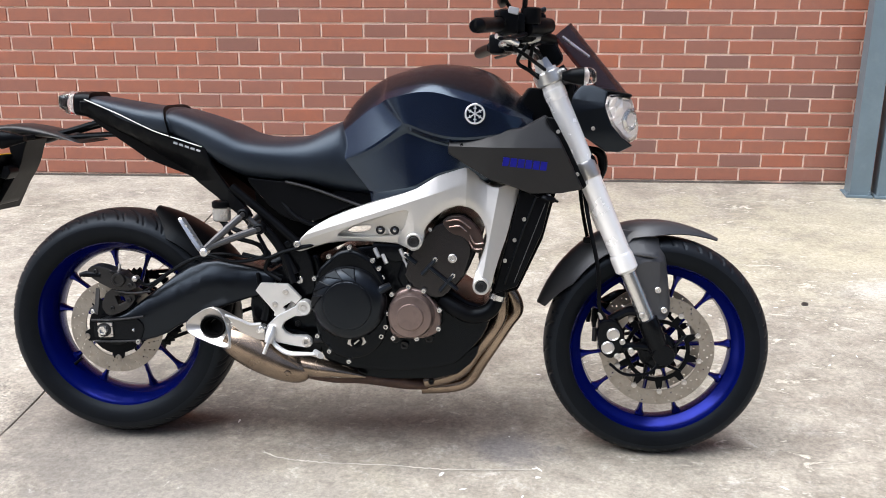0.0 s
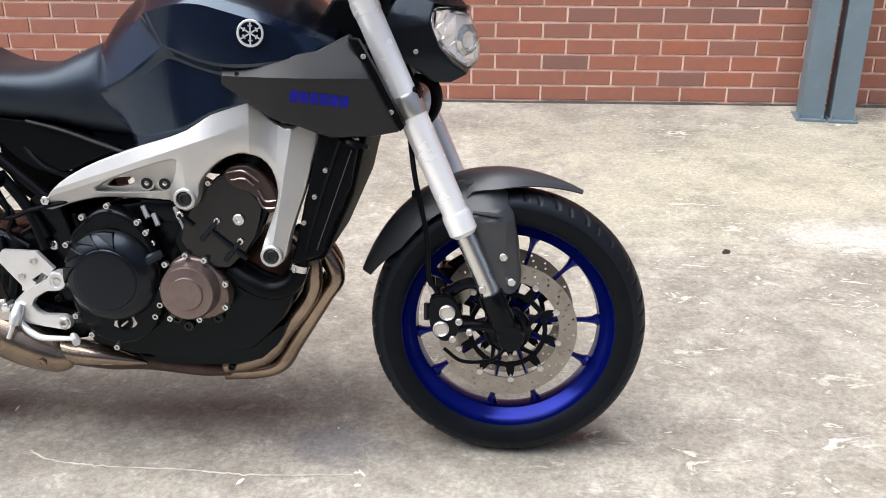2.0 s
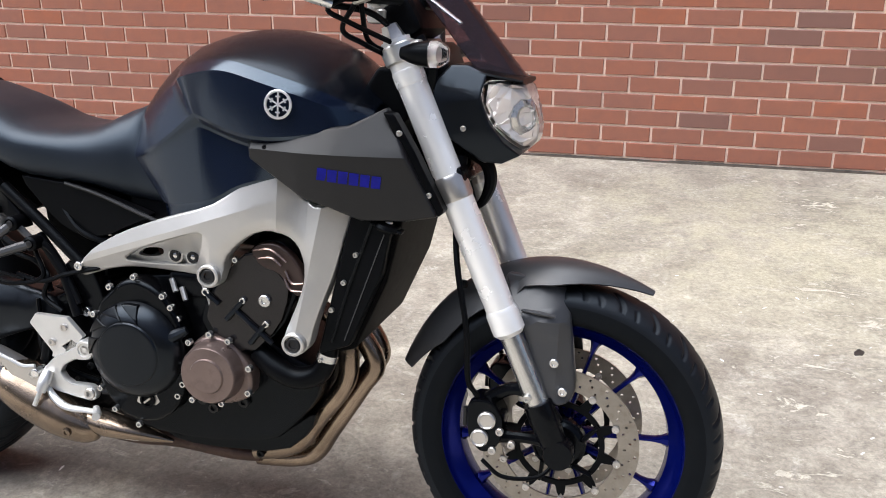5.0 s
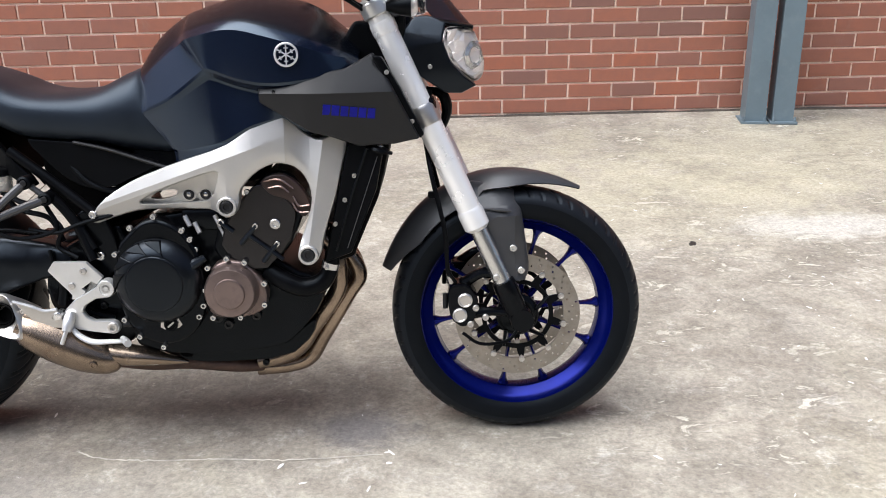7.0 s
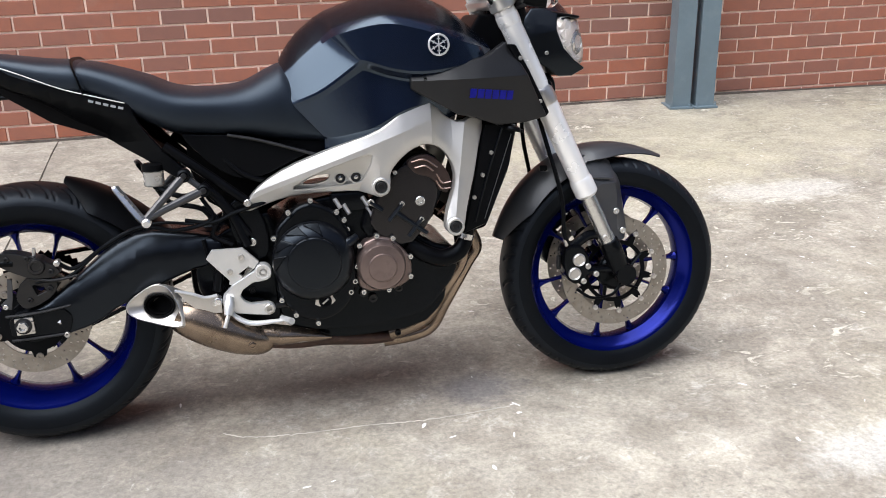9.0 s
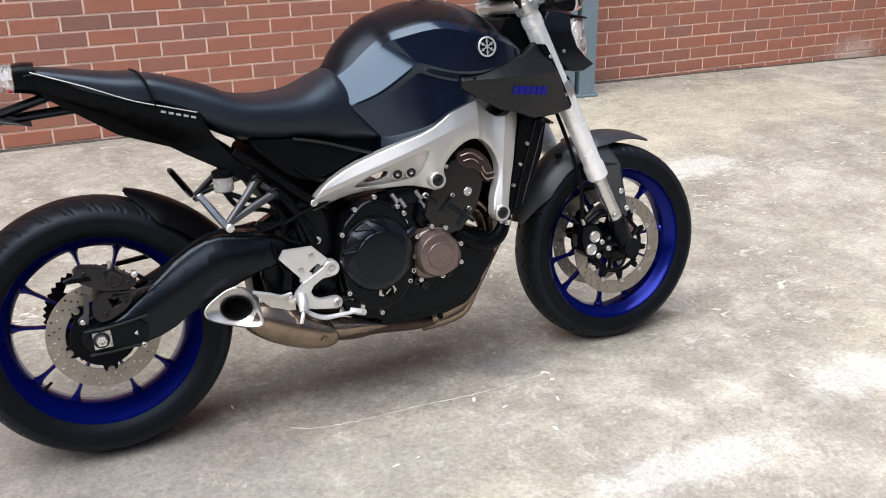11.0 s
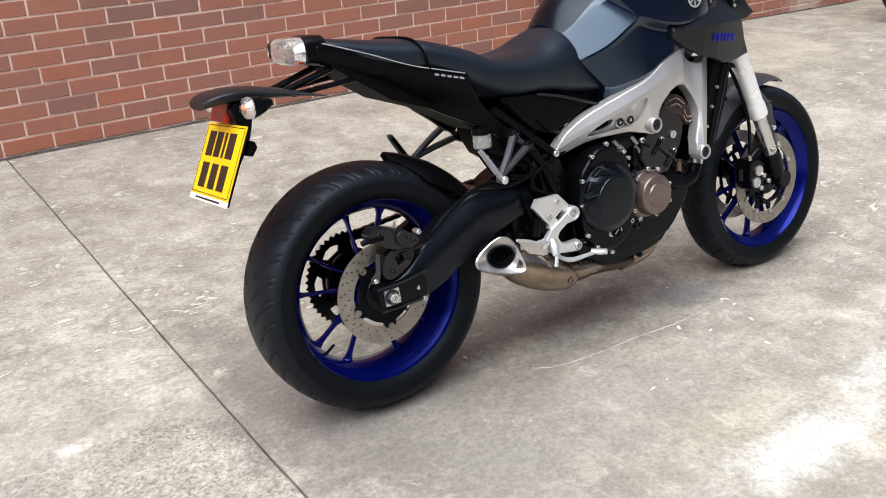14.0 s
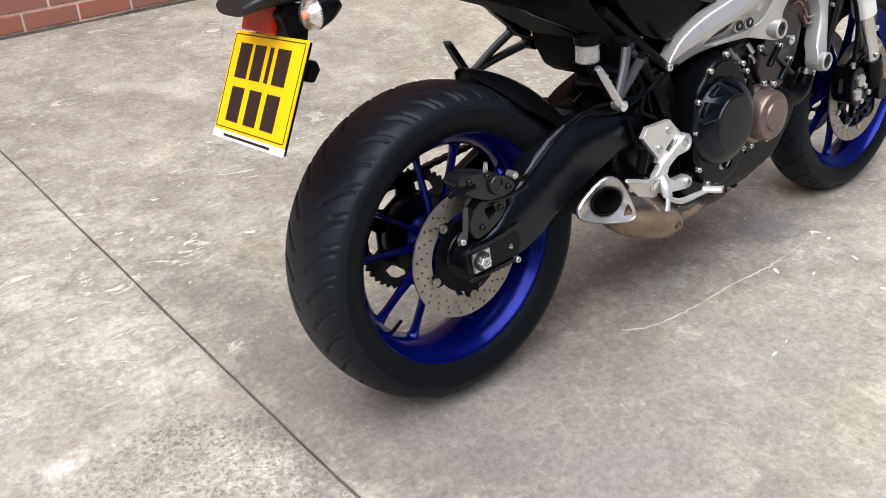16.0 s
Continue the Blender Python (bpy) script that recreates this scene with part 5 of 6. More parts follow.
for a0 in (72, 102, 132, 160):
    rim_pts = [(0.640 + 0.093 * math.cos(radians(a0 + d)), 0.409 + 0.093 * math.sin(radians(a0 + d))) for d in (8, 20, 30)]
    low_pts = [(0.640 + r * math.cos(radians(a0 + d)), 0.409 + r * math.sin(radians(a0 + d))) for d, r in ((22, 0.082), (4, 0.070), (-4, 0.064), (0, 0.071))]
    part("vent_claw", plate(rim_pts + low_pts, -0.2180, -0.190, 0.0020, (), lambda u, w: 0.62 * max(0.0, math.hypot(u - 0.640, w - 0.409) - 0.064)), BLACK_CAST, engine)
part("cover_rib", tube([(0.698, -0.190, 0.432), (0.722, -0.188, 0.446), (0.744, -0.180, 0.458)], [0.010, 0.012, 0.008], 10), BLACK_GLOSS, engine)
for u, w in ((0.642, 0.551), (0.590, 0.527), (0.553, 0.470), (0.551, 0.405), (0.560, 0.322), (0.590, 0.283), (0.640, 0.258), (0.700, 0.520), (0.716, 0.500)):
    part("cover_bolt", bolt(u, -0.181, w, 0.0065, 0.008), CHROME, engine)
part("oil_window", lathe([(0.0150, -0.178), (0.0150, -0.188), (0.011, -0.188), (0.010, -0.184)], 0.660, 0.310, 24), BLACK, engine)
part("sight_glass_frame", plate(chaikin([(0.634, 0.296), (0.688, 0.302), (0.672, 0.332), (0.640, 0.326)]), -0.1825, -0.178, 0.001), SATIN, engine)
part("oil_window_slot", box((0.660, -0.187, 0.310), (0.018, 0.003, 0.004), 0.001, Matrix.Rotation(radians(-40), 4, "Y")), SATIN, engine)
gen_line = chaikin([(0.790, 0.452), (0.825, 0.446), (0.845, 0.425), (0.866, 0.400), (0.873, 0.368), (0.866, 0.338), (0.835, 0.322), (0.800, 0.318), (0.760, 0.320), (0.742, 0.335), (0.738, 0.365), (0.744, 0.405), (0.755, 0.438)])
gen = part("generator_cover", plate(gen_line, -0.176, -0.13, 0.008, segments=3), BRONZE, engine, "bronze painted generator cover")
part("generator_dome", lathe([(0.060, -0.172), (0.056, -0.200), (0.052, -0.206), (0.034, -0.208), (0.032, -0.212), (0.028, -0.213)], 0.797, 0.384, 56), BRONZE, engine)
for u, w in ((0.790, 0.455), (0.828, 0.446), (0.868, 0.398), (0.866, 0.350), (0.812, 0.322), (0.752, 0.322), (0.733, 0.350), (0.740, 0.385), (0.748, 0.435), (0.722, 0.325)):
    part("cover_bolt", bolt(u, -0.176, w, 0.0068, 0.008), CHROME, engine)
for u, w in ((0.777, 0.295), (0.840, 0.315), (0.755, 0.310)):
    part("plug_bolt", bolt(u, -0.142, w, 0.011, 0.008), GREY_MATT, engine)
part("oil_pan", plate(chaikin([(0.64, 0.225), (0.90, 0.245), (0.97, 0.30), (0.96, 0.25), (0.90, 0.195), (0.72, 0.185), (0.65, 0.195)]), -0.10, 0.10, 0.012), BLACK_CAST, engine)
part("water_hose", tube([(0.870, -0.142, 0.420), (0.908, -0.150, 0.395), (0.950, -0.150, 0.380), (0.990, -0.150, 0.392), (1.010, -0.150, 0.424), (1.016, -0.150, 0.462)], [0.021, 0.0215, 0.0215, 0.0205, 0.018, 0.016], 16), BLACK, engine, "black rubber coolant hose")
part("hose_clamp", tube([(1.0085, -0.150, 0.424), (1.0125, -0.150, 0.437)], 0.0200, 18), CHROME, engine)
part("clamp_screw", bolt(1.004, -0.168, 0.428, 0.004, 0.006), CHROME, engine)
part("starter_housing", box((0.735, -0.12, 0.535), (0.09, 0.06, 0.05), 0.012), BLACK_CAST, engine)
for u, w in ((0.70, 0.545), (0.72, 0.53), (0.765, 0.545), (0.775, 0.52)):
    part("sensor_fitting", tube([(u, -0.150, w), (u + 0.012, -0.158, w - 0.022)], 0.0055, 8), SATIN, engine)

# radiator
rad = part("radiator", plate([(1.070, 0.715), (1.150, 0.705), (1.120, 0.580), (1.062, 0.448), (0.996, 0.430), (1.030, 0.560)], -0.150, 0.150, 0.006), MATT_BLACK, bike, "black radiator with side tank")
part("side_tank", plate([(1.060, 0.700), (1.116, 0.704), (1.136, 0.690), (1.118, 0.600), (1.060, 0.462), (1.000, 0.440), (1.022, 0.540)], -0.176, -0.146, 0.006), BLACK, rad)
part("radiator_cap", lathe([(0.022, 0.0), (0.024, 0.004), (0.022, 0.010), (0.012, 0.013)], 0, 0, 12, place=pose(1.124, -0.170, 0.680, 90, 16, 0)), BLACK, rad)
part("cap_rivet", lathe([(0.008, 0.0), (0.007, 0.003)], 0, 0, 12, place=pose(1.1275, -0.170, 0.6925, 90, 16, 0)), SATIN, rad)
for k in range(3):
    part("rad_bolt", bolt(1.072 - 0.022 * k, -0.177, 0.632 - 0.052 * k, 0.005), SATIN, rad)
part("tank_rib", tube([(1.100, -0.178, 0.690), (1.062, -0.178, 0.580), (1.028, -0.178, 0.468)], 0.0030, 6), BLACK_CAST, rad)
part("tank_seam", tube([(1.122, -0.1775, 0.672), (1.086, -0.1775, 0.570), (1.052, -0.1775, 0.474)], 0.0010, 6), GREY_SHEEN, rad, "pale seam of the side tank")
part("cap_lug", box((1.125, -0.170, 0.684), (0.060, 0.022, 0.006), 0.003, Matrix.Rotation(radians(14), 4, "Y")), BLACK, rad)
part("lower_shroud", plate([(1.055, 0.60), (1.14, 0.69), (1.045, 0.44), (1.005, 0.44)], 0.10, 0.18, 0.005), BLACK, rad)

# ---- exhaust ----
exhaust = part("exhaust", tube([(0.975, -0.050, 0.480), (1.008, -0.056, 0.446), (1.020, -0.060, 0.398), (1.012, -0.060, 0.341), (0.958, -0.060, 0.263), (0.921, -0.060, 0.209), (0.877, -0.058, 0.186), (0.822, -0.056, 0.173)], 0.0195, 18, 8), TITAN, bike, "heat-stained steel three-into-one exhaust")
for v, du in ((-0.022, 0.0), (0.050, -0.012)):
    part("header_pipe", tube([(0.985 + du, v, 0.470), (1.033 + du, v, 0.428), (1.061 + du, v, 0.374), (1.035 + du, v, 0.328), (0.972 + du, v, 0.226), (0.937 + du, v, 0.170), (0.889 + du, v, 0.151), (0.812 + du, v, 0.144)], 0.0200, 18, 8), TITAN, exhaust)
part("clamp_lug", bolt(0.842, -0.078, 0.178, 0.008, 0.006), BLACK_CAST, exhaust)
part("collector", tube([(0.83, -0.040, 0.162), (0.77, -0.050, 0.168), (0.66, -0.060, 0.186), (0.58, -0.085, 0.196), (0.50, -0.11, 0.215)], [0.028, 0.034, 0.040, 0.042, 0.040], 18, 6, None, 0.62), RUST, exhaust, "rusty dark collector under the engine")
can = part("silencer", tube([(0.532, -0.148, 0.206), (0.524, -0.149, 0.209), (0.500, -0.150, 0.219), (0.450, -0.151, 0.241), (0.395, -0.150, 0.269), (0.350, -0.150, 0.294), (0.322, -0.150, 0.311)], [0.006, 0.023, 0.038, 0.050, 0.055, 0.052, 0.043], 32, 7, None, 0.94), TITAN, exhaust, "stubby steel silencer with triangular end cap", 60)
part("heat_shield", tube([(0.672, -0.118, 0.197), (0.635, -0.128, 0.207), (0.585, -0.138, 0.219), (0.530, -0.142, 0.228), (0.455, -0.142, 0.244)], [0.004, 0.015, 0.026, 0.032, 0.032], 20, 7, None, 0.8), TITAN, exhaust, "tapered steel shield")
part("shield_seam", tube([(0.650, -0.130, 0.202), (0.60, -0.152, 0.207), (0.54, -0.162, 0.214)], [0.002, 0.0035, 0.002], 8), SATIN, exhaust)


def end_cap():
    """The rounded triangular outlet, dished to a round bore, facing back and out to the right."""
    way = Vector((-0.22, -0.955, 0.16)).normalized()
    side = Vector((0, 0, 1)).cross(way).normalized()
    up = way.cross(side)
    tri = chaikin([(-0.076, 0.008), (-0.068, -0.024), (0.038, -0.053), (0.066, -0.044), (0.032, 0.044), (-0.008, 0.054)], 3)
    mid, run = Vector((0.283, -0.184, 0.3355)), Vector((0.80, 0.22, -0.50)).normalized()
    own = bmesh.new()
    rings = []
    for back_by, along, size in ((0.034, 0.080, 0.86), (0.030, 0.056, 0.93), (0.022, 0.030, 1.0), (0.012, 0.006, 1.03), (0.003, 0.0, 1.01), (0.0, 0.0, 0.95), (0.003, 0.0, 0.89)):
        rings.append([own.verts.new(mid - way * back_by + run * along + side * a * size + up * b * size) for a, b in tri])
    for back_by, rx, ry in ((0.012, 0.0385, 0.0290), (0.015, 0.0355, 0.0265), (0.040, 0.034, 0.0255)):
        turns = [math.atan2(b / ry, a / rx) for a, b in tri]
        rings.append([own.verts.new(mid - way * back_by + side * rx * math.cos(q) + up * ry * math.sin(q)) for q in turns])
    bridge(own, rings, False, False)
    round_m = Matrix.Translation(mid) @ Matrix((side, up, way)).transposed().to_4x4()
    return own, round_m


cap_mesh, cap_m = end_cap()
BORE_M = cap_m @ pose(0, 0, 0, -90) @ Matrix.Diagonal((1.06, 1, 0.80, 1))
part("end_cap", cap_mesh, SATIN, can, "satin steel triangular end cap", 50)
part("outlet_ring", lathe([(0.0335, 0.020), (0.0335, 0.010), (0.0315, 0.008), (0.0295, 0.010), (0.0285, 0.020), (0.0285, 0.046), (0.0325, 0.046)], 0, 0, 48, closed=True, place=BORE_M), MATT_BLACK, can, "dark outlet ring")
part("inner_ring", lathe([(0.0275, 0.022), (0.0275, 0.017), (0.0255, 0.015), (0.0240, 0.018), (0.0240, 0.046), (0.0275, 0.046)], 0, 0, 48, closed=True, place=BORE_M), MATT_BLACK, can)
part("outlet_bore", lathe([(0.0320, 0.043), (0.0320, 0.048), (0.002, 0.049)], 0, 0, 40, place=BORE_M), MATT_BLACK, can, "dark outlet bore")
part("silencer_bolt", bolt(0.484, -0.194, 0.222, 0.009, 0.004), TITAN, can)

# rider foot rest plate
rearset = part("foot_rest_plate", plate([(0.398, 0.431), (0.412, 0.451), (0.482, 0.450), (0.516, 0.415), (0.505, 0.402), (0.486, 0.378), (0.466, 0.366), (0.444, 0.366), (0.446, 0.376)], -0.170, -0.158, 0.003, [[(0.468, 0.390), (0.490, 0.405), (0.500, 0.399), (0.483, 0.379)]]), CAST_SILVER, bike, "bright aluminium foot rest plate")
part("foot_rest_arm", plate([(0.512, 0.410), (0.528, 0.410), (0.541, 0.398), (0.541, 0.382), (0.530, 0.371), (0.514, 0.369), (0.500, 0.369), (0.474, 0.353), (0.467, 0.339), (0.476, 0.326), (0.490, 0.319), (0.530, 0.319), (0.541, 0.313), (0.545, 0.302), (0.541, 0.291), (0.530, 0.287), (0.490, 0.292), (0.455, 0.298), (0.432, 0.308), (0.424, 0.326), (0.430, 0.345), (0.452, 0.367), (0.486, 0.386), (0.503, 0.396)], -0.178, -0.160, 0.004), CAST_SILVER, rearset)
part("heel_guard", plate([(0.326, 0.368), (0.362, 0.357), (0.389, 0.346), (0.413, 0.349), (0.424, 0.334), (0.424, 0.306), (0.395, 0.308), (0.368, 0.319), (0.346, 0.341)], -0.186, -0.181, 0.0015, (), lambda u, w: -0.05 * max(0.0, 0.40 - u)), SATIN, rearset, "satin heel guard")
part("guard_edge", tube([(0.324, -0.191, 0.370), (0.362, -0.190, 0.358), (0.389, -0.188, 0.347), (0.416, -0.186, 0.349)], 0.0040, 8), CAST_SILVER, rearset)
part("guard_spacer", lathe([(0.009, -0.160), (0.009, -0.188), (0.006, -0.190)], 0.416, 0.334, 14), BRIGHT, rearset)
part("plate_boss", lathe([(0.020, -0.155), (0.020, -0.177), (0.018, -0.180), (0.0135, -0.180), (0.012, -0.174)], 0.523, 0.391, 28), CAST_SILVER, rearset)
part("boss_bolt", lathe([(0.012, -0.16), (0.012, -0.176), (0.009, -0.178), (0.005, -0.178), (0.004, -0.174)], 0.523, 0.391, 14), SATIN, rearset)
part("arm_boss", lathe([(0.0115, -0.170), (0.0115, -0.181), (0.010, -0.183), (0.006, -0.183), (0.005, -0.178)], 0.530, 0.303, 20), SATIN, rearset)
for u, w, r in ((0.476, 0.430, 0.0075), (0.448, 0.397, 0.0075), (0.409, 0.330, 0.010), (0.342, 0.346, 0.006)):
    part("plate_bolt", bolt(u, -0.172 if w > 0.38 else -0.186, w, r, 0.003), SATIN, rearset)
part("foot_peg", tube([(0.442, -0.180, 0.340), (0.440, -0.192, 0.322), (0.437, -0.202, 0.303)], [0.010, 0.0125, 0.0095], 12, 4), CAST_SILVER, rearset, "bright rider foot peg")
part("peg_feeler", tube([(0.437, -0.202, 0.304), (0.432, -0.206, 0.290), (0.427, -0.208, 0.277)], 0.0048, 8), CAST_SILVER, rearset)
part("brake_pedal", tube([(0.442, -0.184, 0.306), (0.460, -0.190, 0.289), (0.490, -0.196, 0.277), (0.540, -0.202, 0.279), (0.560, -0.206, 0.281)], [0.006, 0.008, 0.0085, 0.007, 0.006], 10, 6, None, 0.7), CAST_SILVER, rearset)
part("pedal_tip", tube([(0.556, -0.198, 0.284), (0.570, -0.216, 0.282), (0.578, -0.232, 0.284)], [0.007, 0.0085, 0.008], 8, 4), CAST_SILVER, rearset)
part("pivot_casting", plate(chaikin([(0.430, 0.480), (0.480, 0.500), (0.565, 0.530), (0.575, 0.250), (0.470, 0.235), (0.400, 0.280), (0.365, 0.360), (0.375, 0.440)]), -0.118, 0.118, 0.012), BLACK_CAST, bike, "black engine rear and swing arm pivot")
part("shock_linkage", plate(chaikin([(0.350, 0.470), (0.440, 0.480), (0.470, 0.300), (0.420, 0.215), (0.385, 0.220), (0.355, 0.300)]), -0.060, 0.060, 0.010), BLACK, bike, "black suspension linkage")
for u, w, r in ((0.470, 0.300, 0.013), (0.430, 0.420, 0.016), (0.495, 0.335, 0.008)):
    part("pivot_bolt", bolt(u, -0.118, w, r, 0.006), GREY_MATT, bike)
part("pivot_hose", tube([(0.395, -0.135, 0.470), (0.405, -0.142, 0.420), (0.430, -0.140, 0.370), (0.455, -0.135, 0.330), (0.52, -0.13, 0.31)], 0.005, 8), BLACK, bike)
part("master_cylinder", tube([(0.425, -0.150, 0.395), (0.415, -0.150, 0.350)], 0.011, 12), BLACK, rearset)
for u in (0.556, 0.577):
    part("link_bolt", bolt(u, -0.150, 0.302, 0.009 if u > 0.56 else 0.006), CHROME, rearset)
part("link_rod", tube([(0.546, -0.160, 0.303), (0.592, -0.150, 0.302)], 0.006, 8), GREY_MATT, rearset)

# ---- fork, brakes, mudguard ----
FORK_TOP, FORK_END = Vector((1.1065, 0, 1.010)), Vector((1.4365, 0, 0.275))


def on_fork(t, v=0.0):
    p = FORK_TOP.lerp(FORK_END, t)
    return (p.x, v, p.z)


fork = part("fork", tube([on_fork(0.03, 0), on_fork(0.35, 0)], 0.020, 14), BLACK, bike, "silver upside-down front fork")
for v in (-0.108, 0.108):
    leg = part("fork_leg", tube([on_fork(0.02, v), on_fork(0.345, v)], 0.0262, 24), FORK_SILVER, fork, "polished aluminium fork leg")
    part("lower_tube", tube([on_fork(0.375, v), on_fork(0.66, v), on_fork(0.685, v)], [0.0285, 0.0262, 0.0268], 24, 1), FORK_SILVER, leg)
    part("collar", tube([on_fork(0.325, v), on_fork(0.335, v), on_fork(0.375, v), on_fork(0.385, v)], [0.0268, 0.0305, 0.0305, 0.0270], 24, 1), SATIN, leg)
    part("dust_seal", tube([on_fork(0.635, v), on_fork(0.645, v), on_fork(0.690, v), on_fork(0.700, v)], [0.0268, 0.0295, 0.0295, 0.0225], 24, 1), FORK_SILVER, leg)
    part("stanchion", tube([on_fork(0.69, v), on_fork(0.90, v)], 0.0205, 20), CHROME, leg)
    part("fork_foot", tube([on_fork(0.865, v), on_fork(0.90, v), on_fork(0.955, v * 0.97), on_fork(1.0, v * 0.95)], [0.026, 0.027, 0.025, 0.022], 16, 3), BLACK_CAST, leg)
    part("axle_clamp", lathe([(0.026, v - 0.02), (0.028, v - 0.015), (0.028, v + 0.015), (0.026, v + 0.02)], 1.436, 0.284, 20), BLACK_CAST, leg)
    part("fork_cap", tube([on_fork(-0.012, v), on_fork(0.02, v)], [0.015, 0.022], 6, 1), SATIN, leg)
part("axle_hole", lathe([(0.013, -0.120), (0.013, -0.127), (0.009, -0.128), (0.008, -0.122)], 1.436, 0.284, 20), GREY_MATT, fork)
for t, thick, name in ((0.045, 0.026, "top_yoke"), (0.335, 0.034, "lower_yoke")):
    p = on_fork(t)
    part(name, box(p, (0.062, 0.25, thick), 0.010, Matrix.Rotation(radians(-24.2), 4, "Y")), ALLOY if t < 0.1 else BLACK_CAST, fork)
for v in (-0.108, 0.108):
    part("yoke_ring", tube([on_fork(0.030, v), on_fork(0.034, v), on_fork(0.066, v), on_fork(0.070, v)], [0.0285, 0.0315, 0.0315, 0.0285], 24, 1), CAST_SILVER, fork)
    part("tube_sleeve", tube([on_fork(0.085, v), on_fork(0.09, v), on_fork(0.115, v), on_fork(0.12, v)], [0.0268, 0.0280, 0.0280, 0.0266], 24, 1), FORK_SILVER, fork)
part("yoke_lug", box((1.146, -0.112, 0.982), (0.040, 0.030, 0.024), 0.008, Matrix.Rotation(radians(-24.2), 4, "Y")), ALLOY, fork)
part("yoke_bolt", bolt(1.156, -0.127, 0.986, 0.009, 0.006), SATIN, fork)

for v in (-0.098, 0.098):
    s = math.copysign(1, v)
    cal = part("front_caliper", plate(chaikin([(1.272, 0.374), (1.316, 0.374), (1.338, 0.336), (1.330, 0.288), (1.300, 0.268), (1.274, 0.290), (1.266, 0.336)]), v - 0.030, v + 0.030, 0.009), BLACK_CAST, fork, "black radial front brake caliper")
    part("caliper_mount", tube([(1.300, v, 0.366), (1.345, v * 1.02, 0.392), (1.392, v, 0.386)], [0.013, 0.012, 0.014], 10, 5), BLACK_CAST, cal)
    part("lower_mount", tube([(1.322, v, 0.296), (1.370, v * 1.02, 0.300), (1.428, v, 0.296)], [0.014, 0.010, 0.013], 10, 5), BLACK_CAST, cal)
    part("bleed_nipple", tube([(1.276, v * 1.25, 0.375), (1.270, v * 1.27, 0.392)], 0.005, 8), SATIN, cal)
    part("pad_pin", tube([(1.262, v * 1.02, 0.345), (1.262, v * 1.02, 0.310)], 0.006, 8), GREY_MATT, cal)
    if v < 0:
        for u, w in ((1.306, 0.337), (1.294, 0.302)):
            part("piston_cap", lathe([(0.0165, v - 0.028), (0.0165, v - 0.036), (0.014, v - 0.038), (0.012, v - 0.036)], u, w, 24), SATIN, cal)
        for u, w in ((1.330, 0.318), (1.352, 0.296), (1.376, 0.388), (1.318, 0.280)):
            part("caliper_bolt", bolt(u, v - 0.030, w, 0.0075), SATIN, cal)
    part("brake_hose", tube([(1.215, v * 0.55, 0.74), (1.235, v * 1.1, 0.62), (1.262, v * 1.32, 0.50), (1.268, v * 1.30, 0.41), (1.285, v * 1.2, 0.375)], 0.0055, 8), BLACK, cal)
part("horn_loom", tube([(1.226, -0.03, 0.800), (1.262, -0.025, 0.786), (1.272, -0.02, 0.752), (1.262, -0.02, 0.718), (1.246, -0.02, 0.700)], [0.006, 0.012, 0.012, 0.009, 0.006], 10), BLACK, fork)
part("horn_bolt", bolt(1.240, -0.045, 0.775, 0.007), SATIN, fork)
part("hose_loop", tube([(1.30, -0.13, 0.26), (1.34, -0.135, 0.235), (1.40, -0.12, 0.235), (1.43, -0.105, 0.26)], 0.004, 8), BLACK, fork)

arc = []
for k in range(22):
    a = radians(161 - 98 * k / 21)
    t = k / 21
    r = 0.333 + 0.012 * math.sin(math.pi * t) ** 2 - 0.006 * t
    end = min(1.0, 0.42 + 3.0 * t, 0.16 + 2.6 * (1 - t))
    arc.append((FRONT[0] + r * math.cos(a), FRONT[1] + r * math.sin(a), 0.068 * end, (0.052 if t < 0.55 else 0.034) * end, math.cos(a), math.sin(a)))
guard = part("front_mudguard", strip(arc), GREY_SHEEN, bike, "matt graphite front mudguard")
for s in (1, -1):
    own = plate(chaikin([(1.312, 0.596), (1.360, 0.590), (1.409, 0.576), (1.430, 0.566), (1.440, 0.510), (1.448, 0.455), (1.456, 0.395), (1.446, 0.374), (1.420, 0.368), (1.394, 0.400), (1.372, 0.460), (1.350, 0.515), (1.325, 0.560)]), -0.096, -0.080, 0.004, (), lambda u, w: 0.95 * max(0, min(w, 0.572) - 0.524 - 0.10 * (1.41 - u)) - 0.06 * max(0, 0.48 - w) + 1.1 * max(0.0, u - 1.408 - 0.14 * (0.57 - w)))
    if s < 0:
        bmesh.ops.scale(own, vec=(1, -1, 1), verts=own.verts)
    part("mudguard_stay", own, GREY_SHEEN, guard, "", 25)
part("stay_rib", tube([(1.352, -0.094, 0.5385), (1.384, -0.094, 0.5355), (1.412, -0.094, 0.5320)], [0.0025, 0.0042, 0.0025], 8), GREY_SHEEN, guard)
part("hose_clip", box((1.236, -0.062, 0.566), (0.020, 0.012, 0.016), 0.004), BLACK, guard)
for u, w in ((1.416, 0.449), (1.434, 0.397)):
    part("stay_bolt", bolt(u, -0.100, w, 0.0085, 0.005), CHROME, guard)

# ---- headlamp, screen, bars ----
def lamp_taper(u, w):
    return 0.45 * max(0.0, w - 0.908) + 0.25 * max(0.0, 0.83 - w)


body_line = [(1.180, 0.930), (1.205, 0.958), (1.235, 0.958), (1.271, 0.944), (1.263, 0.906), (1.281, 0.861), (1.307, 0.832), (1.336, 0.811), (1.303, 0.794), (1.268, 0.795), (1.205, 0.838), (1.178, 0.875)]
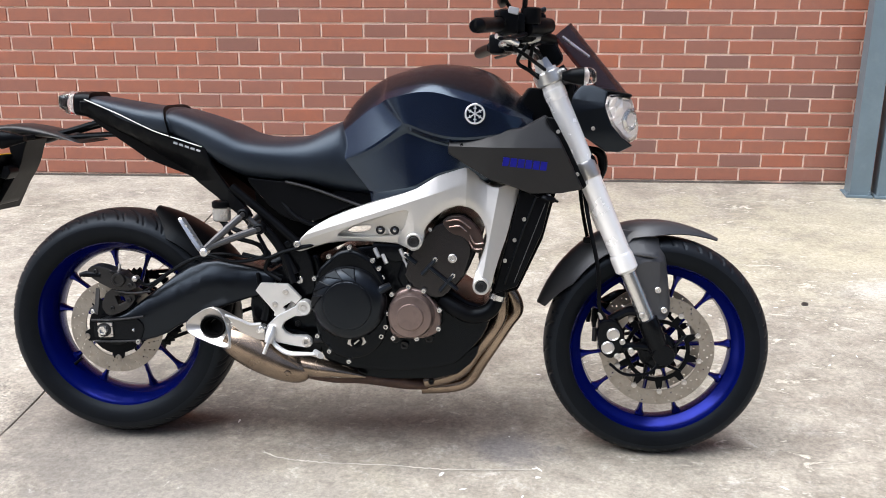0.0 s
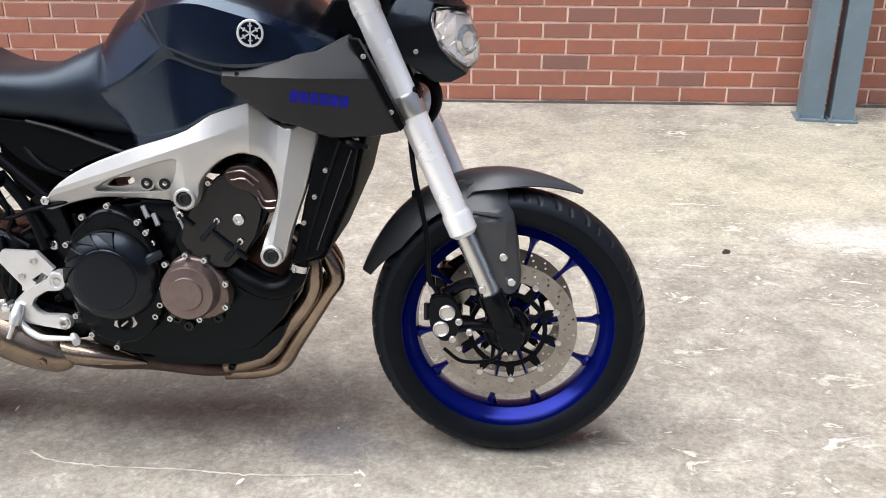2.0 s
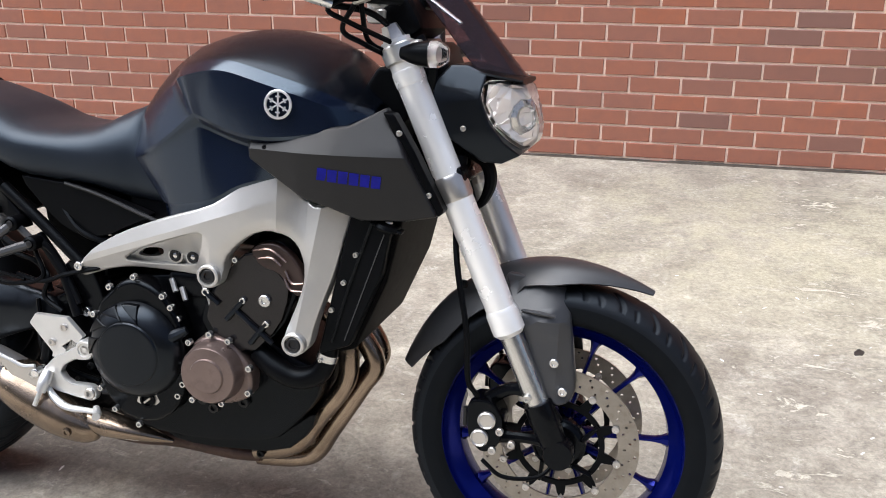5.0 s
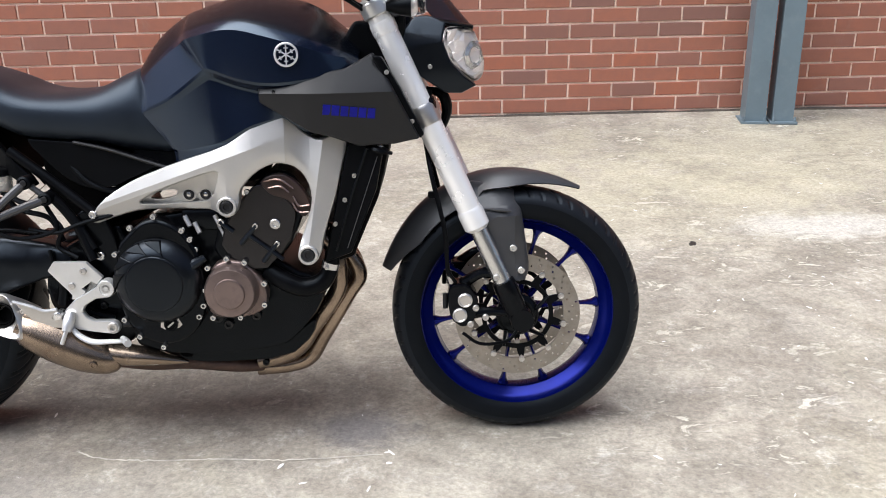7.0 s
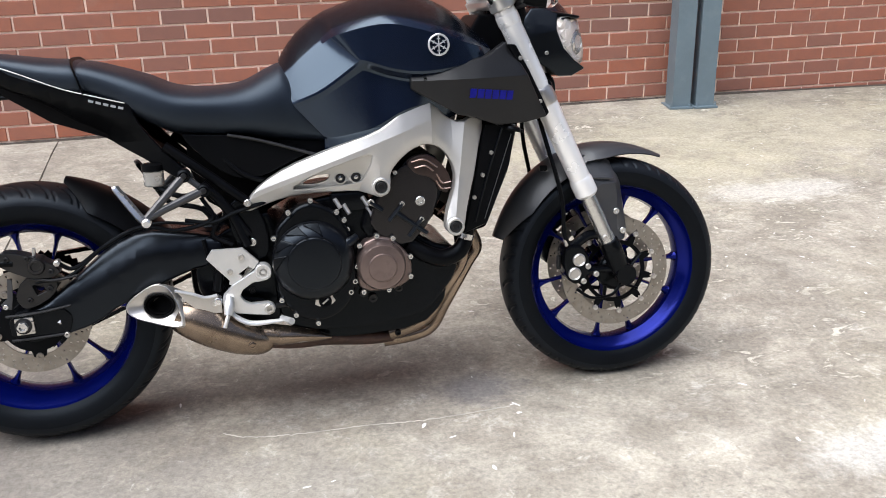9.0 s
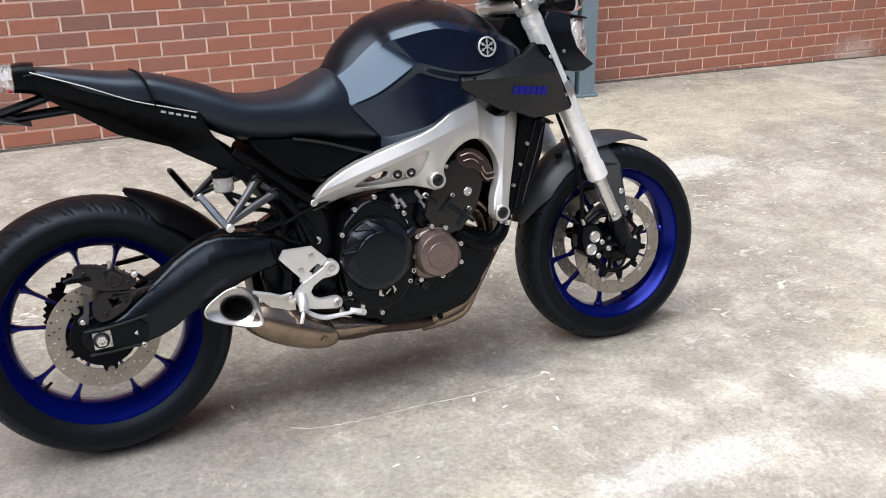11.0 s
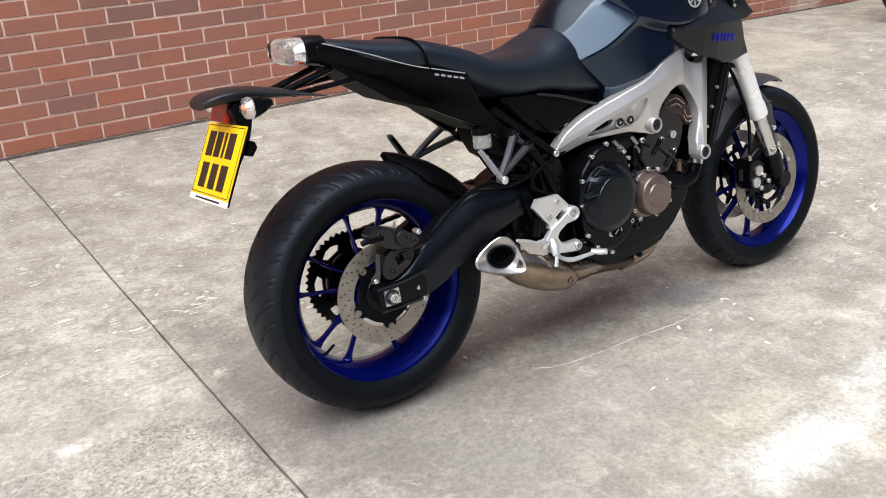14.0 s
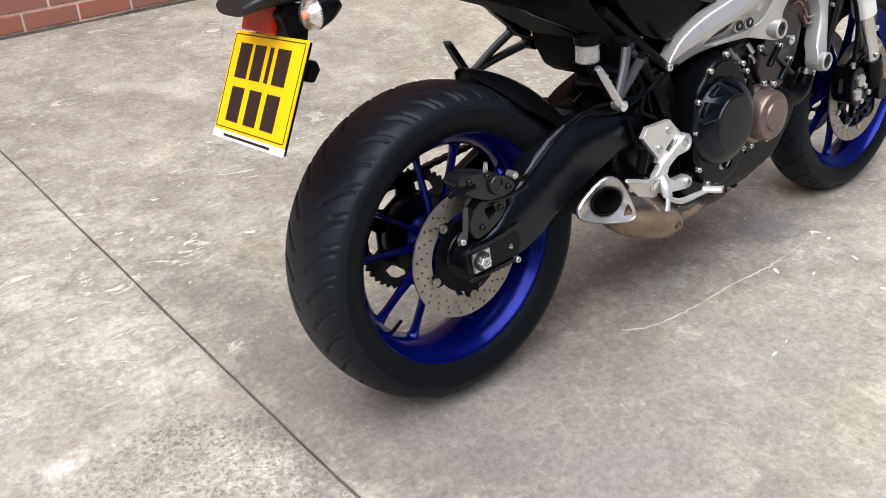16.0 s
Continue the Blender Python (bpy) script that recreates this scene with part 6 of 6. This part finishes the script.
lens_line = [(1.268, 0.934), (1.263, 0.906), (1.281, 0.862), (1.307, 0.833), (1.334, 0.813), (1.352, 0.826), (1.357, 0.855), (1.346, 0.893), (1.331, 0.930), (1.300, 0.936)]
lamp = part("headlamp", plate(body_line, -0.102, 0.0, 0.004, (), lamp_taper, 2), BLACK_GLOSS, bike, "black headlamp with clear faceted lens", 30)
part("left_half", plate(body_line, 0.0, 0.102, 0.004, (), lambda u, w: -lamp_taper(u, w), 2), BLACK_GLOSS, lamp, "", 30)
part("brow", loft([(1.225, 0.958, 0.950, 0.940, 0.080, 3, 3), (1.270, 0.950, 0.942, 0.934, 0.086, 3, 3), (1.330, 0.938, 0.933, 0.928, 0.074, 3, 3)], 24, 4), BLACK, lamp)
inner = [(1.300 + (u - 1.300) * 0.90, 0.872 + (w - 0.872) * 0.90) for u, w in lens_line]


def wrapped(own):
    """Draws the lamp's glass in towards its nose."""
    for x in own.verts:
        x.co.y *= 1 - 0.70 * max(0.0, min(1.0, (x.co.x - 1.270) / 0.085)) ** 1.2
    return own




def faceted(own, seed):
    """Breaks a smooth face into small mirror facets."""
    rng = random.Random(seed)
    for x in own.verts:
        x.co += Vector((rng.uniform(-0.003, 0.002), rng.uniform(-0.0035, 0.0035), rng.uniform(-0.002, 0.002)))
    return own


part("reflector", faceted(wrapped(plate(chaikin(inner), -0.088, 0.088, 0.008, (), lambda u, w: 0.0, 1, step=0.022)), 3), LAMP_MIRROR, lamp, "faceted bright reflector", 4)
for s in (-1, 1):
    part("bulb_bowl", lathe([(0.034, 0.0), (0.032, 0.008 * s), (0.022, 0.012 * s), (0.012, 0.004 * s)], 0, 0, 10, place=pose(1.326, 0.040 * s, 0.872, 0, 0, -48 * s)), CHROME, lamp, "", 8)
part("lens", wrapped(plate(chaikin(lens_line), -0.1030, 0.1030, 0.005, (), lambda u, w: 0.0, 2)), CLEAR, lamp, "clear headlamp lens", 40)
part("side_screw", bolt(1.236, -0.103, 0.852, 0.005, 0.003), SATIN, lamp)
screen_rows = []
screen = bmesh.new()
for t in range(9):
    f = t / 8
    u, w, half = 1.330 - 0.152 * f, 0.936 + 0.176 * f, 0.074 - 0.020 * f
    screen_rows.append([screen.verts.new((u - 0.040 * (k / 5 - 1) ** 2, half * (k / 5 - 1), w - 0.034 * (k / 5 - 1) ** 2)) for k in range(11)])
for a, b in zip(screen_rows, screen_rows[1:]):
    for k in range(10):
        screen.faces.new((a[k], a[k + 1], b[k + 1], b[k]))
bmesh.ops.recalc_face_normals(screen, faces=screen.faces)
bmesh.ops.solidify(screen, geom=screen.faces[:], thickness=0.003)
shield = part("fly_screen", screen, SMOKE, bike, "dark smoked fly screen")
part("screen_bracket", tube([(1.153, -0.080, 1.073), (1.221, -0.082, 1.026)], [0.0085, 0.0065], 8, 1, None, 0.5), BRIGHT, shield, "pale screen bracket")
part("lamp_bracket", box((1.172, 0.0, 0.925), (0.070, 0.150, 0.130), 0.016, Matrix.Rotation(radians(-24), 4, "Y")), BLACK, bike, "black headlamp bracket and wiring")
part("lamp_loom", tube([(1.150, -0.090, 1.000), (1.175, -0.095, 0.960), (1.172, -0.088, 0.900), (1.200, -0.085, 0.850)], 0.011, 10), BLACK, bike)
part("instrument_pod", box((1.115, 0.02, 1.060), (0.050, 0.120, 0.060), 0.012, Matrix.Rotation(radians(-35), 4, "Y")), BLACK, bike, "black instrument pod")
bar = part("handlebar", tube([(0.967, -0.385, 1.080), (1.007, -0.26, 1.088), (1.05, -0.14, 1.084), (1.062, -0.06, 1.058), (1.062, 0.06, 1.058), (1.04, 0.14, 1.072), (0.985, 0.26, 1.060), (0.945, 0.385, 1.050)], 0.0112, 14, 8), BRIGHT, bike, "silver handlebar with black controls")
part("bar_clamp", box((1.066, 0, 1.045), (0.045, 0.12, 0.05), 0.008), ALLOY, bar)
for s in (-1, 1):
    up = 0.012 if s < 0 else 0.0
    part("grip", tube([(0.9335, 0.415 * s, 1.047 + up), (0.938, 0.405 * s, 1.048 + up), (0.974, 0.288 * s, 1.058 + up), (0.977, 0.278 * s, 1.059 + up)], [0.014, 0.0165, 0.0165, 0.020], 16, 4), BLACK, bar, "black rubber grip")
    part("bar_end", lathe([(0.012, 0), (0.014, 0.004), (0.014, 0.018), (0.010, 0.022)], 0, 0, 16, place=pose(0.931, 0.425 * s, 1.046 + up, 0, 0, 0)), BLACK, bar)
    part("switch_pod", box((0.994, 0.245 * s, 1.066 + up), (0.050, 0.056, 0.058), 0.012, Matrix.Rotation(radians(-16 * s), 4, "Z")), BLACK, bar)
    part("switch_button", box((0.975, 0.243 * s, 1.085 + up), (0.018, 0.022, 0.014), 0.003), GREY_MATT, bar)
    part("lever_perch", box((1.030, 0.205 * s, 1.062 + up), (0.045, 0.040, 0.034), 0.008), BLACK, bar)
    part("lever_pivot", lathe([(0.008, -0.02), (0.009, -0.016), (0.009, 0.016), (0.008, 0.02)], 0, 0, 14, place=pose(1.043, 0.205 * s, 1.058 + up, 90)), SATIN, bar)
    part("lever", tube([(1.03, 0.20 * s, 1.058), (1.035, 0.26 * s, 1.050), (1.005, 0.34 * s, 1.038), (0.985, 0.40 * s, 1.034)], [0.009, 0.008, 0.0065, 0.007], 8, 6, None, 0.6), BLACK, bar)
    part("mirror_stalk", tube([(1.03, 0.225 * s, 1.07), (1.035, 0.25 * s, 1.14), (1.01, 0.30 * s, 1.19)], 0.006, 8), BLACK, bar)
    part("mirror", loft([(0.985, 1.225, 1.205, 1.185, 0.04, 2.5, 2.5, 0.315 * s), (0.995, 1.240, 1.205, 1.172, 0.062, 2.6, 2.6, 0.315 * s), (1.015, 1.230, 1.205, 1.180, 0.05, 2.5, 2.5, 0.315 * s)], 24, 3), BLACK, bar)
    ind = part("front_indicator", loft([(1.150, 0.986, 0.977, 0.968, 0.010, 2, 2, 0.195 * s), (1.172, 0.994, 0.977, 0.960, 0.018, 2.2, 2.2, 0.198 * s), (1.200, 0.999, 0.977, 0.955, 0.023, 2.3, 2.3, 0.200 * s)], 22, 4), BLACK, bike, "black front indicator with clear lens")
    part("reflector", loft([(1.2005, 0.995, 0.977, 0.959, 0.020, 2.2, 2.2, 0.200 * s), (1.212, 0.986, 0.977, 0.968, 0.010, 2, 2, 0.200 * s)], 12, 2), SILVER_MARK, ind)
    part("lens", loft([(1.200, 0.9985, 0.977, 0.9555, 0.0225, 2.3, 2.3, 0.200 * s), (1.218, 0.997, 0.977, 0.957, 0.021, 2.3, 2.3, 0.200 * s), (1.230, 0.988, 0.977, 0.966, 0.011, 2.2, 2.2, 0.200 * s)], 22, 4), CLEAR, ind)
    part("stalk", tube([(1.165, 0.110 * s, 0.968), (1.172, 0.185 * s, 0.976)], [0.012, 0.010], 10), BLACK, ind)
part("brake_fluid_pot", lathe([(0.022, 0), (0.024, 0.004), (0.024, 0.034), (0.018, 0.038)], 0, 0, 20, place=pose(1.05, -0.225, 1.075, 90)), BLACK, bar)
part("cable_adjuster", box((1.050, -0.222, 1.060), (0.024, 0.020, 0.022), 0.004), WHITE, bar)
part("lever_blade", tube([(0.972, -0.262, 1.046), (0.995, -0.245, 1.040), (1.022, -0.228, 1.030)], [0.006, 0.009, 0.007], 10), BRIGHT, bar)
part("pivot_clamp", box((1.058, -0.185, 1.046), (0.034, 0.030, 0.024), 0.006, Matrix.Rotation(radians(-20), 4, "Y")), ALLOY, bar)
part("riser_bolt", lathe([(0.009, 0), (0.009, 0.012), (0.006, 0.015)], 0, 0, 14, place=pose(1.088, -0.110, 1.030, 90)), ALLOY, bar)
part("fluid_reservoir", box((1.088, -0.155, 1.098), (0.050, 0.058, 0.046), 0.010, Matrix.Rotation(radians(-18), 4, "Y")), BLACK, bar)
part("reservoir_lid", box((1.083, -0.155, 1.124), (0.054, 0.062, 0.010), 0.004, Matrix.Rotation(radians(-18), 4, "Y")), BLACK_GLOSS, bar)
part("lever_body", tube([(1.040, -0.235, 1.066), (1.070, -0.200, 1.070), (1.095, -0.165, 1.076)], [0.020, 0.022, 0.018], 12), BLACK, bar)
part("switch_back", box((1.012, -0.236, 1.075), (0.044, 0.050, 0.050), 0.012, Matrix.Rotation(radians(20), 4, "Z")), BLACK, bar)
part("switch_rocker", box((1.010, -0.268, 1.102), (0.024, 0.010, 0.016), 0.003, Matrix.Rotation(radians(12), 4, "Y")), PALE_MARK, bar)
part("master_cylinder", tube([(1.028, -0.215, 1.050), (1.075, -0.170, 1.050), (1.108, -0.135, 1.045)], [0.014, 0.016, 0.012], 12), BLACK, bar)
part("dash_housing", box((1.120, -0.010, 1.030), (0.060, 0.190, 0.070), 0.016, Matrix.Rotation(radians(-30), 4, "Y")), BLACK, bar)
for k, (u, v, w) in enumerate(((1.045, -0.205, 1.015), (1.075, -0.160, 1.000), (1.105, -0.120, 0.985))):
    part("brake_line", tube([(1.060 + 0.01 * k, -0.190, 1.052), (u - 0.03, v - 0.02, w + 0.01), (u, v, w - 0.012), (1.120, -0.080, 0.955)], 0.0045, 8), BLACK, bar)
part("throttle_cable", tube([(1.02, -0.20, 1.05), (1.09, -0.15, 1.035), (1.11, -0.06, 0.98), (1.10, -0.04, 0.90)], 0.0055, 8), BLACK, bar)
part("clutch_cable", tube([(1.03, 0.20, 1.05), (1.13, 0.14, 1.02), (1.165, -0.03, 0.92), (1.185, -0.07, 0.80), (1.16, -0.09, 0.70)], 0.005, 8), BLACK, bar)
# the right end of the bar stands a little higher and farther ahead
for ob in bar.children:
    if np.mean([x.co.y for x in ob.data.vertices]) < -0.17:
        ob.location = (0.022, 0.0, 0.018)
part("wiring_loom", tube([(1.17, -0.06, 0.90), (1.19, -0.08, 0.80), (1.225, -0.085, 0.75), (1.23, -0.07, 0.80)], 0.010, 8), BLACK, bar)

# ---- the second motorcycle farther along the wall ----
other = tagged(new("motorcycle"), "second dark motorcycle parked farther along the brick wall", "motorcycle")
other.matrix_world = pose(3.62, -0.85, 0.042, -6, 0, -22)
DARK_RIM = shade("dark_plum_rim", (0.035, 0.012, 0.03), 0.35, 0.5, var=0.15, bump=0.03)
far_wheel = wheel("rear_wheel", REAR, 0.306, 0.088, 0.074, 18, 60, "black cast rear wheel", other, DARK_RIM)
part("brake_disc", disc_mesh(0.070, 0.110, -0.088), DISC, far_wheel)
part("swing_arm", plate(arm_line, -0.132, -0.100, 0.012), BLACK_CAST, other)
part("axle_plate", box((-0.012, -0.136, 0.304), (0.05, 0.008, 0.036), 0.003), BRIGHT, other)
part("silencer", tube([(0.02, -0.16, 0.56), (0.2, -0.16, 0.47), (0.42, -0.14, 0.36)], [0.055, 0.058, 0.035], 20), SATIN, other)
part("tail", loft([(-0.15, 0.94, 0.90, 0.86, 0.05, 2.5, 2.5), (0.1, 0.90, 0.84, 0.76, 0.11, 2.5, 2.5), (0.4, 0.86, 0.76, 0.66, 0.14, 2.5, 2.5), (0.75, 1.0, 0.82, 0.66, 0.18, 2.5, 2.5), (1.05, 0.92, 0.84, 0.74, 0.15, 2.5, 2.5)], 24, 4), BLACK, other)
part("engine", plate(crank, -0.14, 0.14, 0.012), BLACK_CAST, other)
far_front = wheel("front_wheel", FRONT, 0.288, 0.059, 0.050, 18, 8, "black cast front wheel", other, DARK_RIM)
for v in (-0.1, 0.1):
    part("fork_leg", tube([on_fork(0.02, v), on_fork(1.0, v)], 0.024, 14), SATIN, other)

# ---- marks and litter on the concrete ----
CRACK = shade("pale_crack_fill", (0.49, 0.46, 0.40), 0.9, var=0.35, scale=18, bump=0.3)
JOINT_DIRT = shade("joint_dirt", (0.066, 0.058, 0.049), 0.9, var=0.5, scale=14, bump=0.3, dirt=(0.15, 0.135, 0.115))
OIL = shade("oil_stain", (0.030, 0.027, 0.024), 0.45, var=0.3, scale=40, bump=0.1)
FLAKE = shade("white_paint_flake", (0.70, 0.69, 0.66), 0.7, var=0.08, bump=0.2)


def blob(name, x, y, rx, ry, turn, material, high=0.001, seed=0):
    """A flat ragged patch or flake."""
    own = bmesh.new()
    top, low = [], []
    for k in range(18):
        a = 2 * math.pi * k / 18
        r = 1 + 0.35 * noise.noise((math.cos(a) * 1.4 + seed, math.sin(a) * 1.4, seed * 0.7))
        p = Matrix.Rotation(turn, 2) @ Vector((rx * r * math.cos(a), ry * r * math.sin(a)))
        top.append(own.verts.new((x + p.x, y + p.y, ground_height(x, y) + high)))
        low.append(own.verts.new((x + p.x * 1.15, y + p.y * 1.15, ground_height(x, y) - 0.001)))
    bridge(own, [low, top])
    return finish(name, own, material, None, 60)


CRACK_ENDS = [(-1.697, -2.8), (-1.633, -2.833), (-1.502, -2.848), (-1.348, -2.85), (-1.195, -2.861), (-0.978, -2.849)]
own = bmesh.new()
line = spline([(x, y, 0.0) for x, y in CRACK_ENDS], 14)
edge_a, edge_b = [], []
for k, p in enumerate(line):
    q = line[min(k + 1, len(line) - 1)] - line[max(k - 1, 0)]
    side = Vector((-q[1], q[0], 0)).normalized()
    wob = Vector((noise.noise((k * 0.7, 1, 0)), noise.noise((k * 0.7, 5, 0)), 0)) * 0.006
    half = 0.0022 + 0.0016 * noise.noise((k * 0.9, 9, 0))
    z = ground_height(p[0], p[1]) + 0.0018
    edge_a.append(own.verts.new(Vector((p[0], p[1], z)) + wob + side * half))
    edge_b.append(own.verts.new(Vector((p[0], p[1], z)) + wob - side * half))
for k in range(len(line) - 1):
    own.faces.new((edge_a[k], edge_a[k + 1], edge_b[k + 1], edge_b[k]))
tagged(finish("crack", own, CRACK), "pale mineral-filled hairline crack in the concrete", "crack", kind="structure")
for k, (x, y, rx, ry) in enumerate([(-0.73, -2.929, 0.018, 0.01), (-0.702, -2.948, 0.01, 0.008), (-0.708, -2.915, 0.006, 0.004), (0.082, -1.696, 0.02, 0.012)]):
    tagged(blob("oil_spot", x, y, rx, ry, 0.4 * k, OIL, 0.0012, k), "small dark oil spot on the concrete", "oil spot", "oil spots")
for k, (x, y, rx, ry) in enumerate([(-0.97, -2.84, 0.012, 0.005), (-1.211, -2.882, 0.018, 0.008), (-0.959, -2.842, 0.024, 0.005), (-0.965, -2.883, 0.012, 0.008), (-1.007, -2.977, 0.018, 0.005), (-0.346, -2.897, 0.024, 0.008), (-0.392, -2.945, 0.012, 0.005), (-0.357, -3.17, 0.018, 0.008), (-0.448, -3.347, 0.024, 0.005), (-2.792, -2.421, 0.012, 0.008), (-2.623, -2.25, 0.018, 0.005), (-2.107, -1.899, 0.024, 0.008), (-2.359, -1.741, 0.012, 0.005), (-1.093, -3.099, 0.018, 0.008)]):
    tagged(blob("paint_flake", x, y, 0.55 * rx, 0.5 * ry, 1.1 * k, FLAKE, 0.0012, k + 5), "white paint flake lying on the concrete", "paint flake", "paint flakes")

own = bmesh.new()
rng = random.Random(7)
for k in range(120):
    x, y = rng.gauss(0.15, 0.55), rng.gauss(-1.95, 0.55)
    if k > 85:
        x, y = rng.uniform(-3.2, 0.6), rng.uniform(-3.6, -0.6)
    size, turn = rng.uniform(0.002, 0.0075), rng.uniform(0, 3.1)
    z = ground_height(x, y)
    corner = []
    for j in range(6):
        a = math.pi * j / 3
        r = size * rng.uniform(0.6, 1.2)
        p = Matrix.Rotation(turn, 2) @ Vector((r * math.cos(a) * 1.6, r * math.sin(a) * 0.45))
        corner.append((x + p.x, y + p.y))
    bridge(own, [[own.verts.new((cx, cy, z - 0.001)) for cx, cy in corner], [own.verts.new((cx, cy, z + 0.0009)) for cx, cy in corner]])
tagged(finish("white_flecks", own, FLAKE, None, 60), "scattered white flecks and scrapes on the concrete", "flecks", kind="stuff")
own = bmesh.new()
rails = []
for k in range(60):
    y = -6.0 + 5.98 * k / 59
    wob = 0.0012 * noise.noise((0, y * 9, 0))
    rails.append([own.verts.new((-2.438 + wob + d, y, ground_height(-2.438, y) + 0.0014)) for d in (-0.0010 - 0.5 * abs(wob), 0.0012 + 0.6 * abs(wob))])
for a, b in zip(rails, rails[1:]):
    own.faces.new((a[0], a[1], b[1], b[0]))
tagged(finish("slab_joint", own, JOINT_DIRT), "dark dirt-filled joint between the concrete slabs", "joint", kind="structure")

# clear lenses let the daylight in
for ob in bpy.data.objects:
    if ob.type == "MESH" and CLEAR in list(ob.data.materials):
        ob.visible_shadow = False

# ---- bricks: those along the walk singly, the rest of the wall joined ----
def brick_mesh(length):
    own = bmesh.new()
    d, h = 0.010, 0.0645
    made = bmesh.ops.create_cube(own, size=1.0, matrix=Matrix.Translation((0, d / 2, 0)) @ Matrix.Diagonal((length, d, h, 1)))
    front = [e for e in own.edges if all(x.co.y < 0.001 for x in e.verts)]
    bmesh.ops.bevel(own, geom=front, offset=0.0025, segments=1, profile=0.5, affect="EDGES")
    me = bpy.data.meshes.new("brick")
    own.to_mesh(me)
    own.free()
    me.materials.append(BRICK_ONE)
    return me


whole = brick_mesh(PITCH_X - 0.0105)
burnt = whole.copy()
burnt.materials.clear()
burnt.materials.append(BRICK_DARK)
# course and left joint of the burnt, grey-purple bricks
BURNT = {(2, 0.5), (3, -12), (3, -10), (3, -2), (6, -1.5), (6, -0.5), (6, 0.5), (6, 1.5), (7, -9), (7, -6), (7, 1), (7, 2), (7, 3), (8, -8.5), (8, -7.5), (8, -0.5), (9, -9), (9, -6), (11, -8), (10, -5.5), (9, 0), (11, 1), (12, -1.5), (10, -11.5), (12, -10.5)}
field_v, field_f = [], []
rng = random.Random(11)
proto = [tuple(x.co) for x in whole.vertices]
proto_f = [tuple(p.vertices) for p in whole.polygons]
singles = 0
for course in range(0, 86):
    z = FIRST_LINE + PITCH_Z * (course - 0.5)
    first, last = int(WALL_W / PITCH_X) + 1, int(WALL_E / PITCH_X) - 1
    for j in range(first, last):
        x = PITCH_X * (j + (0.5 if course % 2 else 0.0)) + BOND_START
        push, tilt = rng.uniform(-0.0012, 0.0015), rng.uniform(-0.004, 0.004)
        at = pose(x, push - 0.001, z + rng.uniform(-0.0008, 0.0008), 0, 0, 0) @ Matrix.Rotation(tilt, 4, "Y")
        if -3.6 < x < 1.35 and course < 13 and singles < 300:
            ob = new("brick", burnt if (course, j + (0.0 if course % 2 else -0.5)) in BURNT else whole)
            ob.parent = wall
            ob.matrix_world = at
            singles += 1
        else:
            base = len(field_v)
            field_v += [tuple(at @ Vector(p)) for p in proto]
            field_f += [tuple(base + i for i in f) for f in proto_f]
me = bpy.data.meshes.new("brick_field")
me.from_pydata(field_v, [], field_f)
me.materials.append(BRICK_MANY)
rest = tagged(new("brick_field", me), kind="stuff")
rest.parent = wall
